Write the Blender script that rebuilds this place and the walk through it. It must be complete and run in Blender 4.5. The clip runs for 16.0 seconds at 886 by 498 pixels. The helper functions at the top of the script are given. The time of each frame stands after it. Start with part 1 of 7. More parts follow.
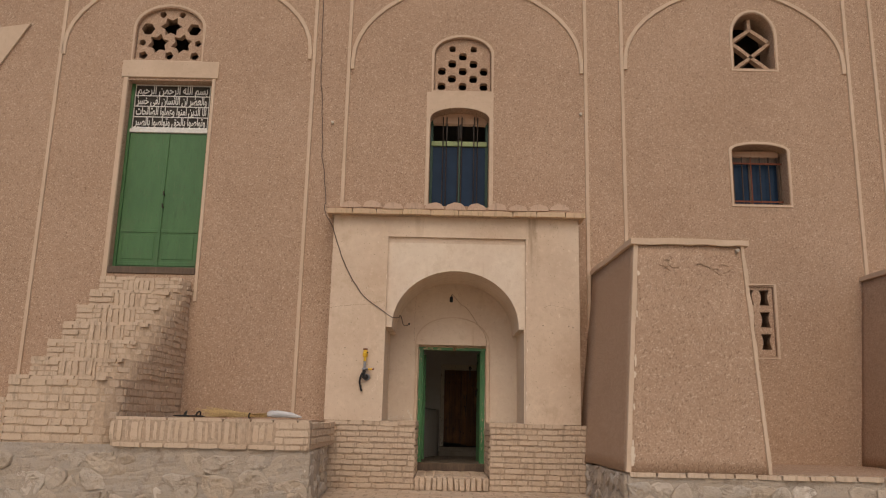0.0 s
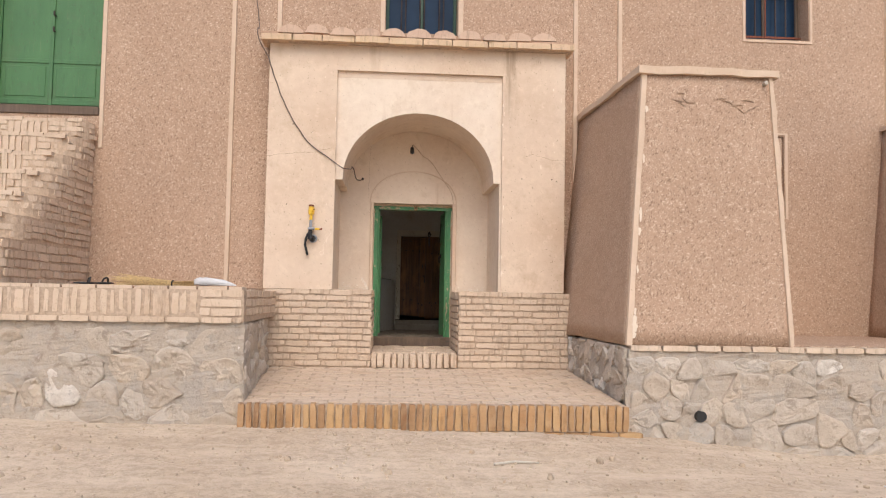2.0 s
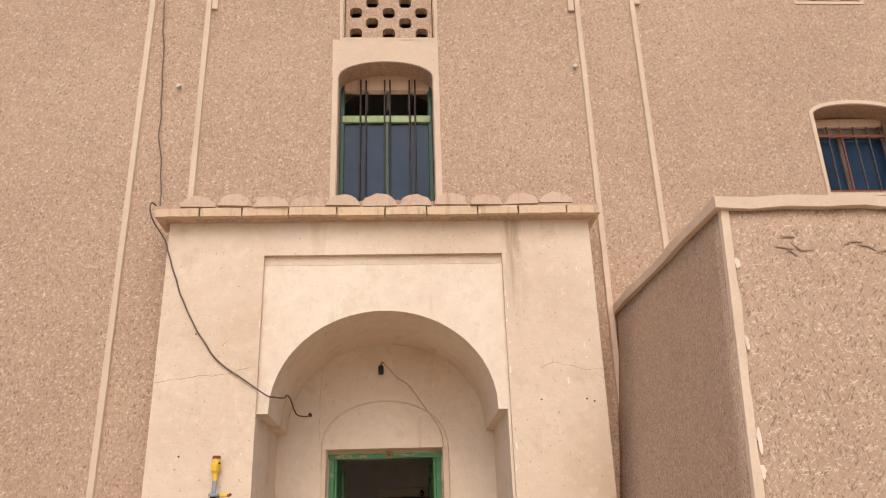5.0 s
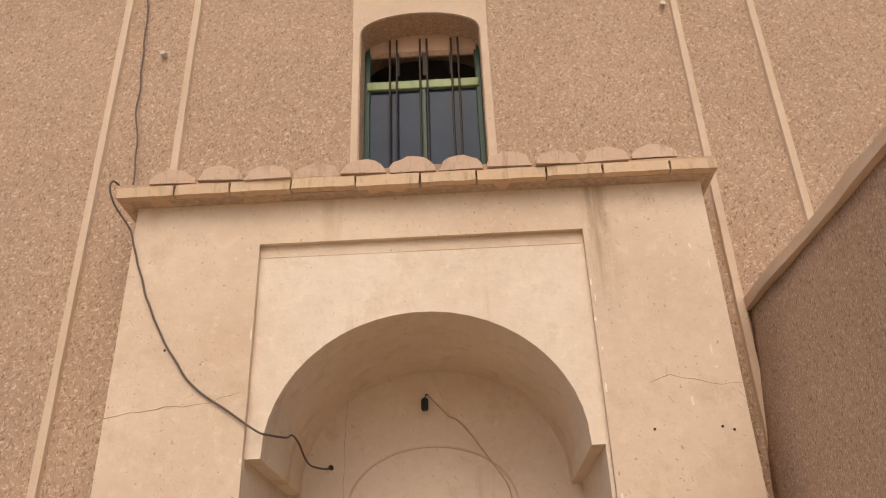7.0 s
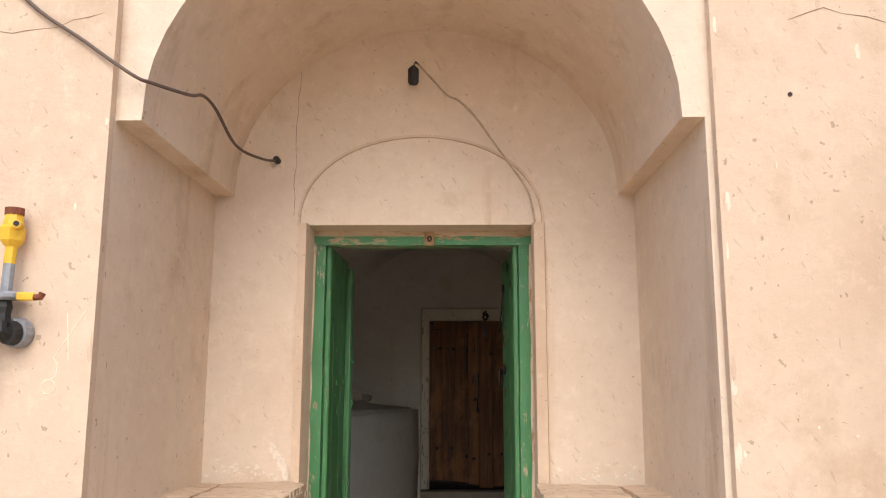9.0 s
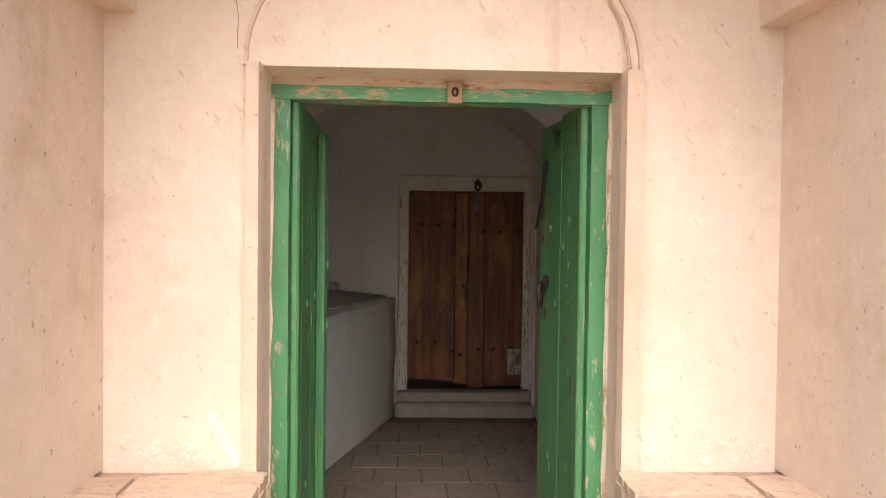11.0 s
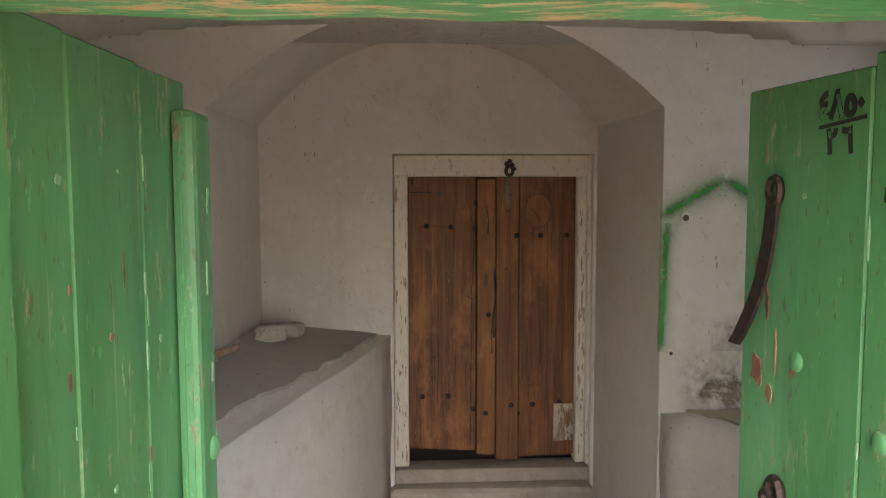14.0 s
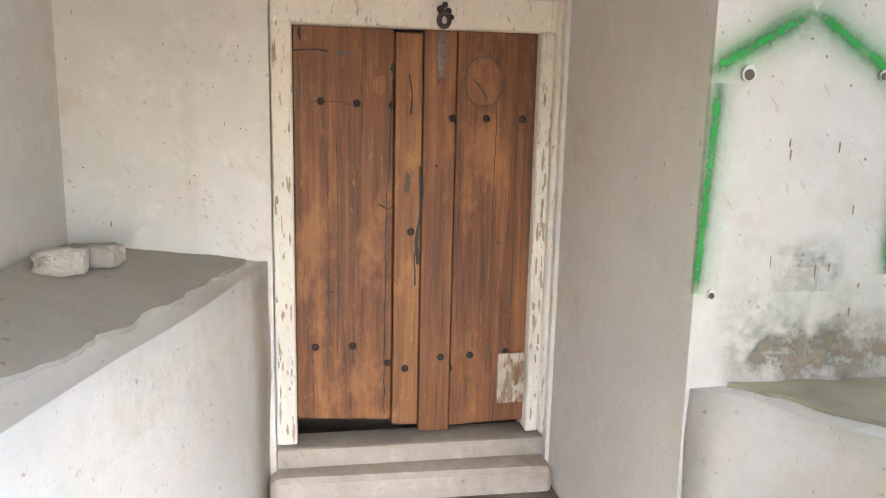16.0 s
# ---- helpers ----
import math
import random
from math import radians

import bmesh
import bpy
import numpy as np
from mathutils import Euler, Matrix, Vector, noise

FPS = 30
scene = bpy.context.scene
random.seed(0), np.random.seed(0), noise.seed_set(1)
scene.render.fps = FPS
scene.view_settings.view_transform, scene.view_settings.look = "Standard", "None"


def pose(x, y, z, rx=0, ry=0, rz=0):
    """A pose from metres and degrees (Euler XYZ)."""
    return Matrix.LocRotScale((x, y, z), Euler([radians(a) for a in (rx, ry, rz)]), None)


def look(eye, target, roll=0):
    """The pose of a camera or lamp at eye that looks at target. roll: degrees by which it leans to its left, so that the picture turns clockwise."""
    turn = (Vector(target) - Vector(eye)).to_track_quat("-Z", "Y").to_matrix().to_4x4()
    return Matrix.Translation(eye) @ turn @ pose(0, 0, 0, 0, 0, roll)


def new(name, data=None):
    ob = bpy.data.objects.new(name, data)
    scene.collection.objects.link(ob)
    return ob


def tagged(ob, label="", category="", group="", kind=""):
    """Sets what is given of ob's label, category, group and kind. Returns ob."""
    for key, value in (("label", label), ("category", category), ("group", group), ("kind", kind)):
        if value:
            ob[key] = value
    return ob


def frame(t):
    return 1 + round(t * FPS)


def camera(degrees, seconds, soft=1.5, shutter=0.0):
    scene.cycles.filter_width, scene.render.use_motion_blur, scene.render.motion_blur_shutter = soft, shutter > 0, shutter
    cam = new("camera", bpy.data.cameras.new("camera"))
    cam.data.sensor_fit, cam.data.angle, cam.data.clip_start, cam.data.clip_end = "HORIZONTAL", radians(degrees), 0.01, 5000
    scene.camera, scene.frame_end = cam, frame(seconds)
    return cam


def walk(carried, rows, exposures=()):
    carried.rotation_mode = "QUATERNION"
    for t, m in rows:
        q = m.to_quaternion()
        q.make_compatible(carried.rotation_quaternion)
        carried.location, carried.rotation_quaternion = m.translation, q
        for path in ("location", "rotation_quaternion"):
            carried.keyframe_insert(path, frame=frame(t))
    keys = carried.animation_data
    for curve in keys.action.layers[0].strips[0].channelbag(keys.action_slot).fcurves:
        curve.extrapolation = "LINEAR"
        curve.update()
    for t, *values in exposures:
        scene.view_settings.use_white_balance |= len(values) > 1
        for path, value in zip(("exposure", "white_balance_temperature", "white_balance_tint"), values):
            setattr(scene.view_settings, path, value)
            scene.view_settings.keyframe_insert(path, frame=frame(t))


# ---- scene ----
cam = camera(58.6, 16.0, soft=1.1)

PATH = [
    (0, (-0.149, 0.391, 1.336), (-0.154, 2.347, 1.753), 1.3),
    (0.5, (-0.273, 0.675, 1.322), (-0.254, 2.645, 1.666), 0.7),
    (1, (-0.271, 1.112, 1.294), (-0.238, 3.095, 1.552), 0.3),
    (1.5, (-0.294, 1.653, 1.253), (-0.223, 3.643, 1.432), 0.4),
    (2, (-0.323, 2.236, 1.221), (-0.185, 4.228, 1.338), 1.0),
    (2.5, (-0.166, 2.789, 1.224), (0.013, 4.78, 1.304), 1.0),
    (3, (-0.097, 3.353, 1.242), (0.096, 5.341, 1.345), 0.7),
    (3.5, (0.016, 3.868, 1.243), (0.182, 5.852, 1.443), 0.1),
    (4, (0.099, 4.418, 1.288), (0.236, 6.378, 1.658), -0.6),
    (4.5, (0.157, 4.942, 1.424), (0.276, 6.854, 1.998), -1.2),
    (7, (0.278, 7.404, 1.588), (0.232, 9.18, 2.506), -2.1),
    (7.5, (0.336, 7.937, 1.639), (0.233, 9.781, 2.405), -1.5),
    (8, (0.282, 8.371, 1.648), (0.189, 10.269, 2.271), -1.1),
    (8.5, (0.227, 8.777, 1.717), (0.152, 10.72, 2.183), -0.3),
    (9, (0.203, 9.226, 1.718), (0.154, 11.197, 2.05), 0.1),
    (9.5, (0.109, 9.608, 1.746), (0.096, 11.596, 1.963), -0.3),
    (10, (0.017, 9.967, 1.821), (0.061, 11.963, 1.951), 0.3),
    (12.3, (-0.149, 11.322, 2.139), (-0.04, 13.311, 1.958), 0.9),
    (12.5, (-0.155, 11.457, 2.154), (-0.038, 13.447, 1.99), 0.9),
    (13, (-0.206, 11.836, 2.184), (-0.066, 13.827, 2.058), 0.4),
    (13.5, (-0.195, 12.145, 2.225), (-0.058, 14.136, 2.099), 0.2),
    (14, (-0.117, 12.482, 2.247), (-0.02, 14.473, 2.077), -0.1),
    (14.5, (-0.095, 12.754, 2.205), (-0.019, 14.741, 1.992), 0.0),
    (15, (-0.126, 13.18, 2.122), (-0.009, 15.159, 1.86), 0.5),
    (15.5, (-0.081, 13.486, 2.07), (0.088, 15.453, 1.748), 0.9),
    (16, (-0.052, 13.704, 2.048), (0.284, 15.638, 1.667), 1.3),
]
walk(cam, [(t, look(eye, target, roll)) for t, eye, target, roll in PATH], [(0, -0.5, 7000, 13), (0.5, -0.38, 6750, 13), (1, 0.15, 6400, 11), (1.5, 0.45, 6200, 10), (2.5, 0.43, 6150, 10), (4.5, 0.5, 6300, 10), (6.8, 0.05, 7050, 12), (7, 0.15, 7050, 12), (7.5, 0.35, 6700, 11), (8, 0.4, 6450, 10), (9, 0.75, 6250, 10), (9.5, 1.0, 6250, 10), (10, 1.2, 6250, 11), (12.5, 1.55, 6150, 17), (13.3, 1.87, 6050, 15), (13.8, 2.55, 6050, 12), (14.1, 3.15, 6150, 10), (14.5, 4.1, 6050, 10), (15, 4.5, 5900, 10), (16, 4.6, 5500, 9)])


# ---------- world, sun, exposure ----------
world = bpy.data.worlds.new("sky")
scene.world = world
world.use_nodes = True
wn = world.node_tree
sky = wn.nodes.new("ShaderNodeTexSky")
sky.sky_type = "NISHITA"
sky.sun_disc = False
SUN_EL, SUN_AZ = 46.0, 180.0
sky.sun_elevation, sky.sun_rotation = radians(SUN_EL), radians(SUN_AZ)
sky.air_density, sky.dust_density, sky.ozone_density = 1.0, 3.0, 1.0
wn.nodes["Background"].inputs["Strength"].default_value = 0.15
wn.links.new(sky.outputs[0], wn.nodes["Background"].inputs["Color"])
sun_data = bpy.data.lights.new("sun", "SUN")
sun_data.energy, sun_data.angle, sun_data.color = 0.75, radians(44), (1.0, 0.92, 0.82)
sun = new("sun", sun_data)
sd = Vector((math.sin(radians(SUN_AZ)) * math.cos(radians(SUN_EL)), math.cos(radians(SUN_AZ)) * math.cos(radians(SUN_EL)), math.sin(radians(SUN_EL))))
sun.matrix_world = look(sd * 40, (0, 0, 0))

# added fill lamp that brightens the vestibule from an unseen side opening
side_fill = bpy.data.lights.new("vestibule_fill_light", "AREA")
side_fill.shape, side_fill.size, side_fill.size_y, side_fill.energy, side_fill.color = "RECTANGLE", 1.4, 1.2, 0.7, (1.0, 0.99, 0.975)
new("vestibule_fill_light", side_fill).matrix_world = look((2.1, 14.3, 2.2), (0.5, 14.75, 2.15))


# ---------- materials ----------
def ramp(nt, fac, stops):
    r = nt.nodes.new("ShaderNodeValToRGB")
    e = r.color_ramp.elements
    while len(e) < len(stops):
        e.new(0.5)
    for k, (p, c) in enumerate(stops):
        e[k].position = p
        e[k].color = (*c, 1) if len(c) == 3 else c
    nt.links.new(fac, r.inputs[0])
    return r.outputs[0]


def tex_noise(nt, co, scale, detail=4.0, rough=0.55, stretch=None, turn=0.0):
    n = nt.nodes.new("ShaderNodeTexNoise")
    n.inputs["Scale"].default_value, n.inputs["Detail"].default_value, n.inputs["Roughness"].default_value = scale, detail, rough
    if stretch:
        m = nt.nodes.new("ShaderNodeMapping")
        m.inputs["Scale"].default_value = stretch
        if turn:
            r = nt.nodes.new("ShaderNodeVectorRotate")
            r.rotation_type = "Y_AXIS"
            r.inputs["Angle"].default_value = turn
            nt.links.new(co, r.inputs["Vector"])
            co = r.outputs[0]
        nt.links.new(co, m.inputs[0])
        co = m.outputs[0]
    nt.links.new(co, n.inputs["Vector"])
    return n.outputs["Fac"]


def mixc(nt, fac, a, b, mode="MIX"):
    m = nt.nodes.new("ShaderNodeMix")
    m.data_type, m.blend_type = "RGBA", mode
    for sock, v in ((m.inputs[0], fac), (m.inputs[6], a), (m.inputs[7], b)):
        if isinstance(v, (int, float)):
            sock.default_value = v
        elif isinstance(v, tuple):
            sock.default_value = (*v, 1)
        else:
            nt.links.new(v, sock)
    return m.outputs[2]


def begin(name, rough=0.9, metal=0.0):
    m = bpy.data.materials.new(name)
    m.use_nodes = True
    nt = m.node_tree
    b = nt.nodes["Principled BSDF"]
    b.inputs["Roughness"].default_value, b.inputs["Metallic"].default_value = rough, metal
    co = nt.nodes.new("ShaderNodeNewGeometry").outputs["Position"]
    return m, nt, b, co


def bump(nt, b, height, dist, strength=0.6, prev=None):
    n = nt.nodes.new("ShaderNodeBump")
    n.inputs["Strength"].default_value, n.inputs["Distance"].default_value = strength, dist
    nt.links.new(height, n.inputs["Height"])
    if prev:
        nt.links.new(prev, n.inputs["Normal"])
    nt.links.new(n.outputs[0], b.inputs["Normal"])
    return n.outputs[0]


def obj_random(nt):
    return nt.nodes.new("ShaderNodeObjectInfo").outputs["Random"]


def mat_kahgel(name, dark, mid, light, flecks=0.55):
    """Mud plaster with chopped straw."""
    m, nt, b, co = begin(name, 0.95)
    big = tex_noise(nt, co, 0.7, 5, 0.6)
    fine = tex_noise(nt, co, 9, 6, 0.65)
    base = ramp(nt, big, [(0.3, dark), (0.5, mid), (0.72, light)])
    base = mixc(nt, 0.35, base, ramp(nt, fine, [(0.3, dark), (0.7, light)]))
    for k, (turn, cut, col) in enumerate(((0.5, 0.608, (0.62, 0.475, 0.34)), (-0.8, 0.608, (0.60, 0.45, 0.325)), (1.7, 0.622, (0.70, 0.55, 0.41)), (0.1, 0.61, (0.22, 0.135, 0.085)), (2.4, 0.61, (0.21, 0.13, 0.08)))):
        s = tex_noise(nt, co, 85, 2, 0.5, (1, 1, 0.3), turn)
        base = mixc(nt, ramp(nt, s, [(cut, (0, 0, 0)), (cut + 0.05, (flecks, flecks, flecks))]), base, col)
    drip = tex_noise(nt, co, 2.2, 4, 0.6, (1, 1, 0.12))
    base = mixc(nt, ramp(nt, drip, [(0.62, (0, 0, 0)), (0.8, (0.35, 0.35, 0.35))]), base, dark)
    nt.links.new(base, b.inputs["Base Color"])
    n1 = bump(nt, b, tex_noise(nt, co, 60, 6, 0.75), 0.010, 0.7)
    bump(nt, b, tex_noise(nt, co, 3.0, 4, 0.6), 0.03, 0.5, n1)
    return m


def water_streak(nt, co, x0, width, z0, z1):
    """Mask of a run of dirty water down a wall: a band in x that fades from z1 down to z0."""
    sep = nt.nodes.new("ShaderNodeSeparateXYZ")
    nt.links.new(co, sep.inputs[0])
    mx = nt.nodes.new("ShaderNodeMapRange")
    ab = nt.nodes.new("ShaderNodeMath")
    ab.operation, ab.inputs[1].default_value = "SUBTRACT", x0
    nt.links.new(sep.outputs[0], ab.inputs[0])
    ab2 = nt.nodes.new("ShaderNodeMath")
    ab2.operation = "ABSOLUTE"
    nt.links.new(ab.outputs[0], ab2.inputs[0])
    for k, v in ((1, 0.0), (2, width), (3, 1.0), (4, 0.0)):
        mx.inputs[k].default_value = v
    nt.links.new(ab2.outputs[0], mx.inputs[0])
    mz = nt.nodes.new("ShaderNodeMapRange")
    for k, v in ((1, z0), (2, z1), (3, 0.0), (4, 1.0)):
        mz.inputs[k].default_value = v
    nt.links.new(sep.outputs[2], mz.inputs[0])
    p = nt.nodes.new("ShaderNodeMath")
    p.operation = "MULTIPLY"
    nt.links.new(mx.outputs[0], p.inputs[0])
    nt.links.new(mz.outputs[0], p.inputs[1])
    q = nt.nodes.new("ShaderNodeMath")
    q.operation = "MULTIPLY"
    nt.links.new(p.outputs[0], q.inputs[0])
    nt.links.new(ramp(nt, tex_noise(nt, co, 18, 4, 0.6, (1, 1, 0.08)), [(0.35, (0, 0, 0)), (0.6, (1, 1, 1))]), q.inputs[1])
    return q.outputs[0]


def mat_plaster(name, a, bcol, stain, rough=0.85, stain_at=0.62, drips=0.3, wave=0.02, streak=None, specks=0.74, mottle=0.2):
    """Smooth gypsum plaster, hand-trowelled, with stains and drips."""
    m, nt, b, co = begin(name, rough)
    base = ramp(nt, tex_noise(nt, co, 1.3, 6, 0.6), [(0.3, a), (0.7, bcol)])
    base = mixc(nt, ramp(nt, tex_noise(nt, co, 2.6, 7, 0.68), [(stain_at, (0, 0, 0)), (stain_at + 0.16, (0.55, 0.55, 0.55))]), base, stain)
    base = mixc(nt, ramp(nt, tex_noise(nt, co, 5.5, 5, 0.6, (1, 1, 0.1)), [(0.6, (0, 0, 0)), (0.75, (drips, drips, drips))]), base, stain)
    base = mixc(nt, ramp(nt, tex_noise(nt, co, 26, 3, 0.5, (1, 1, 0.5)), [(0.70, (0, 0, 0)), (0.73, (0.5, 0.5, 0.5))]), base, bcol)
    base = mixc(nt, ramp(nt, tex_noise(nt, co, 34, 2, 0.5), [(specks, (0, 0, 0)), (specks + 0.03, (0.6, 0.6, 0.6))]), base, tuple(v * 0.6 for v in stain))
    if streak:
        base = mixc(nt, water_streak(nt, co, *streak), base, tuple(v * 0.72 for v in stain))
    mot = tex_noise(nt, co, 11, 9, 0.78)
    base = mixc(nt, ramp(nt, mot, [(0.36, (mottle, mottle, mottle)), (0.46, (0, 0, 0))]), base, stain)
    base = mixc(nt, ramp(nt, mot, [(0.53, (0, 0, 0)), (0.64, (0.4, 0.4, 0.4))]), base, tuple(min(1.0, v * 1.08) for v in bcol))
    fine = tex_noise(nt, co, 45, 3, 0.6, (1.4, 1.4, 0.35), 0.6)
    base = mixc(nt, ramp(nt, fine, [(0.66, (0, 0, 0)), (0.69, (0.35, 0.35, 0.35))]), base, tuple(v * 0.75 for v in stain))
    scr = tex_noise(nt, co, 9, 3, 0.5, (1.0, 1.0, 2.5))
    base = mixc(nt, ramp(nt, scr, [(0.494, (0, 0, 0)), (0.5, (0.16, 0.16, 0.16)), (0.506, (0, 0, 0))]), base, stain)
    nt.links.new(base, b.inputs["Base Color"])
    n1 = bump(nt, b, tex_noise(nt, co, 30, 7, 0.75), 0.006, 0.6)
    bump(nt, b, tex_noise(nt, co, 2.4, 3, 0.5), wave, 0.5, n1)
    return m


def mat_brick(name, cols, dust, dust_amt=0.5):
    m, nt, b, co = begin(name, 0.93)
    base = ramp(nt, obj_random(nt), [(k / (len(cols) - 1), c) for k, c in enumerate(cols)])
    isl = nt.nodes.new("ShaderNodeNewGeometry").outputs["Random Per Island"]
    base = mixc(nt, 0.3, base, ramp(nt, isl, [(k / (len(cols) - 1), c) for k, c in enumerate(cols)]))
    base = mixc(nt, ramp(nt, tex_noise(nt, co, 2.0, 5, 0.65), [(0.35, (0, 0, 0)), (0.7, (dust_amt, dust_amt, dust_amt))]), base, dust)
    base = mixc(nt, ramp(nt, tex_noise(nt, co, 14, 6, 0.65), [(0.42, (0, 0, 0)), (0.7, (dust_amt, dust_amt, dust_amt))]), base, dust)
    base = mixc(nt, ramp(nt, tex_noise(nt, co, 22, 6, 0.7), [(0.56, (0, 0, 0)), (0.72, (0.45, 0.45, 0.45))]), base, tuple(v * 0.55 for v in cols[0]))
    base = mixc(nt, ramp(nt, tex_noise(nt, co, 17, 5, 0.65, (1, 1, 0.14)), [(0.54, (0, 0, 0)), (0.68, (0.5, 0.5, 0.5))]), base, tuple(v * 0.5 for v in cols[0]))
    base = mixc(nt, ramp(nt, tex_noise(nt, co, 60, 3, 0.6), [(0.62, (0, 0, 0)), (0.75, (0.4, 0.4, 0.4))]), base, (0.16, 0.10, 0.06))
    nt.links.new(base, b.inputs["Base Color"])
    n1 = bump(nt, b, tex_noise(nt, co, 90, 4, 0.7), 0.004, 0.6)
    bump(nt, b, tex_noise(nt, co, 12, 4, 0.6), 0.012, 0.5, n1)
    return m


def mat_stone(name, cols, lime, cover=0.45):
    m, nt, b, co = begin(name, 0.9)
    base = ramp(nt, obj_random(nt), [(k / (len(cols) - 1), c) for k, c in enumerate(cols)])
    base = mixc(nt, ramp(nt, tex_noise(nt, co, 4.5, 7, 0.72), [(cover, (0, 0, 0)), (cover + 0.14, (0.7, 0.7, 0.7))]), base, lime)
    base = mixc(nt, ramp(nt, tex_noise(nt, co, 13, 7, 0.75), [(0.5, (0, 0, 0)), (0.68, (0.6, 0.6, 0.6))]), base, tuple(v * 1.12 for v in lime))
    base = mixc(nt, ramp(nt, tex_noise(nt, co, 20, 6, 0.75), [(0.57, (0, 0, 0)), (0.68, (0.55, 0.55, 0.55))]), base, (0.24, 0.19, 0.145))
    base = mixc(nt, ramp(nt, tex_noise(nt, co, 7, 8, 0.75), [(0.36, (0.75, 0.75, 0.75)), (0.45, (0, 0, 0))]), base, (0.30, 0.235, 0.175))
    base = mixc(nt, ramp(nt, tex_noise(nt, co, 45, 5, 0.7), [(0.58, (0, 0, 0)), (0.7, (0.55, 0.55, 0.55))]), base, tuple(min(1.0, v * 1.5) for v in lime))
    nt.links.new(base, b.inputs["Base Color"])
    n1 = bump(nt, b, tex_noise(nt, co, 55, 6, 0.75), 0.008, 0.8)
    bump(nt, b, tex_noise(nt, co, 11, 6, 0.7), 0.035, 0.9, n1)
    return m


def mat_paint(name, paint, paint2, wood, worn, chips=0.62, rough=0.5, along="z"):
    """Old oil paint on wood, brushed along the grain, flaking off in clusters to bare wood."""
    m, nt, b, co = begin(name, rough)

    def grain(f):
        return (1, 1, f) if along == "z" else (f, 1, 1)
    base = ramp(nt, tex_noise(nt, co, 6, 5, 0.6, grain(0.25)), [(0.3, paint), (0.7, paint2)])
    fl = nt.nodes.new("ShaderNodeMath")
    fl.operation, fl.inputs[1].default_value = "MULTIPLY_ADD", 0.34
    nt.links.new(tex_noise(nt, co, 5.5, 4, 0.6, grain(0.4)), fl.inputs[0])
    nt.links.new(tex_noise(nt, co, 40, 8, 0.72, grain(0.3)), fl.inputs[2])
    sub = nt.nodes.new("ShaderNodeMath")
    sub.operation, sub.inputs[1].default_value = "SUBTRACT", 0.17
    nt.links.new(fl.outputs[0], sub.inputs[0])
    flake = sub.outputs[0]
    mask = ramp(nt, flake, [(chips, (0, 0, 0)), (chips + 0.03, (1, 1, 1))])
    base = mixc(nt, ramp(nt, flake, [(chips - 0.05, (0, 0, 0)), (chips, (0.6, 0.6, 0.6))]), base, worn)
    base = mixc(nt, mask, base, ramp(nt, tex_noise(nt, co, 30, 5, 0.6, grain(0.08)), [(0.3, wood), (0.7, worn)]))
    base = mixc(nt, ramp(nt, tex_noise(nt, co, 3, 6, 0.7), [(0.55, (0, 0, 0)), (0.8, (0.35, 0.35, 0.35))]), base, (0.10, 0.08, 0.05))
    base = mixc(nt, ramp(nt, tex_noise(nt, co, 75, 3, 0.6, grain(0.03)), [(0.66, (0, 0, 0)), (0.70, (0.5, 0.5, 0.5))]), base, worn)
    base = mixc(nt, ramp(nt, tex_noise(nt, co, 16, 6, 0.7, grain(0.15)), [(0.55, (0, 0, 0)), (0.7, (0.5, 0.5, 0.5))]), base, tuple(v * 0.6 for v in paint))
    base = mixc(nt, ramp(nt, tex_noise(nt, co, 90, 4, 0.65, grain(0.3)), [(0.62, (0, 0, 0)), (0.67, (0.6, 0.6, 0.6))]), base, tuple(v * 0.4 for v in wood))
    base = mixc(nt, ramp(nt, tex_noise(nt, co, 55, 5, 0.7, grain(0.4)), [(0.63, (0, 0, 0)), (0.68, (0.55, 0.55, 0.55))]), base, tuple(min(1.0, v * 1.5) for v in paint2))
    nt.links.new(base, b.inputs["Base Color"])
    n1 = bump(nt, b, tex_noise(nt, co, 40, 5, 0.6, grain(0.1)), 0.002, 0.6)
    inv = ramp(nt, flake, [(chips, (1, 1, 1)), (chips + 0.03, (0, 0, 0))])
    bump(nt, b, inv, 0.002, 0.9, n1)
    return m


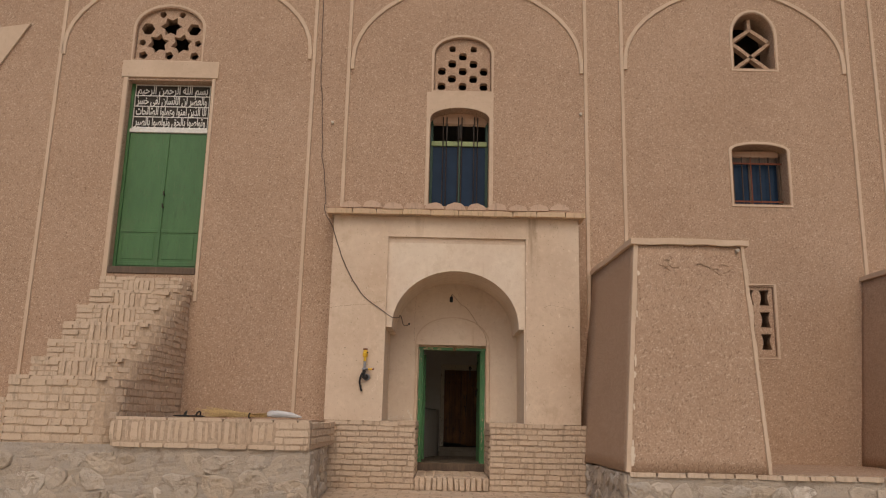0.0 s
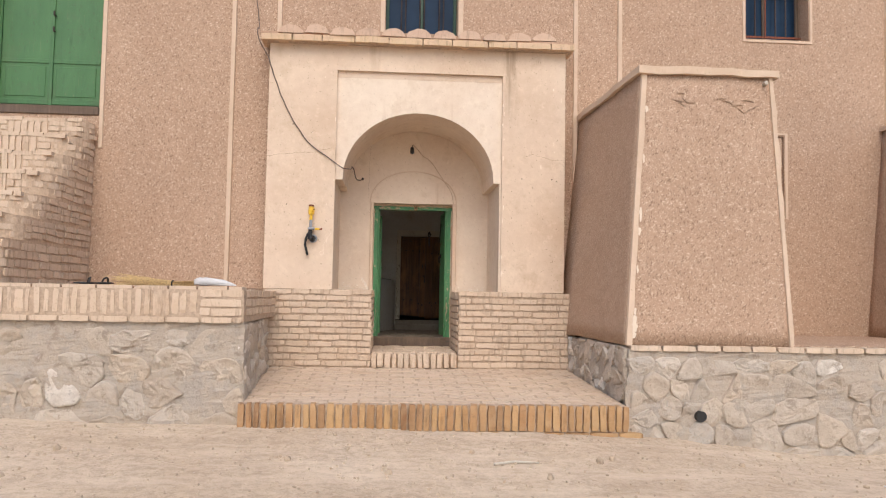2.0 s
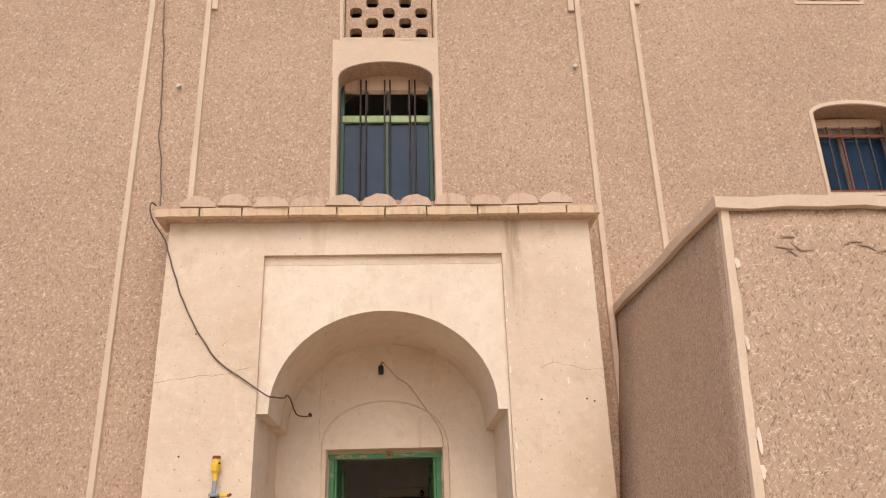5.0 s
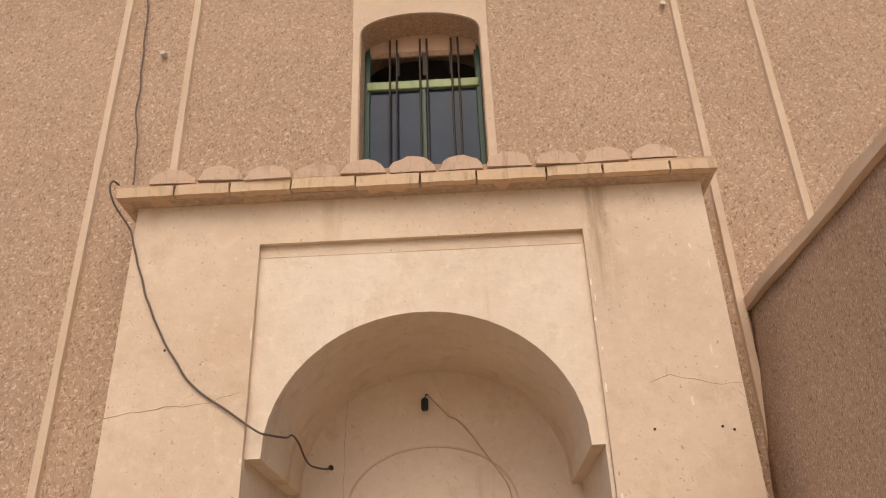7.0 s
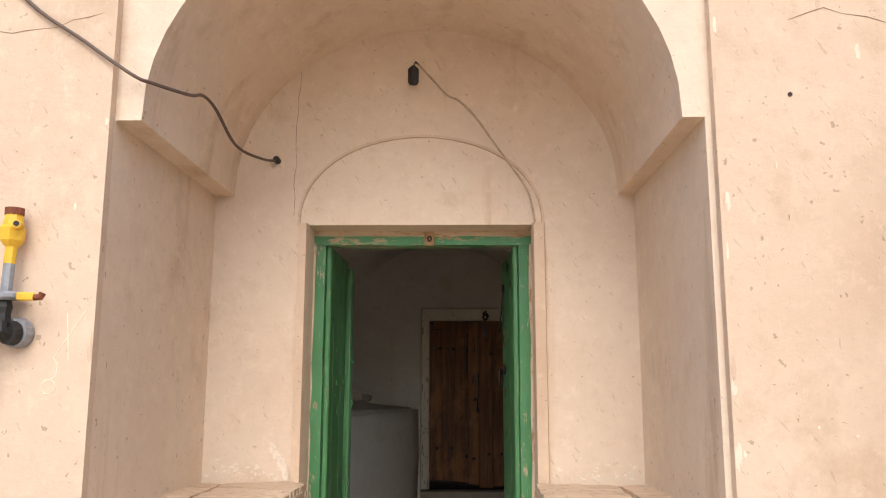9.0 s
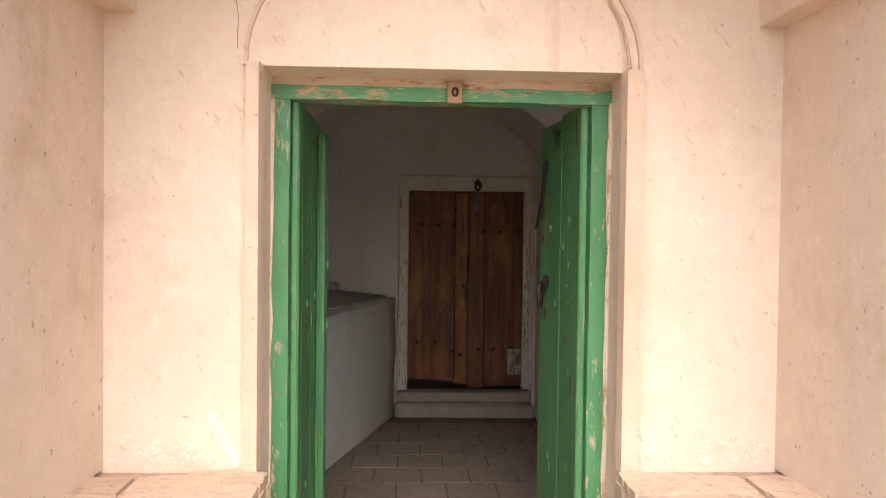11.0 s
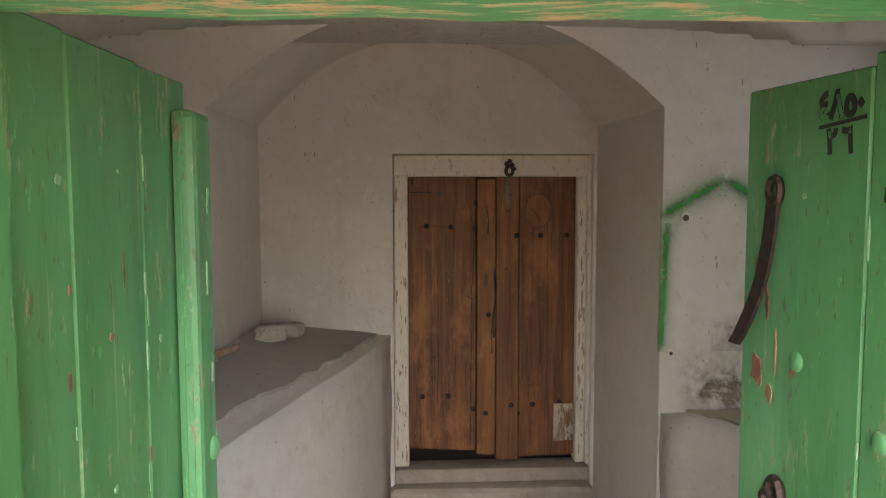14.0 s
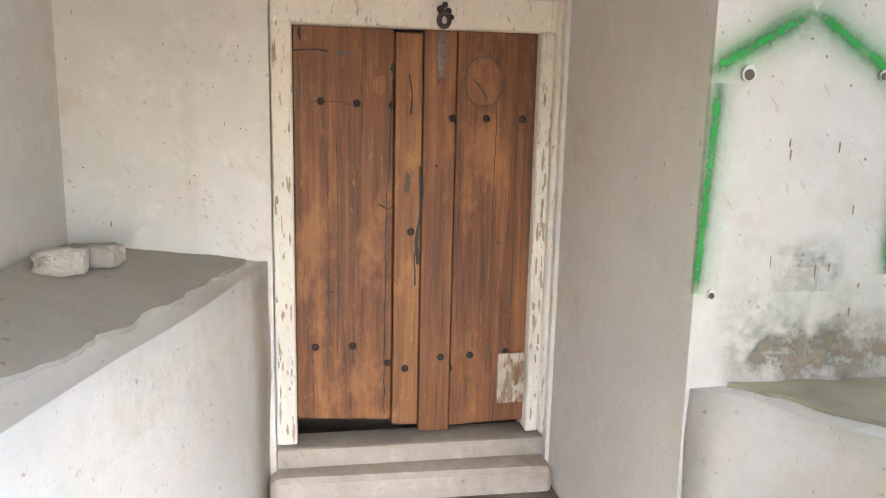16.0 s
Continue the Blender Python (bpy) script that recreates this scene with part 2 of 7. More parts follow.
def mat_wood(name, dark, mid, light, rough=0.6):
    m, nt, b, co = begin(name, rough)
    r = obj_random(nt)
    base = ramp(nt, tex_noise(nt, co, 34, 9, 0.7, (1, 1, 0.05)), [(0.28, dark), (0.5, mid), (0.74, light)])
    base = mixc(nt, ramp(nt, r, [(0, (0, 0, 0)), (1, (0.3, 0.3, 0.3))]), base, light)
    base = mixc(nt, ramp(nt, tex_noise(nt, co, 2.6, 7, 0.7, (1, 1, 0.6)), [(0.42, (0, 0, 0)), (0.72, (0.6, 0.6, 0.6))]), base, tuple(v * 0.6 for v in mid))
    base = mixc(nt, ramp(nt, tex_noise(nt, co, 120, 5, 0.7, (1, 1, 0.025)), [(0.56, (0, 0, 0)), (0.66, (0.6, 0.6, 0.6))]), base, dark)
    base = mixc(nt, ramp(nt, tex_noise(nt, co, 5, 6, 0.72, (1, 1, 0.4)), [(0.54, (0, 0, 0)), (0.66, (0.5, 0.5, 0.5))]), base, tuple(min(1.0, v * 1.25) for v in light))
    base = mixc(nt, ramp(nt, tex_noise(nt, co, 70, 6, 0.75, (1, 1, 0.22)), [(0.60, (0, 0, 0)), (0.68, (0.4, 0.4, 0.4))]), base, tuple(min(1.0, v * 1.5) for v in light))
    base = mixc(nt, ramp(nt, tex_noise(nt, co, 16, 4, 0.7), [(0.68, (0, 0, 0)), (0.74, (0.7, 0.7, 0.7))]), base, dark)
    nt.links.new(base, b.inputs["Base Color"])
    bump(nt, b, tex_noise(nt, co, 60, 6, 0.7, (1, 1, 0.05)), 0.003, 0.7)
    return m


def mat_plain(name, col, rough=0.6, metal=0.0, vary=0.25, scale=30):
    m, nt, b, co = begin(name, rough, metal)
    d = tuple(c * (1 - vary) for c in col)
    l = tuple(min(1, c * (1 + vary)) for c in col)
    nt.links.new(ramp(nt, tex_noise(nt, co, scale, 5, 0.65), [(0.3, d), (0.7, l)]), b.inputs["Base Color"])
    bump(nt, b, tex_noise(nt, co, scale * 3, 4, 0.6), 0.001, 0.4)
    return m


def mat_ground(name):
    m, nt, b, co = begin(name, 0.95)
    base = ramp(nt, tex_noise(nt, co, 0.8, 7, 0.65), [(0.3, (0.48, 0.355, 0.235)), (0.5, (0.59, 0.46, 0.32)), (0.7, (0.68, 0.545, 0.395))])
    base = mixc(nt, ramp(nt, tex_noise(nt, co, 6, 8, 0.75), [(0.4, (0, 0, 0)), (0.72, (0.6, 0.6, 0.6))]), base, (0.68, 0.56, 0.42))
    base = mixc(nt, ramp(nt, tex_noise(nt, co, 38, 4, 0.65), [(0.54, (0, 0, 0)), (0.66, (0.6, 0.6, 0.6))]), base, (0.37, 0.27, 0.18))
    base = mixc(nt, ramp(nt, tex_noise(nt, co, 11, 9, 0.8), [(0.46, (0, 0, 0)), (0.6, (0.7, 0.7, 0.7))]), base, (0.41, 0.30, 0.20))
    base = mixc(nt, ramp(nt, tex_noise(nt, co, 1.6, 5, 0.7, (0.35, 1.6, 1)), [(0.5, (0, 0, 0)), (0.66, (0.55, 0.55, 0.55))]), base, (0.74, 0.61, 0.455))
    base = mixc(nt, ramp(nt, tex_noise(nt, co, 50, 2, 0.5), [(0.68, (0, 0, 0)), (0.72, (0.6, 0.6, 0.6))]), base, (0.66, 0.57, 0.46))
    nt.links.new(base, b.inputs["Base Color"])
    n1 = bump(nt, b, tex_noise(nt, co, 34, 7, 0.8), 0.014, 0.7)
    bump(nt, b, tex_noise(nt, co, 5, 6, 0.7), 0.03, 0.5, n1)
    return m


M_KAH = mat_kahgel("mud_straw_plaster", (0.385, 0.25, 0.165), (0.43, 0.285, 0.19), (0.475, 0.325, 0.225), 0.75)
M_RIB = mat_plaster("pale_rib_plaster", (0.55, 0.41, 0.29), (0.63, 0.48, 0.35), (0.42, 0.29, 0.19), 0.9, 0.6)
M_PORCH = mat_plaster("cream_porch_plaster", (0.57, 0.42, 0.295), (0.71, 0.57, 0.43), (0.47, 0.325, 0.205), 0.85, 0.54, 0.6, 0.03, (1.13, 0.13, 3.2, 4.0), 0.70)
# cleaner plaster, lightened further in colour to make up for missing recess light
M_RECESS = mat_plaster("clean_lightened_recess_plaster", (0.66, 0.525, 0.40), (0.76, 0.645, 0.51), (0.50, 0.355, 0.225), 0.85, 0.55, 0.65, 0.03, None, 0.71, 0.2)
M_WHITE = mat_plaster("whitewashed_plaster", (0.60, 0.56, 0.49), (0.70, 0.665, 0.60), (0.50, 0.415, 0.30), 0.8, 0.55, 0.35, 0.04, None, 0.72, 0.14)
M_BRICK = mat_brick("buff_brick", [(0.48, 0.345, 0.235), (0.56, 0.425, 0.305), (0.62, 0.475, 0.345), (0.52, 0.385, 0.265)], (0.62, 0.495, 0.37))
M_YBRICK = mat_brick("yellow_brick", [(0.17, 0.07, 0.028), (0.40, 0.225, 0.085), (0.54, 0.34, 0.15), (0.30, 0.14, 0.055), (0.47, 0.27, 0.11)], (0.48, 0.33, 0.19), 0.4)
M_CORN = mat_brick("cornice_brick", [(0.58, 0.42, 0.25), (0.63, 0.46, 0.28), (0.55, 0.38, 0.24)], (0.58, 0.41, 0.29), 0.65)
M_TILE = mat_brick("clay_roof_tile", [(0.42, 0.255, 0.165), (0.50, 0.32, 0.215), (0.37, 0.215, 0.14)], (0.50, 0.345, 0.24))
M_SMEAR = mat_plain("mud_smeared_joint", (0.49, 0.365, 0.255), 0.95, 0, 0.2, 25)
M_MORTAR = mat_plain("sandy_mortar", (0.44, 0.33, 0.235), 0.95, 0, 0.25, 25)
M_GROUT = mat_stone("rough_lime_mortar", [(0.46, 0.38, 0.295), (0.45, 0.37, 0.285)], (0.39, 0.34, 0.285), 0.46)
M_STONE = mat_stone("field_stone", [(0.46, 0.375, 0.285), (0.55, 0.455, 0.35), (0.48, 0.425, 0.355), (0.58, 0.475, 0.36), (0.42, 0.34, 0.26), (0.53, 0.455, 0.37), (0.49, 0.40, 0.305), (0.80, 0.74, 0.65)], (0.47, 0.39, 0.305), 0.46)
M_GREEN = mat_paint("green_door_paint", (0.045, 0.175, 0.055), (0.10, 0.275, 0.115), (0.23, 0.115, 0.06), (0.30, 0.32, 0.19), 0.64)
M_GREEN2 = mat_paint("green_frame_paint", (0.040, 0.175, 0.058), (0.085, 0.265, 0.11), (0.42, 0.26, 0.145), (0.60, 0.48, 0.34), 0.635)
M_LINTEL = mat_paint("flaked_lintel_paint", (0.05, 0.22, 0.08), (0.10, 0.32, 0.15), (0.42, 0.23, 0.10), (0.66, 0.54, 0.36), 0.55, 0.55, "x")
M_GREEN3 = mat_paint("upper_door_paint", (0.045, 0.13, 0.04), (0.065, 0.17, 0.055), (0.16, 0.12, 0.06), (0.13, 0.17, 0.07), 0.70)
M_CREAM = mat_paint("cream_frame_paint", (0.66, 0.60, 0.48), (0.74, 0.68, 0.56), (0.36, 0.26, 0.16), (0.48, 0.38, 0.26), 0.63, 0.7)
M_WOOD = mat_wood("old_brown_wood", (0.035, 0.010, 0.003), (0.17, 0.06, 0.0145), (0.32, 0.142, 0.041))
M_WOOD2 = mat_wood("old_pale_wood", (0.06, 0.018, 0.005), (0.235, 0.092, 0.023), (0.40, 0.188, 0.055))
M_DARKWOOD = mat_wood("dark_wood", (0.05, 0.03, 0.02), (0.10, 0.065, 0.04), (0.17, 0.11, 0.07))
M_IRON = mat_plain("dark_iron", (0.05, 0.035, 0.028), 0.55, 0.6, 0.4, 60)
M_RUST = mat_plain("rusty_iron", (0.20, 0.06, 0.03), 0.8, 0.2, 0.4, 60)
M_BLACK = mat_plain("black_rubber", (0.015, 0.014, 0.013), 0.6, 0, 0.2)
M_YELLOW = mat_plain("yellow_gas_paint", (0.72, 0.44, 0.03), 0.5, 0, 0.15)
M_GREY = mat_plain("grey_pipe_paint", (0.27, 0.28, 0.30), 0.5, 0.2, 0.2)
M_CABLE = mat_plain("grey_cable", (0.13, 0.09, 0.07), 0.7, 0, 0.2)
M_GROUND = mat_ground("dusty_ground")
M_FLOOR = mat_plain("trodden_clay_floor", (0.15, 0.115, 0.082), 0.9, 0, 0.3, 6)
M_PAVE = mat_brick("worn_floor_brick", [(0.20, 0.15, 0.105), (0.25, 0.19, 0.135), (0.22, 0.165, 0.115)], (0.27, 0.21, 0.15), 0.5)
M_SHELF = mat_plaster("grey_dusty_bench_top", (0.355, 0.325, 0.27), (0.41, 0.38, 0.325), (0.29, 0.255, 0.20), 0.92, 0.55, 0.1, 0.02, None, 0.70, 0.2)
# dark plaster: the shade of the closed rooms is put into the colour
M_DARKROOM = mat_plain("room_shade_plaster", (0.10, 0.08, 0.065), 0.95, 0, 0.15, 4)
M_STRAW = mat_plain("broom_straw", (0.52, 0.37, 0.17), 0.8, 0, 0.35, 50)
M_TWIG = mat_plain("red_brown_twigs", (0.25, 0.085, 0.07), 0.8, 0, 0.35, 50)
M_BROOM = mat_plain("grey_reed", (0.33, 0.29, 0.22), 0.85, 0, 0.3, 50)
M_STICK = mat_wood("barked_stick", (0.22, 0.14, 0.09), (0.40, 0.28, 0.19), (0.56, 0.43, 0.31), 0.8)
M_PALE = mat_stone("pale_stone", [(0.56, 0.50, 0.41), (0.56, 0.50, 0.41)], (0.62, 0.57, 0.48), 0.5)
M_SCRIPT = mat_plain("white_metal_script", (0.70, 0.68, 0.62), 0.5, 0, 0.1)
M_PALEWOOD = mat_paint("bare_pale_wood", (0.56, 0.43, 0.29), (0.66, 0.54, 0.40), (0.34, 0.21, 0.11), (0.56, 0.33, 0.15), 0.56, 0.85, "x")
M_PALEJAMB = mat_paint("bare_jamb_wood", (0.58, 0.46, 0.33), (0.68, 0.57, 0.44), (0.34, 0.21, 0.11), (0.56, 0.34, 0.17), 0.57, 0.85)
M_STEP = mat_plaster("dirty_step_plaster", (0.33, 0.27, 0.205), (0.46, 0.40, 0.325), (0.22, 0.165, 0.115), 0.9, 0.5, 0.4, 0.04)
# dark brown for the shade inside cracks, also used on scratches and chips
M_CRACK = mat_plain("crack_shadow_earth", (0.30, 0.20, 0.13), 0.95)
M_BACK = mat_plain("dark_panel", (0.06, 0.05, 0.04), 0.8, 0, 0.2)


def mat_glass(name):
    m, nt, b, co = begin(name, 0.06)
    # the dark blue of reflected sky is put into the base colour
    nt.links.new(ramp(nt, tex_noise(nt, co, 3, 4), [(0.3, (0.012, 0.026, 0.050)), (0.7, (0.020, 0.040, 0.074))]), b.inputs["Base Color"])
    b.inputs["Specular IOR Level"].default_value = 0.12
    bump(nt, b, tex_noise(nt, co, 2.5, 2), 0.01, 0.2)
    return m


M_GLASS = mat_glass("sky_blue_window_glass")


# ---------- building helpers ----------
def part(name, bm, mat, parent=None, label="", smooth=False):
    me = bpy.data.meshes.new(name)
    bmesh.ops.recalc_face_normals(bm, faces=bm.faces[:])
    bm.to_mesh(me)
    bm.free()
    me.materials.append(mat)
    if smooth:
        for p in me.polygons:
            p.use_smooth = True
    ob = new(name, me)
    if parent:
        ob.parent = parent
    if label:
        ob["label"] = label
    return ob


def thing(name, label, category, group="", kind="", at=(0, 0, 0)):
    ob = new(name)
    ob.empty_display_size = 0.1
    ob.location = at
    return tagged(ob, label, category, group, kind)


def add_box(bm, x0, x1, y0, y1, z0, z1, bev=0.0, seg=1):
    r = bmesh.ops.create_cube(bm, size=1)
    vs = r["verts"]
    bmesh.ops.scale(bm, vec=(x1 - x0, y1 - y0, z1 - z0), verts=vs)
    bmesh.ops.translate(bm, vec=((x0 + x1) / 2, (y0 + y1) / 2, (z0 + z1) / 2), verts=vs)
    if bev:
        es = list({e for v in vs for e in v.link_edges})
        bmesh.ops.bevel(bm, geom=es, offset=bev, segments=seg, affect="EDGES", profile=0.6)
    return bm


def box_bm(*a, **k):
    return add_box(bmesh.new(), *a, **k)


def rough_up(bm, amt, scale=6.0, seed=0.0, axes=(1, 1, 1)):
    for v in bm.verts:
        n = noise.noise_vector(v.co * scale + Vector((seed, seed * 1.7, seed * 0.6)))
        v.co += Vector((n.x * axes[0], n.y * axes[1], n.z * axes[2])) * amt
    return bm


def sheet(loops, y0, y1):
    """A slab in the x-z plane from an outline and holes, thick from y0 to y1."""
    bm = bmesh.new()
    edges = []
    for lp in loops:
        vs = [bm.verts.new((x, y0, z)) for x, z in lp]
        edges += [bm.edges.new((vs[k], vs[(k + 1) % len(vs)])) for k in range(len(vs))]
    bmesh.ops.triangle_fill(bm, edges=edges, use_beauty=True, use_dissolve=False, normal=(0, -1, 0))
    r = bmesh.ops.extrude_face_region(bm, geom=bm.faces[:])
    bmesh.ops.translate(bm, vec=(0, y1 - y0, 0), verts=[g for g in r["geom"] if isinstance(g, bmesh.types.BMVert)])
    return bm


def rect(x0, x1, z0, z1):
    return [(x0, z0), (x1, z0), (x1, z1), (x0, z1)]


def arched(x0, x1, z0, zs, zt, n=16, power=2.0):
    """An opening's outline with an arch from zs up to zt."""
    c, a = (x0 + x1) / 2, (x1 - x0) / 2
    pts = [(x0, z0), (x1, z0)]
    for k in range(n + 1):
        th = math.pi * k / n
        ct, st = math.cos(th), math.sin(th)
        pts.append((c + a * math.copysign(abs(ct) ** (2 / power), ct), zs + (zt - zs) * abs(st) ** (2 / power)))
    return pts


def pointed(x0, x1, z0, zs, zt, n=8):
    """An outline with a shallow four-centred pointed arch."""
    c, a = (x0 + x1) / 2, (x1 - x0) / 2
    half = [(a * math.cos(u * math.pi / 2) ** 0.9 if u < 1 else 0.0, u) for u in [k / n for k in range(n + 1)]]
    prof = [(h, zs + (zt - zs) * (0.86 * math.sin(u * math.pi / 2) + 0.14 * u)) for h, u in half]
    return [(x0, z0), (x1, z0)] + [(c + h, z) for h, z in prof] + [(c - h, z) for h, z in prof[-2::-1]]


def ribbon(pts, width, y0, y1, closed=False):
    """A raised strip along points in the x-z plane, from y0 to y1."""
    bm = bmesh.new()
    n = len(pts)
    rows = []
    for k, (x, z) in enumerate(pts):
        a = pts[k - 1] if (k or closed) else pts[k]
        b = pts[(k + 1) % n] if (k < n - 1 or closed) else pts[k]
        d = Vector((b[0] - a[0], b[1] - a[1]))
        d.normalize()
        w = width / 2 * (1 + 0.16 * noise.noise(Vector((x * 5, z * 5, 3.1))))
        nx, nz = -d.y * w, d.x * w
        rows.append([bm.verts.new((x + s * nx, y, z + s * nz)) for s, y in ((-1, y1), (-0.75, y0), (0.75, y0), (1, y1))])
    for k in range(n if closed else n - 1):
        p, q = rows[k], rows[(k + 1) % n]
        for j in range(3):
            bm.faces.new((p[j], p[j + 1], q[j + 1], q[j]))
    if not closed:
        bm.faces.new(rows[0])
        bm.faces.new(rows[-1][::-1])
    return bm


def tube(pts, r, seg=6):
    """A round rod along 3D points; r is one radius or one for each point."""
    bm = bmesh.new()
    rows = []
    pts = [Vector(p) for p in pts]
    for k, p in enumerate(pts):
        d = (pts[min(k + 1, len(pts) - 1)] - pts[max(k - 1, 0)]).normalized()
        u = d.orthogonal().normalized() if k == 0 else (u - d * u.dot(d)).normalized()
        v = d.cross(u)
        rr = r[k] if isinstance(r, (list, tuple)) else r
        rows.append([bm.verts.new(p + (u * math.cos(2 * math.pi * j / seg) + v * math.sin(2 * math.pi * j / seg)) * rr) for j in range(seg)])
    for a, b in zip(rows, rows[1:]):
        for j in range(seg):
            bm.faces.new((a[j], a[(j + 1) % seg], b[(j + 1) % seg], b[j]))
    bm.faces.new(rows[0][::-1])
    bm.faces.new(rows[-1])
    return bm


def split_line(pts, step):
    out = []
    for (a, b), (c, d) in zip(pts, pts[1:]):
        n = max(1, int(math.hypot(c - a, d - b) / step))
        out += [(a + (c - a) * k / n, b + (d - b) * k / n) for k in range(n)]
    return out + [pts[-1]]


def smooth_pts(pts, n=6):
    """Catmull-Rom through 3D points."""
    p = [Vector(q) for q in pts]
    p = [2 * p[0] - p[1]] + p + [2 * p[-1] - p[-2]]
    out = []
    for i in range(1, len(p) - 2):
        for k in range(n):
            t = k / n
            out.append(0.5 * ((2 * p[i]) + (p[i + 1] - p[i - 1]) * t + (2 * p[i - 1] - 5 * p[i] + 4 * p[i + 1] - p[i + 2]) * t * t + (3 * p[i] - p[i - 1] - 3 * p[i + 1] + p[i + 2]) * t ** 3))
    return out + [p[-2]]


def prism(poly, z0, z1):
    """An upright block over a plan outline (x, y)."""
    bm = bmesh.new()
    lo = [bm.verts.new((x, y, z0)) for x, y in poly]
    hi = [bm.verts.new((x, y, z1)) for x, y in poly]
    bm.faces.new(lo[::-1])
    bm.faces.new(hi)
    for k in range(len(poly)):
        j = (k + 1) % len(poly)
        bm.faces.new((lo[k], lo[j], hi[j], hi[k]))
    return bm


def hexa(p):
    """A block from eight corners: four below, four above, both counter-clockwise."""
    bm = bmesh.new()
    v = [bm.verts.new(c) for c in p]
    for f in ((3, 2, 1, 0), (4, 5, 6, 7), (0, 1, 5, 4), (1, 2, 6, 5), (2, 3, 7, 6), (3, 0, 4, 7)):
        bm.faces.new([v[k] for k in f])
    return bm


# ---------- ground ----------
def ground_z(x, y):
    d = max(0.0, min(9.6 - y, 2.5))
    z = -0.075 * d - 0.0185 * max(-3.0, min(x + 1.5, 8.0))
    z -= 0.16 * math.exp(-((x - 3.8) / 1.0) ** 2) * math.exp(-((y - 9.4) / 0.9) ** 2)
    near = math.exp(-((x / 14) ** 2 + ((y - 6) / 14) ** 2))
    return z + near * (0.03 * noise.noise(Vector((x * 0.8, y * 0.8, 0))) + 0.018 * noise.noise(Vector((x * 3.1, y * 3.1, 5))) + 0.008 * noise.noise(Vector((x * 9, y * 9, 9))))


def axis_steps(lo, hi, step, far):
    inner = [lo + step * k for k in range(int((hi - lo) / step) + 1)]
    out, g, lead = [], step, 0.0
    while lead < far:
        g *= 1.5
        lead += g
        out.append(lead)
    return [lo - d for d in out[::-1]] + inner + [inner[-1] + d for d in out]


def build_ground():
    xs, ys = axis_steps(-7.0, 7.0, 0.1, 900), axis_steps(3.0, 10.0, 0.1, 900)
    verts = [(x, y, ground_z(x, y)) for y in ys for x in xs]
    n = len(xs)
    faces = [(r * n + c, r * n + c + 1, (r + 1) * n + c + 1, (r + 1) * n + c) for r in range(len(ys) - 1) for c in range(n - 1)]
    me = bpy.data.meshes.new("ground")
    me.from_pydata(verts, [], faces)
    me.materials.append(M_GROUND)
    for p in me.polygons:
        p.use_smooth = True
    tagged(new("ground", me), "dusty bare earth yard sloping to the steps", "ground", kind="structure")


build_ground()

# ---------- facade ----------
W, WT = 12.08, 0.55
X0, X1, ZT = -13.0, 13.0, 11.0
UD = (-5.22, -3.90, 3.35, 6.46)          # upper door opening
VENT_L = pointed(-5.18, -4.12, 6.82, 7.35, 7.72)
VENT_M = arched(-0.376, 0.519, 6.40, 7.02, 7.30)
VENT_R = arched(4.40, 5.05, 6.88, 7.45, 7.84)
WIN_M = arched(-0.42, 0.50, 4.40, 5.92, 6.10)
WIN_R = arched(4.28, 5.13, 4.64, 5.50, 5.60)
LATT = rect(4.30, 4.78, 2.32, 3.36)
PORCH_HOLE = rect(-1.3, 1.3, 0.0, 3.85)
wall_front = part("wall_front", sheet([rect(X0, X1, -0.6, ZT), rect(UD[0], UD[1], UD[2], UD[3]), VENT_L, VENT_M, VENT_R, WIN_M, WIN_R, LATT, PORCH_HOLE], W, W + WT), M_KAH)
tagged(wall_front, "tall mud and straw plastered facade wall", "wall", kind="structure")
# added to close the view through the openings, coloured dark as shade
tagged(part("wall_behind", sheet([[(X0, -0.6), (-2.4, -0.6), (-2.4, 4.2), (2.4, 4.2), (2.4, -0.6), (X1, -0.6), (X1, ZT), (X0, ZT)]], 13.40, 13.65), M_DARKROOM), "added wall behind the front openings, dark for room shade", "wall", kind="structure")
# added wall, out of view, beyond the invented side opening
tagged(part("wall_court", box_bm(X0, X1, 19.0, 19.3, -0.6, 4.5), M_KAH), "added far wall behind the building, out of view", "wall", kind="structure")
for nm, a, b in (("wall_west", X0 - 0.3, X0), ("wall_east", X1, X1 + 0.3)):
    tagged(part(nm, box_bm(a, b, W, 13.65, -0.6, ZT), M_KAH), "plain end wall of the building", "wall", kind="structure")
tagged(part("roof", box_bm(X0 - 0.3, X1 + 0.3, W, 13.65, ZT, ZT + 0.3), M_KAH), "flat mud roof", "roof", kind="structure")

# raised plaster ribs framing the bays
trim = tagged(new("trim"), "pale raised plaster ribs outlining blind arches", "trim", kind="structure")


def rib(pts, width=0.065, proud=0.03):
    part("rib", ribbon(split_line(pts, 0.18), width, W - proud, W + 0.01), M_RIB, trim)


def bay_arch(x0, x1, zs, zt):
    c, a = (x0 + x1) / 2, (x1 - x0) / 2
    pts = [(x0, zs - 0.16), (x0, zs)]
    pts += [(c - a * math.cos(u * math.pi / 2), zs + (zt - zs) * (0.75 * math.sin(u * math.pi / 2) + 0.25 * u)) for u in [k / 10 for k in range(1, 11)]]
    pts += [(2 * c - x, z) for x, z in pts[-2::-1]]
    rib(pts, 0.075)


for x, zb in ((-6.34, 1.75), (-2.30, 1.28), (-1.74, 1.28), (2.02, 2.6), (2.60, 3.3), (6.20, 3.4), (6.62, 3.4)):
    rib([(x, zb), (x, ZT)])
bay_arch(-6.30, -2.37, 7.03, 8.42)
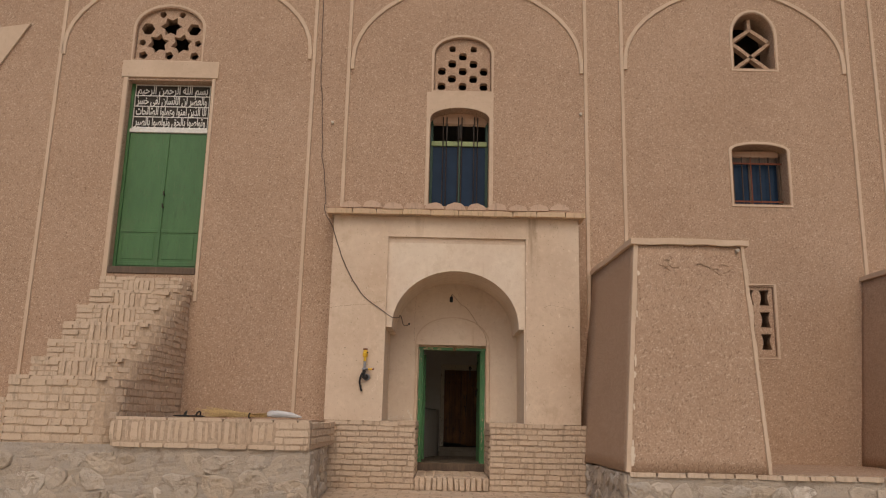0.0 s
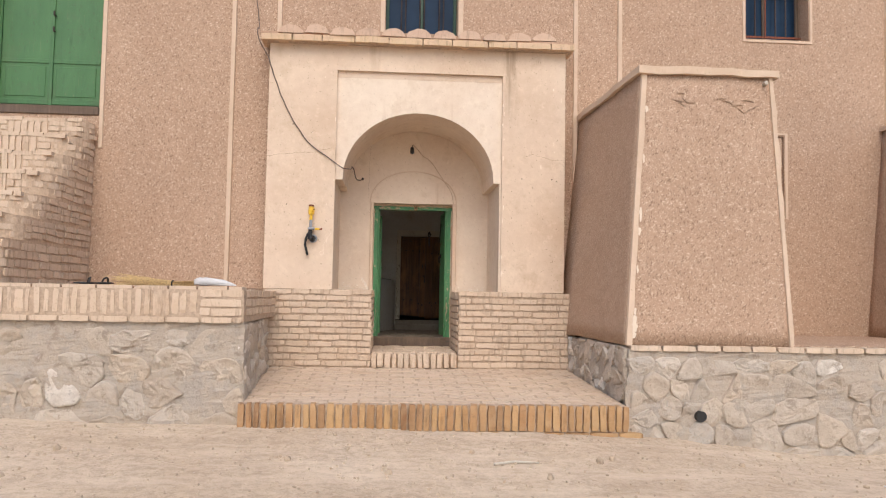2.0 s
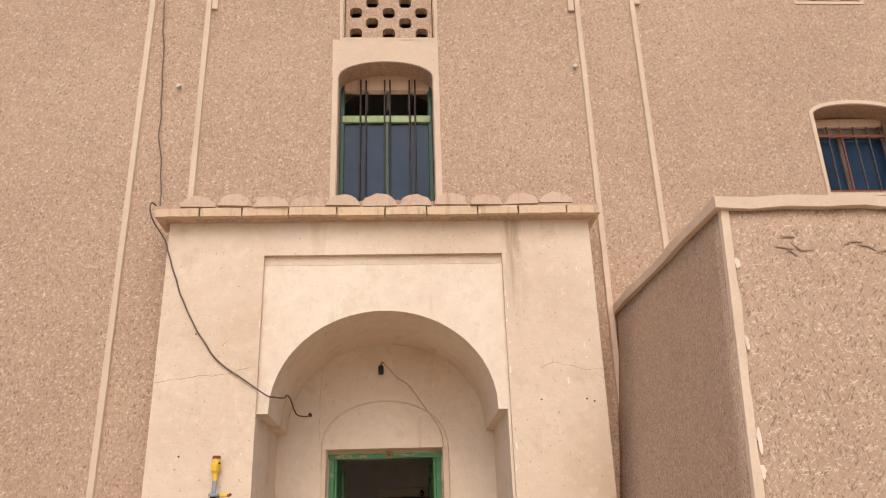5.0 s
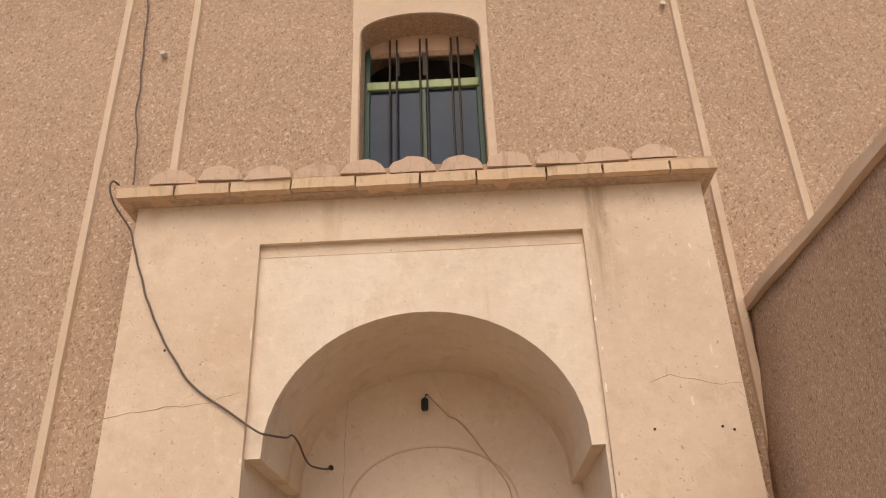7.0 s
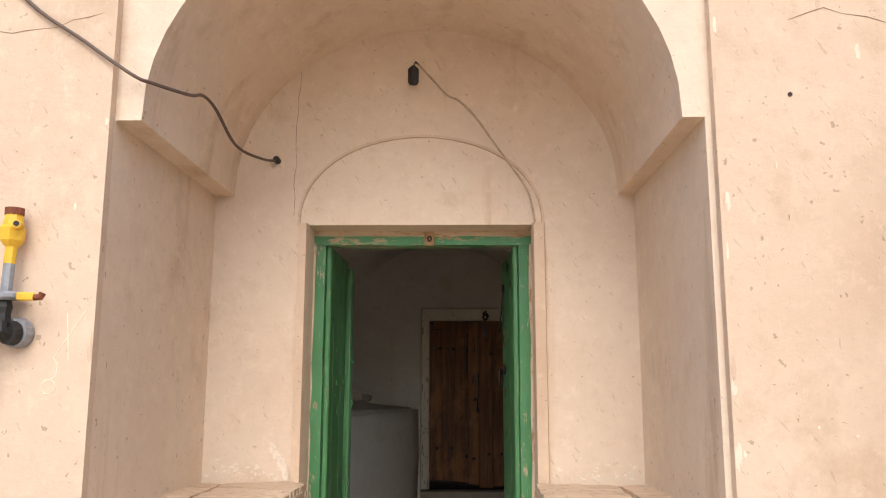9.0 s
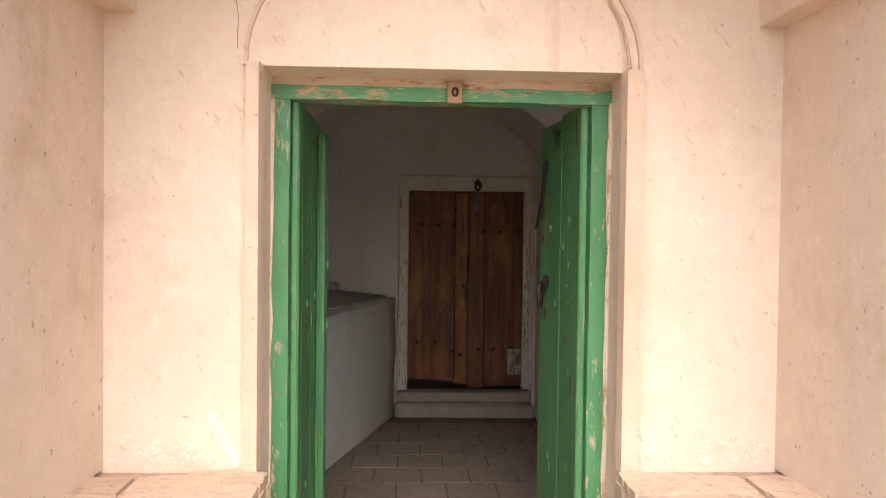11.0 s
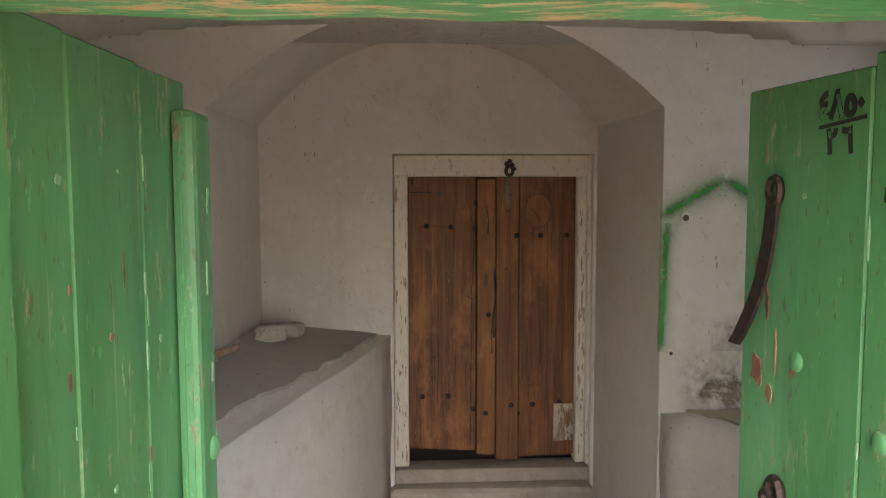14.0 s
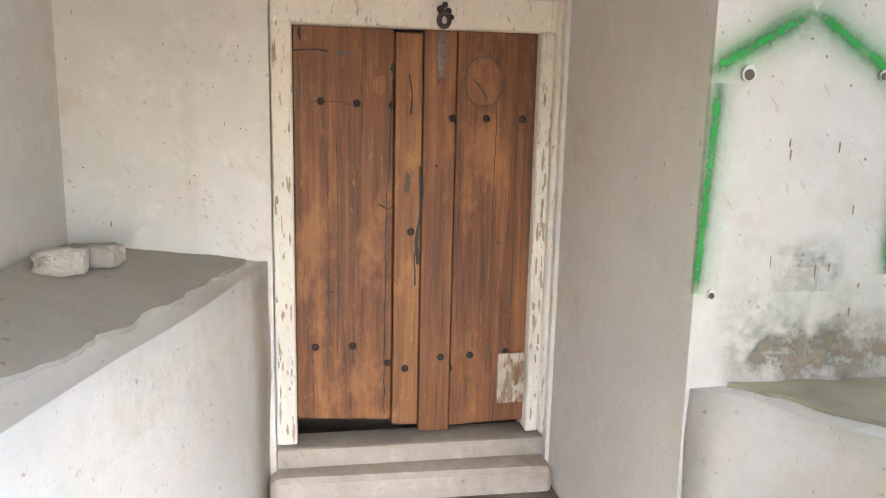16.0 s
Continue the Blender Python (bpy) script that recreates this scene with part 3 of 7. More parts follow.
bay_arch(-1.68, 1.955, 6.88, 8.31)
bay_arch(2.655, 6.13, 6.97, 8.28)

# ---------- porch ----------
HOLE = [(-0.985, 1.27), (1.02, 1.27), (1.02, 2.60), (0.945, 2.60)]
for k in range(1, 25):
    th = math.pi * k / 25
    HOLE.append((0.025 + 0.92 * math.cos(th), 2.62 + 0.82 * math.sin(th)))
HOLE += [(-0.895, 2.60), (-0.985, 2.60)]
porch = thing("porch", "cream plastered entrance porch with an arched recess", "porch", at=(0, 11.75, 0.3))
porch.location = (0, 0, 0)


def plate(loops, y0, y1, name, mat, par, label=""):
    return part(name, sheet(loops, y0, y1), mat, par, label)


plate([[(-1.80, 1.27), (-0.985, 1.27), (-0.985, 3.93), (1.04, 3.93), (1.04, 1.27), (1.82, 1.27), (1.82, 4.24), (-1.80, 4.24)]], 11.75, 11.79, "raised_border", M_PORCH, porch)
bmf = sheet([[(-1.797, 1.27), (-1.3, 1.27), (-1.3, 3.85), (1.3, 3.85), (1.3, 1.27), (1.817, 1.27), (1.817, 4.24), (-1.797, 4.24)]], 11.79, W + 0.02)
part("body", bmf, M_PORCH, porch)
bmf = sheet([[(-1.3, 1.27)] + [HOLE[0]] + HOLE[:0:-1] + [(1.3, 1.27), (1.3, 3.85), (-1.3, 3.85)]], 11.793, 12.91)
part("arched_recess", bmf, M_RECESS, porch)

# bench masses flanking the doorway, plinth of the porch
for nm, a, b in (("wall_bench_west", -1.79, -0.517), ("wall_bench_east", 0.542, 2.05)):
    tagged(part(nm, box_bm(a, b, 11.734, 12.92, 0.1, 1.258), M_MORTAR), "mortared core of the brick bench beside the door", "wall", kind="structure")
tagged(part("floor_passage", box_bm(-0.515, 0.54, 11.76, 13.06, 0.1, 0.51), M_MORTAR), "clay bed of the door passage", "floor", kind="structure")

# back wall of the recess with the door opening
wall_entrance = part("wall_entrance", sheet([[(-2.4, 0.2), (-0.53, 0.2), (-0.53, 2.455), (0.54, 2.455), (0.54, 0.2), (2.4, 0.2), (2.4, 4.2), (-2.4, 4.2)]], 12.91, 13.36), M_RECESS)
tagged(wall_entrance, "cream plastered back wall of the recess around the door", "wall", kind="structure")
mould = tagged(new("trim_door"), "plaster moulding around the door with a thin arch above", "trim", kind="structure")
part("moulding", ribbon([(-0.553, 1.27), (-0.553, 2.46)], 0.05, 12.875, 12.915), M_PORCH, mould)
part("moulding", ribbon([(0.563, 1.27), (0.563, 2.46)], 0.062, 12.875, 12.915), M_PORCH, mould)
arc = [(0.004 + 0.583 * math.cos(math.pi * k / 28), 2.455 + 0.438 * math.sin(math.pi * k / 28) ** 0.9) for k in range(29)]
part("arch_moulding", ribbon(arc, 0.016, 12.899, 12.913), M_PORCH, mould)

# ---------- interior ----------
tagged(part("floor", box_bm(-2.4, 2.4, 13.05, 17.0, 0.2, 0.6), M_FLOOR), "trodden clay floor of the vestibule", "floor", kind="structure")
XL, XR = -0.83, 0.85
arch_in = [(XR, 0.2), (XR, 2.52)] + [((XL + XR) / 2 + (XR - XL) / 2 * u, 2.52 + 0.355 * (1 - abs(u) ** 2.3)) for u in [0.9 - 0.1 * k for k in range(19)]] + [(XL, 2.52), (XL, 0.2)]
bmw = sheet([[(2.4, 0.2), (2.4, 4.2), (-2.4, 4.2), (-2.4, 0.2)] + arch_in[::-1]], 15.40, 16.42)
for v in bmw.verts:
    if v.co.y > 16 and 2.52 < v.co.z < 3.0:
        v.co.z = 2.52 + (v.co.z - 2.52) * 1.19
tagged(part("wall_arch", bmw, M_WHITE), "whitewashed wall with a deep round-arched alcove", "wall", kind="structure")
tagged(part("wall_end", sheet([[(-2.4, 0.2), (-0.175, 0.2), (-0.175, 2.385), (0.835, 2.385), (0.835, 0.2), (2.4, 0.2), (2.4, 4.2), (-2.4, 4.2)]], 16.42, 16.85), M_WHITE), "whitewashed end wall around the wooden door", "wall", kind="structure")
tagged(part("wall_vestibule_west", box_bm(-2.4, -1.75, 13.36, 15.40, 0.2, 4.2), M_WHITE), "whitewashed side wall", "wall", kind="structure")
# the gap in this wall is invented to go with the fill lamp
ve = bmesh.new()
for q in ((13.36, 13.48, 0.2, 4.2), (15.15, 15.40, 0.2, 4.2), (13.48, 15.15, 0.2, 1.5), (13.48, 15.15, 2.9, 4.2)):
    add_box(ve, 1.75, 2.4, *q)
tagged(part("wall_vestibule_east", ve, M_WHITE), "whitewashed side wall with an added, unseen opening", "wall", kind="structure")
tagged(part("roof_vestibule", box_bm(-2.6, 2.6, 13.66, 17.3, 4.2, 4.4), M_KAH), "flat mud roof over the vestibule", "roof", kind="structure")
for nm, p, q in (("wall_room_west", -2.6, -2.4), ("wall_room_east", 2.4, 2.6)):
    tagged(part(nm, box_bm(p, q, 15.2, 17.3, 0.2, 4.2), M_KAH), "outer wall of the vestibule", "wall", kind="structure")
# dark colour stands in for shade behind the gap under the door
tagged(part("wall_back_room", box_bm(-2.4, 2.4, 17.0, 17.1, 0.2, 4.2), M_DARKROOM), "wall of the room beyond, coloured dark for its shade", "wall", kind="structure")


def build_dome():
    bm = bmesh.new()
    nx, ny = 24, 16
    g = []
    for j in range(ny + 1):
        row = []
        for i in range(nx + 1):
            x, y = -1.77 + 3.54 * i / nx, 13.34 + 2.08 * j / ny
            u, v = abs(x) / 1.77, abs(y - 14.38) / 1.04
            h = 1 - (u ** 3 + v ** 3) ** (1 / 3) if u or v else 1
            row.append(bm.verts.new((x, y, 2.75 + 0.85 * math.sqrt(max(0.0, 1 - (1 - max(h, 0)) ** 2)))))
        g.append(row)
    for j in range(ny):
        for i in range(nx):
            bm.faces.new((g[j][i], g[j + 1][i], g[j + 1][i + 1], g[j][i + 1]))
    r = bmesh.ops.extrude_face_region(bm, geom=bm.faces[:])
    for e in r["geom"]:
        if isinstance(e, bmesh.types.BMVert):
            e.co.z += 0.15
    ob = part("ceiling", bm, M_WHITE, smooth=True)
    tagged(ob, "whitewashed domed vestibule ceiling", "ceiling", kind="structure")


build_dome()


def bench(name, outline, dusty, z, label, top_mat, rise=None):
    """A plastered bench: whitewashed body, dusty top with a ragged rim."""
    b = tagged(new(name), label, "bench", kind="structure")
    bm = prism(split_line(outline + [outline[0]], 0.16)[:-1], 0.5, z)
    bmesh.ops.subdivide_edges(bm, edges=[e for e in bm.edges if abs(e.verts[0].co.z - e.verts[1].co.z) > 0.1], cuts=6)
    for v in bm.verts:
        n = noise.noise_vector(v.co * 3.2)
        v.co += Vector((n.x, n.y, 0)) * 0.016
        if v.co.z > z - 0.01:
            v.co.z += 0.008 * noise.noise(v.co * 7)
    if rise:
        lid = [f for f in bm.faces if all(v.co.z > z - 0.03 for v in f.verts)]
        lid = bmesh.ops.triangulate(bm, faces=lid)["faces"]
        bmesh.ops.subdivide_edges(bm, edges=list({e for f in lid for e in f.edges}), cuts=7, use_grid_fill=True)
        for v in bm.verts:
            if v.co.z > z - 0.03:
                v.co.z += rise(v.co.x, v.co.y)
    body = part("body", bm, M_WHITE, b)
    for f in body.data.polygons:
        f.use_smooth = abs(f.normal.z) < 0.5
    pts = []
    for p in split_line(dusty + [dusty[0]], 0.03)[:-1]:
        w = noise.noise_vector(Vector((p[0] * 9, p[1] * 9, 1)))
        q = noise.noise_vector(Vector((p[0] * 24, p[1] * 24, 4)))
        pts.append((p[0] + 0.02 * w.x + 0.012 * q.x, p[1] + 0.02 * w.y + 0.012 * q.y))
    dt = prism(pts, z - 0.05, z + 0.013)
    bmesh.ops.triangulate(dt, faces=dt.faces[:])
    if rise:
        bmesh.ops.subdivide_edges(dt, edges=dt.edges[:], cuts=3, use_grid_fill=True)
        for v in dt.verts:
            v.co.z += rise(v.co.x, v.co.y)
    part("dusty_top", dt, top_mat, b, "grey dust-covered top")
    return b


def west_rise(x, y):
    """The dust-covered top climbs from its rim towards the wall."""
    rim = float(np.interp(y, [13.4, 13.85, 14.3, 14.7, 15.08, 15.43, 15.85, 16.42], [-1.45, -1.1, -0.80, -0.66, -0.56, -0.455, -0.335, -0.19]))
    slope = 0.1 + 0.23 * max(0.0, min(1.0, (16.42 - y) / 1.02))
    return max(0.0, min(0.127, (rim - 0.03 - x) * slope))


bench("bench_west", [(-0.19, 16.42), (-0.83, 16.42), (-0.83, 15.40), (-1.75, 15.40), (-1.75, 13.40), (-1.45, 13.40), (-1.10, 13.85), (-0.80, 14.3), (-0.66, 14.7), (-0.56, 15.08), (-0.455, 15.43), (-0.335, 15.85)],
      [(-0.26, 16.40), (-0.81, 16.40), (-0.81, 15.38), (-1.73, 15.38), (-1.73, 13.44), (-1.52, 13.44), (-1.19, 13.88), (-0.90, 14.33), (-0.76, 14.72), (-0.65, 15.10), (-0.53, 15.45), (-0.395, 15.86)],
      1.475, "whitewashed masonry bench with a grey dusty top", M_SHELF, west_rise)
bench("bench_east", [(0.86, 15.40), (0.95, 15.31), (1.08, 15.12), (1.22, 15.0), (1.48, 14.4), (1.55, 13.40), (1.75, 13.40), (1.75, 15.40)],
      [(0.95, 15.38), (1.00, 15.34), (1.13, 15.16), (1.27, 15.04), (1.53, 14.43), (1.60, 13.44), (1.73, 13.44), (1.73, 15.38)],
      1.365, "low whitewashed masonry bench in the corner", mat_plain("greenish_dusty_top", (0.36, 0.335, 0.235), 0.9, 0, 0.2, 7))

# ---------- platform in front of the porch ----------
platform = thing("entrance_platform", "brick-paved entrance platform with a soldier-course front step", "platform")
part("core", hexa([(-1.66, 9.59, -0.25), (1.94, 9.59, -0.25), (1.86, 11.8, -0.25), (-1.80, 11.8, -0.25), (-1.66, 9.59, 0.207), (1.94, 9.59, 0.207), (1.86, 11.8, 0.347), (-1.80, 11.8, 0.347)]), M_MORTAR, platform)

def rough_core(parent, bm):
    """A mortar mass with a lumpy face between its stones."""
    for n in range(2):
        bmesh.ops.subdivide_edges(bm, edges=bm.edges[:], cuts=9 if n == 0 else 3, use_grid_fill=True)
    for v in bm.verts:
        if v.co.z < 0.9 and v.co.y < 11.9:
            n = noise.noise_vector(v.co * 4.0) * 0.030 + noise.noise_vector(v.co * 15.0) * 0.016
            v.co += Vector((n.x, n.y, 0))
    part("core", bm, M_GROUT, parent, "lumpy lime mortar between the stones")


# ---------- ledge with the stair, left of the porch ----------
SX1 = -3.93
ledge = thing("stone_terrace", "raised terrace of field stones with a brick-capped edge", "terrace", kind="structure")
rough_core(ledge, hexa([(-9.0, 9.66, -0.4), (-1.605, 9.66, -0.4), (-1.76, W, -0.4), (-9.0, W, -0.4), (-9.0, 9.70, 0.95), (-1.645, 9.70, 0.95), (-1.80, W, 0.95), (-9.0, W, 0.95)]))
part("upper_core", box_bm(SX1 + 0.004, -1.648, 9.678, W, 0.94, 1.235), M_MORTAR, ledge)
part("clay_top", box_bm(-3.9, -1.80, 9.95, W, 1.2, 1.262), M_KAH, ledge)

# ---------- buttresses ----------
def buttress(dx, label):
    b = thing("buttress", label, "buttress", "buttresses")
    z0, z1 = 0.775, 3.47
    bm = hexa([(1.965 + dx, 9.685, z0), (3.63 + dx, 9.685, z0), (3.63 + dx, W + 0.05, z0), (1.83 + dx, W + 0.05, z0), (2.165 + dx, 9.85, z1), (3.515 + dx, 9.85, z1), (3.515 + dx, W + 0.05, z1), (2.075 + dx, W + 0.05, z1)])
    bmesh.ops.subdivide_edges(bm, edges=bm.edges[:], cuts=15, use_grid_fill=True)
    rough_up(bm, 0.012, 2.5, dx)
    part("body", bm, M_KAH, b, smooth=True)
    cap = hexa([(2.12 + dx, 9.80, z1 - 0.005), (3.56 + dx, 9.80, z1 - 0.005), (3.56 + dx, W, z1 - 0.005), (2.03 + dx, W, z1 - 0.005), (2.12 + dx, 9.80, z1 + 0.065), (3.56 + dx, 9.80, z1 + 0.065), (3.56 + dx, W, z1 + 0.065), (2.03 + dx, W, z1 + 0.065)])
    bmesh.ops.subdivide_edges(cap, edges=cap.edges[:], cuts=11, use_grid_fill=True)
    rough_up(cap, 0.018, 5, 1 + dx)
    part("cap", cap, M_RIB, b, "weathered pale capping", smooth=False)
    for (xa, xb), w in (((1.985, 2.185), 0.06), ((3.605, 3.49), 0.05)):
        bm = bmesh.new()
        n = 22
        rows = []
        for k in range(n + 1):
            u = k / n
            x, y, z = xa + (xb - xa) * u + dx, 9.685 + 0.165 * u, z0 + (z1 - z0) * u
            ww = w * (0.75 + 0.7 * abs(noise.noise(Vector((x, z * 3, dx)))))
            rows.append([bm.verts.new((x - 0.025, y + 0.02, z)), bm.verts.new((x - 0.02, y - 0.014, z)), bm.verts.new((x - 0.02 + ww, y - 0.014, z)), bm.verts.new((x - 0.015 + ww, y + 0.02, z))])
        for p, q in zip(rows, rows[1:]):
            for j in range(3):
                bm.faces.new((p[j], p[j + 1], q[j + 1], q[j]))
        part("edge_strip", bm, M_RIB, b, "chipped pale plaster edge")
    return b


main_buttress = buttress(0.0, "battered mud-plastered buttress with pale plastered edges")
buttress(4.05, "second mud-plastered buttress further along the facade")

# stone base wall under the buttresses
base = thing("stone_base_wall", "rubble stone retaining wall with a brick-edged top", "retaining wall", kind="structure")
rough_core(base, hexa([(1.92, 9.605, -0.7), (13.0, 9.605, -0.7), (13.0, W, -0.7), (1.86, W, -0.7), (1.985, 9.665, 0.74), (13.0, 9.665, 0.74), (13.0, W, 0.74), (1.86, W, 0.74)]))
part("terrace_top", box_bm(3.55, 13.0, 9.85, W, 0.70, 0.785), M_KAH, base)


# ---------- cornice and tile ridge over the porch ----------
def worn_block(lx, ly, lz, seed, bev=0.007, jit=0.004):
    """A hand-made brick: cut along its length, so that its arrises wander."""
    bm = box_bm(-lx / 2, lx / 2, -ly / 2, ly / 2, -lz / 2, lz / 2)
    ax = 2 if lz > lx else 0
    es = [e for e in bm.edges if abs(e.verts[0].co[ax] - e.verts[1].co[ax]) > 0.01]
    bmesh.ops.subdivide_edges(bm, edges=es, cuts=4)
    for v in bm.verts:
        end = abs(v.co[ax]) > max(lx, lz) / 2 - 0.001
        for k in range(3):
            v.co[k] *= 1 - (bev * (1.5 if end else 0.6)) / (lx, ly, lz)[k]
    rough_up(bm, jit * 0.45, 11.0, seed)
    return rough_up(bm, jit * 0.3, 37.0, seed + 5)


def block_meshes(name, lx, ly, lz, mat, n=9, bev=0.010, jit=0.010):
    out = []
    for k in range(n):
        me = bpy.data.meshes.new(name)
        bm = worn_block(lx, ly, lz, 3.7 * k + lx * 50, bev, jit)
        bm.to_mesh(me)
        bm.free()
        me.materials.append(mat)
        out.append(me)
    return out


rng = random.Random(7)


def lay(name, meshes, parent, at, rot=(0, 0, 0), scale=(1, 1, 1)):
    ob = new(name, rng.choice(meshes))
    ob.parent = parent
    ob.location, ob.rotation_euler, ob.scale = at, rot, scale
    return ob


cornice = thing("cornice", "projecting cornice of weathered yellow bricks", "cornice")
part("bed", box_bm(-1.86, 1.87, 11.66, W, 4.235, 4.30), M_MORTAR, cornice)
CB = block_meshes("brick", 0.31, 0.34, 0.075, M_CORN, 7, 0.002, 0.012)
x = -1.90
while x < 1.80:
    w = min(rng.uniform(0.34, 0.46), 1.90 - x)
    lay("brick", CB, cornice, (x + w / 2, 11.775, 4.275 + rng.uniform(-0.004, 0.004)), (rng.uniform(-0.02, 0.02), 0, rng.uniform(-0.01, 0.01)), ((w - 0.008) / 0.31, 1, 1))
    x += w
slab = box_bm(-1.895, 1.895, 11.625, W, 4.312, 4.335)
bmesh.ops.subdivide_edges(slab, edges=slab.edges[:], cuts=9, use_grid_fill=True)
part("mortar_cap", rough_up(slab, 0.008, 6), M_TILE, cornice)

tiles = thing("tile_ridge", "row of half-round clay roof tiles on the cornice", "roof tiles")


M_COVER = mat_brick("pale_clay_tile", [(0.55, 0.385, 0.275), (0.60, 0.43, 0.315), (0.50, 0.34, 0.24)], (0.60, 0.44, 0.325))
# pans are darkened, so their colour carries the shade between the humps
M_GAP = mat_plain("tile_gap_shade", (0.40, 0.27, 0.185), 0.95, 0, 0.3, 20)


def barrel_mesh(name, r, t, length, seed, mat):
    bm = bmesh.new()
    n, m = 9, 4
    rows = []
    for j in range(m + 1):
        y = length * j / m
        ring = []
        for rr in (r, r - t):
            for k in range(n + 1):
                a = math.pi * k / n
                wob = 1 + 0.13 * noise.noise(Vector((k * 0.7, j * 0.9, seed)))
                ring.append(bm.verts.new((rr * wob * math.cos(a), y, (rr * wob * math.sin(a)))))
        rows.append(ring)
    q = n + 1
    for a, b in zip(rows, rows[1:]):
        for k in range(n):
            bm.faces.new((a[k], a[k + 1], b[k + 1], b[k]))
            bm.faces.new((a[q + k + 1], a[q + k], b[q + k], b[q + k + 1]))
        bm.faces.new((a[0], b[0], b[q], a[q]))
        bm.faces.new((a[n], a[q + n], b[q + n], b[n]))
    for ring in (rows[0], rows[-1]):
        for k in range(n):
            bm.faces.new((ring[k], ring[q + k], ring[q + k + 1], ring[k + 1]))
    bmesh.ops.recalc_face_normals(bm, faces=bm.faces[:])
    me = bpy.data.meshes.new(name)
    bm.to_mesh(me)
    bm.free()
    me.materials.append(mat)
    return me


COVER = [barrel_mesh("cover_tile", 0.128, 0.122, 0.47, k * 2.3, M_COVER) for k in range(5)]
PAN = [barrel_mesh("pan_tile", 0.10, 0.095, 0.45, 40 + k * 2.3, M_GAP) for k in range(3)]
for k in range(11):
    px = -1.54 + 0.3065 * k
    lift = rng.uniform(-0.008, 0.012) + (0.02 if k == 10 else 0)
    lay("cover_tile", COVER, tiles, (px, 11.60 + rng.uniform(-0.02, 0.02), 4.318 + lift), (0.09, 0, rng.uniform(-0.06, 0.06)), (rng.uniform(1.06, 1.18), 1, rng.uniform(0.72, 0.86)))
    if k < 10:
        lay("pan_tile", PAN, tiles, (px + 0.153, 11.64 + rng.uniform(-0.015, 0.015), 4.322), (0.09, 0, rng.uniform(-0.05, 0.05)), (1, 1, rng.uniform(0.50, 0.62)))

# ---------- windows, vents and upper door of the facade ----------
def window_green():
    w = tagged(new("window_1"), "arched green-framed window with paired iron bars", "window", kind="structure")
    y = W + 0.24
    fr = bmesh.new()
    for a in ((-0.42, -0.375, y, y + 0.05, 4.40, 6.0), (0.455, 0.50, y, y + 0.05, 4.40, 6.0), (0.02, 0.065, y - 0.005, y + 0.045, 4.40, 5.55)):
        add_box(fr, *a, bev=0.006)
    part("window_frame", fr, mat_paint("dark_green_window_paint", (0.012, 0.045, 0.025), (0.02, 0.065, 0.035), (0.10, 0.07, 0.04), (0.10, 0.13, 0.07), 0.68), w, "dark green window frame")
    part("transom", box_bm(-0.40, 0.48, y - 0.015, y + 0.05, 5.55, 5.63, bev=0.006), mat_paint("faded_green_paint", (0.20, 0.27, 0.10), (0.27, 0.33, 0.14), (0.3, 0.2, 0.1), (0.4, 0.36, 0.2)), w, "faded yellow-green transom bar")
    for a, b in ((-0.375, 0.02), (0.065, 0.455)):
        part("pane", box_bm(a, b, y + 0.02, y + 0.026, 4.40, 5.55), M_GLASS, w)
    part("lintel_rubble", rough_up(box_bm(-0.41, 0.49, y + 0.005, y + 0.06, 5.90, 6.12, bev=0.02), 0.035, 9), M_TILE, w, "broken brick edge above the frame")
    for k in range(4):
        a = -0.36 + 0.213 * k
        part("upper_bar", box_bm(a + 0.19, a + 0.215, y + 0.01, y + 0.03, 5.7, 5.99), M_BACK, w)
    for c in (-0.22, 0.02, 0.27):
        for d in (0, 0.055):
            part("bar", tube([(c + d, y - 0.035, 4.42), (c + d + 0.004, y - 0.03, 6.03)], 0.009), M_IRON, w)
    s = ribbon([(-0.455, 4.42), (-0.455, 5.93)], 0.07, W - 0.012, W + 0.01)
    part("surround", s, M_RIB, w)
    part("surround", ribbon([(0.535, 4.42), (0.535, 5.93)], 0.07, W - 0.012, W + 0.01), M_RIB, w)
    head = arched(-0.425, 0.505, 5.9, 5.925, 6.105)[2:]
    part("surround_head", sheet([[(0.565, 5.93), (0.565, 6.36), (-0.485, 6.36), (-0.485, 5.93)] + head[::-1]], W - 0.012, W + 0.004), M_RIB, w)


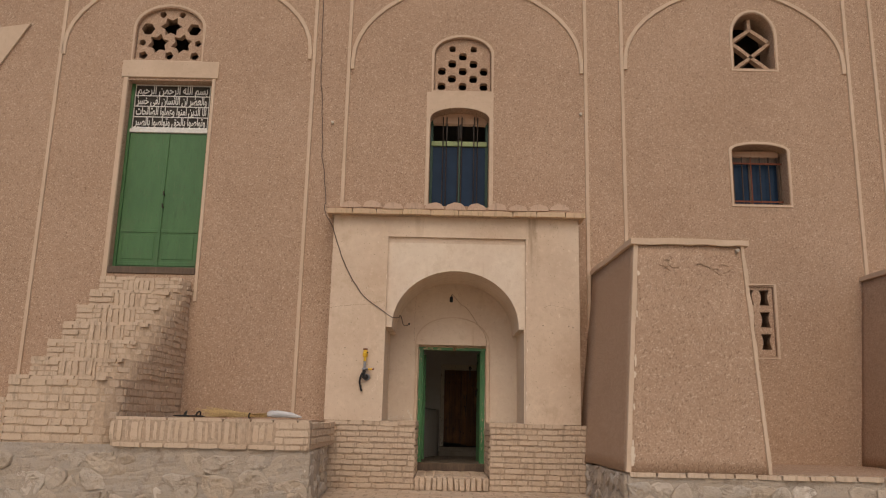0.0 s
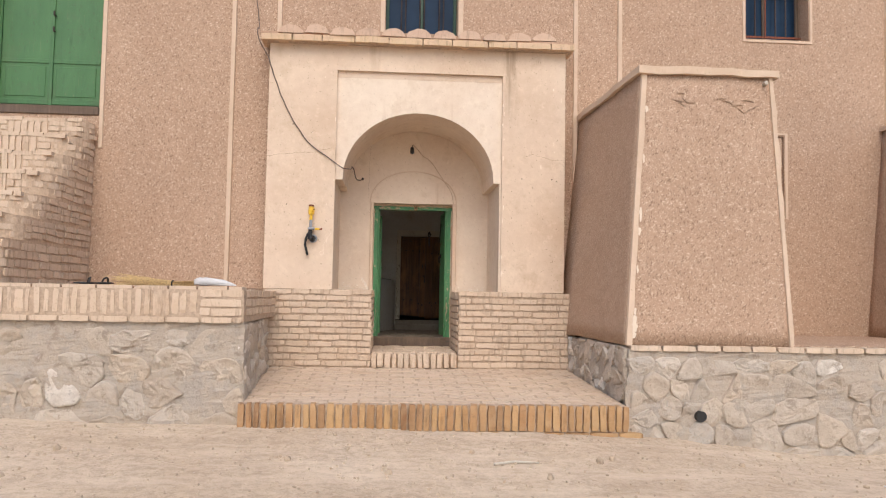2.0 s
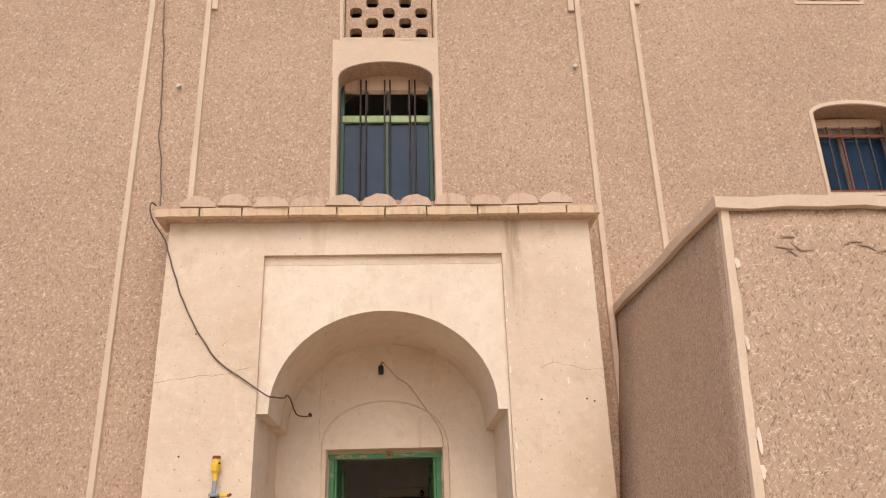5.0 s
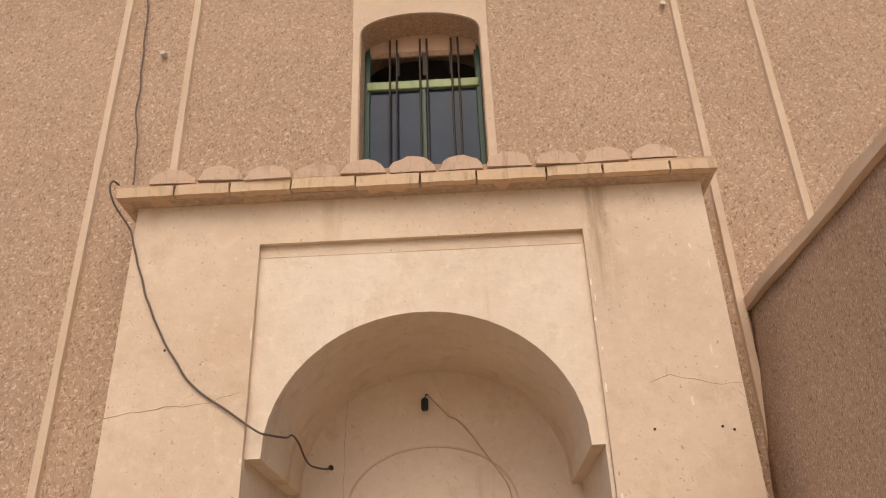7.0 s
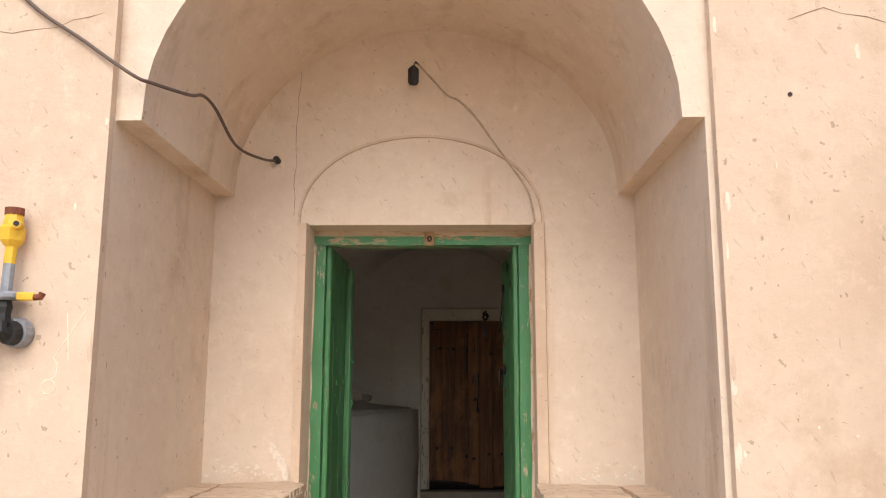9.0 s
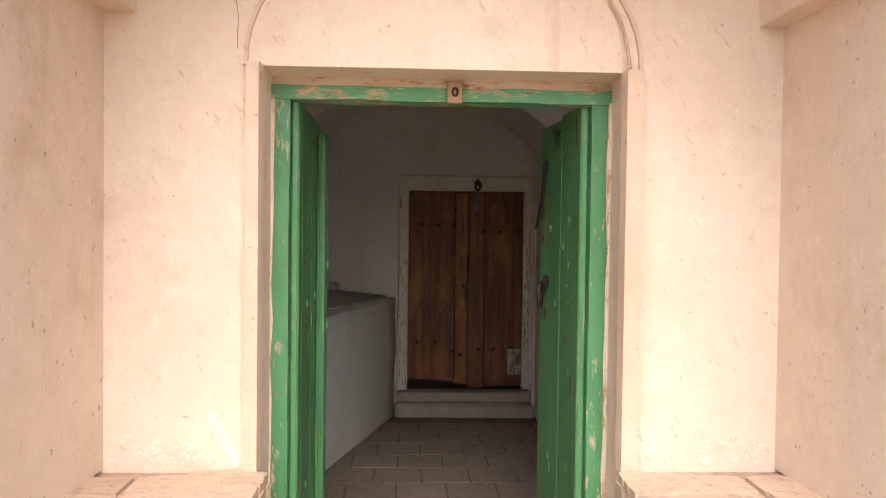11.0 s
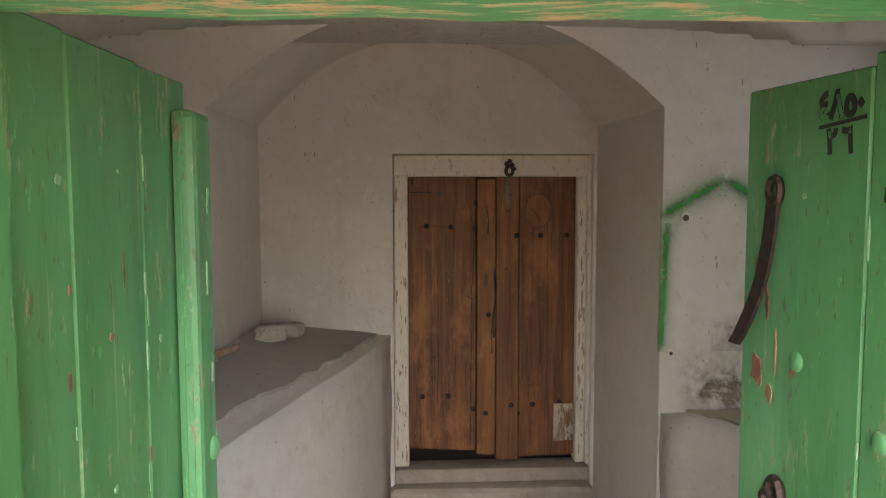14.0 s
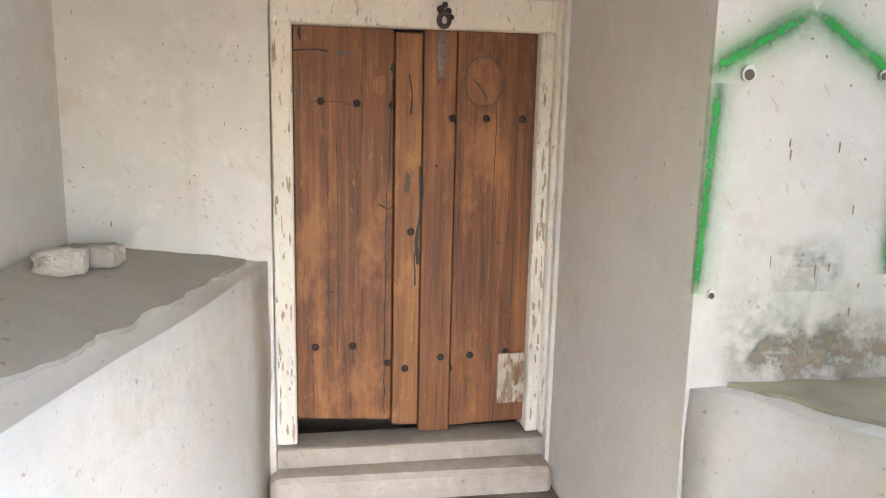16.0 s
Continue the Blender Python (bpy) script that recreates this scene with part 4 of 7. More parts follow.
def window_barred():
    w = tagged(new("window_2"), "small dark window with rusty bars in a deep reveal", "window", kind="structure")
    y = W + 0.25
    fr = bmesh.new()
    for a in ((4.28, 4.32, y, y + 0.05, 4.64, 5.5), (5.09, 5.13, y, y + 0.05, 4.64, 5.5), (4.32, 5.09, y, y + 0.05, 4.64, 4.69), (4.32, 5.09, y, y + 0.05, 5.36, 5.5), (4.62, 4.66, y, y + 0.05, 4.69, 5.36)):
        add_box(fr, *a, bev=0.005)
    part("window_frame", fr, M_DARKWOOD, w)
    for a, b in ((4.32, 4.62), (4.66, 5.09)):
        part("pane", box_bm(a, b, y + 0.02, y + 0.026, 4.69, 5.36), M_GLASS, w)
    for c in (4.36, 4.50, 4.64, 4.78, 4.92, 5.05):
        part("bar", tube([(c, y - 0.05, 4.66), (c, y - 0.05, 5.46)], 0.010), M_RUST if 4.6 < c < 4.7 else M_IRON, w)
    for z in (4.72, 5.34):
        part("cross_bar", box_bm(4.29, 5.12, y - 0.068, y - 0.056, z, z + 0.025), M_RUST, w)
    part("lintel_rubble", rough_up(box_bm(4.30, 5.11, y - 0.03, y + 0.05, 5.46, 5.58, bev=0.015), 0.02, 9), M_TILE, w)
    o = arched(4.25, 5.16, 4.61, 5.50, 5.63)
    part("surround", ribbon(o, 0.05, W - 0.014, W + 0.01, closed=True), M_RIB, w)


def star(cx, cz, r, n=6, inner=0.55, ph=0.0):
    return [(cx + (r if k % 2 == 0 else r * inner) * math.cos(ph + math.pi * k / n), cz + (r if k % 2 == 0 else r * inner) * math.sin(ph + math.pi * k / n)) for k in range(2 * n)]


def ngon(cx, cz, r, n, ph=0.0, sx=1.0):
    return [(cx + sx * r * math.cos(ph + 2 * math.pi * k / n), cz + r * math.sin(ph + 2 * math.pi * k / n)) for k in range(n)]


def vents():
    v = tagged(new("window_3"), "pierced plaster lattice vent with star holes", "vent", kind="structure")
    holes = [star(-4.65, 7.42, 0.175, 6, 0.62), star(-4.84, 7.12, 0.175, 6, 0.62, 0.3), star(-4.46, 7.12, 0.175, 6, 0.62, 0.3), ngon(-5.02, 7.37, 0.11, 6), ngon(-4.28, 7.37, 0.11, 6), ngon(-5.09, 7.13, 0.06, 5), ngon(-4.20, 7.13, 0.06, 5), ngon(-4.645, 6.91, 0.075, 5), ngon(-5.06, 6.91, 0.075, 5), ngon(-4.24, 6.91, 0.075, 5), ngon(-4.80, 7.625, 0.06, 5), ngon(-4.49, 7.625, 0.06, 5)]
    part("lattice", sheet([pointed(-5.175, -4.125, 6.825, 7.35, 7.715)] + holes, W + 0.06, W + 0.16), M_KAH, v)
    part("surround", ribbon(pointed(-5.21, -4.09, 6.78, 7.36, 7.76), 0.05, W - 0.012, W + 0.01, closed=True), M_RIB, v)
    v = tagged(new("window_4"), "pierced plaster lattice vent with rows of holes", "vent", kind="structure")
    holes = []
    for j in range(6):
        for cx in ((0.0, -0.335, 0.335) if j % 2 == 0 else (-0.17, 0.17)):
            cz = 6.49 + 0.128 * j
            if abs(cx) > 0.3 and j > 3:
                continue
            r, q = (0.062, 0.036) if j < 5 else (0.05, 0.03)
            c = 0.0715 + cx
            holes.append([(c - r, cz - q), (c - q, cz - r), (c + q, cz - r), (c + r, cz - q), (c + r, cz + q), (c + q, cz + r), (c - q, cz + r), (c - r, cz + q)])
    part("lattice", sheet([arched(-0.37, 0.513, 6.405, 7.02, 7.295)] + holes, W + 0.06, W + 0.16), M_KAH, v)
    part("surround", ribbon(arched(-0.405, 0.548, 6.37, 7.02, 7.33), 0.05, W - 0.012, W + 0.01, closed=True), M_RIB, v)
    v = tagged(new("window_5"), "arched vent with crossing plaster bars", "vent", kind="structure")
    y0, y1 = W + 0.14, W + 0.24
    c = 4.725
    for a, b in (((c, 7.80), (c, 7.62)), ((c, 7.62), (4.43, 7.40)), ((c, 7.62), (5.03, 7.40)), ((4.40, 7.40), (c, 7.14)), ((5.05, 7.40), (c, 7.14)), ((c, 7.14), (4.42, 6.90)), ((c, 7.14), (5.03, 6.90))):
        part("lattice_bar", ribbon(split_line([a, b], 0.1), 0.075, y0, y1), M_KAH, v)
    part("surround", ribbon(arched(4.365, 5.085, 6.845, 7.45, 7.875), 0.05, W - 0.012, W + 0.01, closed=True), M_RIB, v)
    v = tagged(new("window_6"), "tall pierced vent with three rows of openings", "vent", kind="structure")
    holes = []
    for j in range(3):
        z = 2.42 + 0.33 * j
        for cx in (4.42, 4.65):
            holes.append([(cx - 0.075, z), (cx + 0.075, z), (cx + 0.05, z + 0.09), (cx + 0.05, z + 0.15), (cx + 0.08, z + 0.23), (cx - 0.08, z + 0.23), (cx - 0.05, z + 0.15), (cx - 0.05, z + 0.09)])
    part("lattice", sheet([rect(4.305, 4.775, 2.325, 3.355)] + holes, W + 0.03, W + 0.13), M_KAH, v)
    part("surround", ribbon(rect(4.27, 4.81, 2.29, 3.39), 0.05, W - 0.012, W + 0.01, closed=True), M_RIB, v)


# letters joined by hand for the upright panel: (isolated, final, initial, medial)
FORMS = {"ا": "\ufe8d\ufe8e", "ب": "\ufe8f\ufe90\ufe91\ufe92", "ت": "\ufe95\ufe96\ufe97\ufe98", "ح": "\ufea1\ufea2\ufea3\ufea4", "خ": "\ufea5\ufea6\ufea7\ufea8", "ذ": "\ufeab\ufeac", "ر": "\ufead\ufeae", "س": "\ufeb1\ufeb2\ufeb3\ufeb4", "ص": "\ufeb9\ufeba\ufebb\ufebc", "ع": "\ufec9\ufeca\ufecb\ufecc", "ف": "\ufed1\ufed2\ufed3\ufed4", "ق": "\ufed5\ufed6\ufed7\ufed8", "ل": "\ufedd\ufede\ufedf\ufee0", "م": "\ufee1\ufee2\ufee3\ufee4", "ن": "\ufee5\ufee6\ufee7\ufee8", "ه": "\ufee9\ufeea\ufeeb\ufeec", "و": "\ufeed\ufeee", "ي": "\ufef1\ufef2\ufef3\ufef4"}


def joined(text):
    out = []
    for word in text.split():
        s = ""
        for k, c in enumerate(word):
            prev = k > 0 and len(FORMS[word[k - 1]]) == 4
            nxt = k < len(word) - 1 and len(FORMS[c]) == 4
            f = FORMS[c]
            s += f[3] if prev and nxt else f[2] if nxt else f[1] if prev else f[0]
        out.append(s[::-1])
    return " ".join(out[::-1])


def upper_door():
    d = tagged(new("door_1"), "closed green double door above the brick stair", "door", kind="structure")
    x0, x1 = UD[0], UD[1]
    y = W + 0.16
    jam = bmesh.new()
    add_box(jam, x0, x0 + 0.05, y - 0.01, y + 0.09, 3.45, 6.46, bev=0.005)
    add_box(jam, x1 - 0.05, x1, y - 0.01, y + 0.09, 3.45, 6.46, bev=0.005)
    part("door_frame", jam, M_GREEN3, d)
    part("threshold", rough_up(box_bm(x0, x1, W - 0.02, y + 0.09, 3.35, 3.45, bev=0.01), 0.012, 8), M_DARKWOOD, d, "dark broken wooden threshold")
    part("white_bar", box_bm(x0 + 0.04, x1 - 0.04, y - 0.02, y + 0.06, 5.64, 5.70, bev=0.005), M_SCRIPT, d)
    xm = (x0 + x1) / 2
    for k, (a, b) in enumerate(((x0 + 0.052, xm - 0.003), (xm + 0.003, x1 - 0.052))):
        lf = part("leaf", box_bm(a, b, y + 0.01, y + 0.05, 3.455, 5.635, bev=0.004), M_GREEN3, d)
        part("rail", box_bm(a + 0.01, b - 0.01, y - 0.002, y + 0.02, 3.50, 3.56, bev=0.004), M_GREEN3, lf)
        part("rail", box_bm(a + 0.01, b - 0.01, y - 0.002, y + 0.02, 4.02, 4.07, bev=0.004), M_GREEN3, lf)
        part("panel", box_bm(a + 0.06, b - 0.06, y + 0.002, y + 0.02, 3.60, 3.98, bev=0.006), M_GREEN3, lf)
    part("astragal", box_bm(xm - 0.025, xm + 0.025, y - 0.008, y + 0.02, 3.46, 5.63, bev=0.004), M_GREEN3, d)
    for z in (4.62, 4.42):
        part("door_handle", tube([(xm + 0.03, y - 0.005, z), (xm + 0.03, y - 0.05, z), (xm + 0.03, y - 0.05, z + 0.05)], 0.012), M_IRON, d)
    part("inscription_backing", box_bm(x0 + 0.05, x1 - 0.05, y + 0.045, y + 0.055, 5.70, 6.46), M_BACK, d)
    fr = ribbon(rect(x0 + 0.065, x1 - 0.065, 5.715, 6.445), 0.022, y, y + 0.02, closed=True)
    part("inscription_border", fr, M_SCRIPT, d)
    lines = ("بسم الله الرحمن الرحيم", "والعصر ان الانسان لفي خسر", "الا الذين امنوا وعملوا الصالحات", "وتواصوا بالحق وتواصوا بالصبر")
    for k, t in enumerate(lines):
        cu = bpy.data.curves.new("inscription_line", "FONT")
        cu.body = joined(t)
        cu.align_x, cu.size, cu.extrude, cu.offset = "CENTER", 0.20, 0.006, 0.0025
        ob = new("inscription_line", cu)
        cu.materials.append(M_SCRIPT)
        ob.parent = d
        bpy.context.view_layer.update()
        wid = max(ob.dimensions.x, 0.01)
        ob.matrix_local = pose(xm, y + 0.01, 6.30 - 0.178 * k, 90) @ Matrix.Diagonal((1.12 / wid, 1, 1, 1))
        part("inscription_rule", box_bm(x0 + 0.07, x1 - 0.07, y, y + 0.012, 6.255 - 0.178 * k, 6.268 - 0.178 * k), M_SCRIPT, d)
    # plaster surround
    part("surround", ribbon([(x0 - 0.04, 3.1), (x0 - 0.04, 6.5)], 0.09, W - 0.02, W + 0.01), M_RIB, d)
    part("surround", ribbon([(x1 + 0.035, 2.95), (x1 + 0.035, 6.5)], 0.06, W - 0.02, W + 0.01), M_RIB, d)
    part("surround_head", box_bm(x0 - 0.11, x1 + 0.10, W - 0.03, W + 0.02, 6.50, 6.78, bev=0.006), M_RIB, d)


window_green()
window_barred()
vents()
upper_door()

# plaster patch at the west end of the facade
fb = sheet([[(-6.88, 7.37), (-8.2, 7.15), (-8.2, 4.9), (-7.274, 6.65)]], W - 0.04, W + 0.01)
bmesh.ops.triangulate(fb, faces=fb.faces[:])
tagged(part("plaster_patch", fb, M_RIB), "slanting pale plaster patch on the facade", "plaster", kind="structure")

# ---------- entrance door ----------
def stud(r=0.016):
    bm = bmesh.new()
    bmesh.ops.create_uvsphere(bm, u_segments=8, v_segments=5, radius=r)
    for v in bm.verts:
        v.co.y *= 0.45
    return bm


def chip(parent, x, y, z, w, h, mat, seed, name="paint_chip"):
    """A flaked spot: a thin ragged film of bare wood on a leaf."""
    y += 0.0009 * (0.5 + 0.5 * math.sin(seed * 12.9898 + x * 78.233 + z * 37.7)) - 0.00045
    bm = bmesh.new()
    n = 11
    ring = []
    for k in range(n):
        a = 2 * math.pi * k / n
        r = 0.75 + 0.5 * noise.noise(Vector((math.cos(a) * 1.7, math.sin(a) * 1.7, seed)))
        ring.append((x + w * r * math.cos(a), z + h * r * math.sin(a)))
    lo = [bm.verts.new((p, y - 0.001, q)) for p, q in ring]
    hi = [bm.verts.new((p, y + 0.001, q)) for p, q in ring]
    bm.faces.new(lo)
    bm.faces.new(hi[::-1])
    for k in range(n):
        bm.faces.new((lo[k], lo[(k + 1) % n], hi[(k + 1) % n], hi[k]))
    part(name, bm, mat, parent)


M_HINGE = mat_plain("brown_hinge_iron", (0.09, 0.05, 0.035), 0.7, 0.3, 0.5, 60)
M_CHIP = mat_wood("bare_door_wood", (0.085, 0.05, 0.025), (0.18, 0.10, 0.055), (0.30, 0.19, 0.11), 0.8)
M_FLAKE = mat_plain("chalky_old_paint", (0.22, 0.38, 0.22), 0.8, 0, 0.3, 40)


def entrance_door():
    d = tagged(new("door_2"), "weathered green wooden double door standing open", "door", kind="structure")
    up = box_bm(-0.546, 0.550, 13.068, 13.17, 2.425, 2.462)
    bmesh.ops.subdivide_edges(up, edges=up.edges[:], cuts=10, use_grid_fill=True)
    part("lintel_edge", rough_up(up, 0.006, 11), M_PALEWOOD, d, "bare plaster-smeared wood above the green strip")
    fr = box_bm(-0.548, 0.552, 13.06, 13.165, 2.385, 2.428)
    bmesh.ops.subdivide_edges(fr, edges=fr.edges[:], cuts=10, use_grid_fill=True)
    part("lintel", rough_up(fr, 0.006, 9), M_LINTEL, d, "flaking green lintel with bare wood")
    for a, b in ((-0.548, -0.474), (0.478, 0.552)):
        bm = box_bm(a, b, 13.065, 13.165, 0.6, 2.385)
        bmesh.ops.subdivide_edges(bm, edges=bm.edges[:], cuts=12, use_grid_fill=True)
        part("jamb", rough_up(bm, 0.004, 9), M_GREEN2, d, "flaking green door jamb")
        s = (a - 0.004, a + 0.026) if a < 0 else (b - 0.024, b + 0.004)
        strip = box_bm(s[0], s[1], 13.058, 13.10, 0.62, 2.39)
        bmesh.ops.subdivide_edges(strip, edges=strip.edges[:], cuts=14, use_grid_fill=True)
        part("worn_edge", rough_up(strip, 0.009, 12), M_PALEJAMB, d, "bare wood edge smeared with plaster")
    for a, b in ((-0.474, -0.447), (0.451, 0.478)):
        part("door_stop", box_bm(a, b, 13.10, 13.165, 0.62, 2.385, bev=0.006), M_GREEN, d)
    part("threshold", rough_up(box_bm(-0.548, 0.552, 13.05, 13.2, 0.50, 0.645, bev=0.012), 0.006, 7), M_DARKWOOD, d, "worn wooden threshold")
    part("ring_plate", box_bm(0.016, 0.066, 13.048, 13.06, 2.378, 2.446, bev=0.004), mat_wood("plate_wood", (0.20, 0.10, 0.04), (0.42, 0.26, 0.12), (0.56, 0.40, 0.22)), d)
    pts = [(0.041 + 0.008 * math.cos(a), 13.043, 2.412 + 0.012 * math.sin(a)) for a in [2 * math.pi * k / 12 for k in range(13)]]
    part("staple", tube(pts, 0.004), M_IRON, d)

    def leaf(side):
        hx, w, ang = (-0.488, 0.565, 88.5) if side < 0 else (0.492, 0.555, 94.8)
        m = pose(hx, 13.17, 0, 0, 0, ang)
        lf = new("leaf")
        lf.parent = d
        lf.matrix_local = m
        face = -1 if side < 0 else 1
        cuts = [0.0, 0.16, 0.37, w] if side < 0 else [0.0, 0.07, 0.26, w]
        for k in range(3):
            top = 2.405 - (0.012 if (k == 2 and side > 0) else 0) - 0.003 * k
            bm = box_bm(cuts[k] + 0.0015, cuts[k + 1] - 0.0015, -0.017, 0.017, 0.655, top, bev=0.003)
            part("plank", bm, M_GREEN, lf)
        if side < 0:
            bm = box_bm(w - 0.075, w + 0.012, -0.052, -0.017, 0.66, 2.352, bev=0.012, seg=2)
            bmesh.ops.subdivide_edges(bm, edges=bm.edges[:], cuts=3)
            part("batten", rough_up(bm, 0.003, 8), M_GREEN, lf, "thick green cover strip")
        studs = [(0.1, 1.72), (0.27, 1.71), (0.46, 1.72), (0.1, 1.05), (0.27, 1.05), (0.46, 1.04)] if side < 0 else [(0.15, 2.02), (0.40, 1.99), (0.22, 1.93), (0.15, 1.15), (0.4, 1.12)]
        for sx, sz in studs:
            s = part("stud", stud(), M_GREEN, lf, smooth=True)
            s.location = (sx, 0.017 * face, sz)
        g = random.Random(40 + side)
        for k in range(46):
            cx = g.choice(cuts[1:3]) + g.uniform(-0.012, 0.012) if k < 14 else g.uniform(0.03, w - (0.09 if side < 0 else 0.02))
            tall = g.uniform(0.006, 0.03) if k < 30 else g.uniform(0.003, 0.008)
            chip(lf, cx, 0.0172 * face, g.uniform(0.75, 2.33), g.uniform(0.0018, 0.0045) if k < 38 else g.uniform(0.005, 0.009), tall, M_CHIP if g.random() < 0.6 else M_FLAKE, k * 1.7)
        if side > 0:
            for cx, cz, a, b in ((w - 0.045, 2.10, 0.012, 0.05), (w - 0.085, 1.925, 0.012, 0.018), (w - 0.06, 1.94, 0.006, 0.022), (w - 0.10, 1.99, 0.004, 0.05)):
                chip(lf, cx, 0.0174 * face, cz, a, b, M_CHIP, cx * 90)
        if side < 0:
            for cz in (1.95, 1.84, 1.70, 1.52, 1.44, 1.30, 1.18, 2.1, 2.22):
                chip(lf, w - 0.03 + g.uniform(-0.03, 0.03), -0.0535, cz, g.uniform(0.003, 0.008), g.uniform(0.008, 0.03), M_CHIP if g.random() < 0.5 else M_FLAKE, cz * 7)
            for sz in (1.83, 1.60):
                s = part("stud", stud(0.02), M_GREEN, lf, smooth=True)
                s.location = (w - 0.02, -0.054, sz)
            return
        rust = mat_plain("rust_stained_wood", (0.15, 0.065, 0.035), 0.85, 0, 0.4, 50)
        for cx, cz, a, b in ((w - 0.05, 1.955, 0.022, 0.030), (w - 0.075, 2.06, 0.007, 0.03), (w - 0.10, 1.66, 0.016, 0.035), (0.20, 2.215, 0.006, 0.014), (0.16, 1.60, 0.006, 0.03), (0.10, 1.45, 0.005, 0.05)):
            chip(lf, cx, 0.0176, cz, a, b, rust, cx * 70 + cz, "rust_stain")
        part("hinge_plate", rough_up(box_bm(0.045, 0.072, 0.017, 0.022, 2.27, 2.385, bev=0.004), 0.006, 22), M_HINGE, lf, "rusty iron hinge plate")
        part("hinge_plate", rough_up(box_bm(0.005, 0.05, 0.017, 0.022, 2.315, 2.335, bev=0.004), 0.004, 22), M_HINGE, lf)
        for k in range(7):
            chip(lf, g.uniform(0.08, 0.25), 0.0175, g.uniform(2.15, 2.3), 0.0025, g.uniform(0.006, 0.02), M_BLACK, k * 3.7)
        # pull strap, ring, painted numerals
        strap = [(w - 0.095, 0.022, 2.225), (w - 0.094, 0.026, 2.17), (w - 0.085, 0.03, 2.11), (w - 0.065, 0.033, 2.06), (w - 0.035, 0.036, 2.01), (w - 0.02, 0.038, 1.99)]
        bm = bmesh.new()
        rows = []
        for k, p in enumerate(smooth_pts(strap, 4)):
            rows.append([bm.verts.new((p.x - 0.015, p.y, p.z)), bm.verts.new((p.x + 0.015, p.y, p.z)), bm.verts.new((p.x + 0.015, p.y + 0.006, p.z)), bm.verts.new((p.x - 0.015, p.y + 0.006, p.z))])
        for p, q in zip(rows, rows[1:]):
            for j in range(4):
                bm.faces.new((p[j], p[(j + 1) % 4], q[(j + 1) % 4], q[j]))
        bm.faces.new(rows[0])
        bm.faces.new(rows[-1][::-1])
        part("hasp", bm, M_IRON, lf, "curved dark iron hasp hanging loose")
        pts = [(w - 0.095 + 0.016 * math.cos(a), 0.024, 2.232 + 0.02 * math.sin(a)) for a in [2 * math.pi * k / 12 for k in range(13)]]
        part("hasp_eye", tube(pts, 0.006), M_IRON, lf)
        pts = [(w - 0.125 + 0.022 * math.cos(a), 0.045 - 0.012 * math.cos(a), 1.735 + 0.05 * math.sin(a)) for a in [2 * math.pi * k / 20 for k in range(21)]]
        part("ring_pull", tube(pts, 0.006), M_IRON, lf, "iron ring pull")
        pts = [(w - 0.125 + 0.016 * math.cos(a), 0.026, 1.785 + 0.02 * math.sin(a)) for a in [2 * math.pi * k / 12 for k in range(13)]]
        part("ring_boss", tube(pts, 0.008), M_IRON, lf)
        for k, (t, z, s) in enumerate((("٤٨٥٠", 2.330, 0.050), ("٢ ٦", 2.284, 0.044))):
            cu = bpy.data.curves.new("painted_number", "FONT")
            cu.body, cu.size, cu.align_x, cu.extrude, cu.offset = t, s, "CENTER", 0.0004, 0.0024
            cu.materials.append(M_BLACK)
            ob = new("painted_number", cu)
            ob.parent = lf
            ob.matrix_local = pose(w - 0.235, 0.0182, z, 90, 0, 180)
        part("painted_rule", hexa([(w - 0.285, 0.0172, 2.324), (w - 0.190, 0.0172, 2.316), (w - 0.190, 0.0184, 2.316), (w - 0.285, 0.0184, 2.324), (w - 0.285, 0.0172, 2.329), (w - 0.190, 0.0172, 2.321), (w - 0.190, 0.0184, 2.321), (w - 0.285, 0.0184, 2.329)]), M_BLACK, lf)
    leaf(-1)
    leaf(1)


entrance_door()

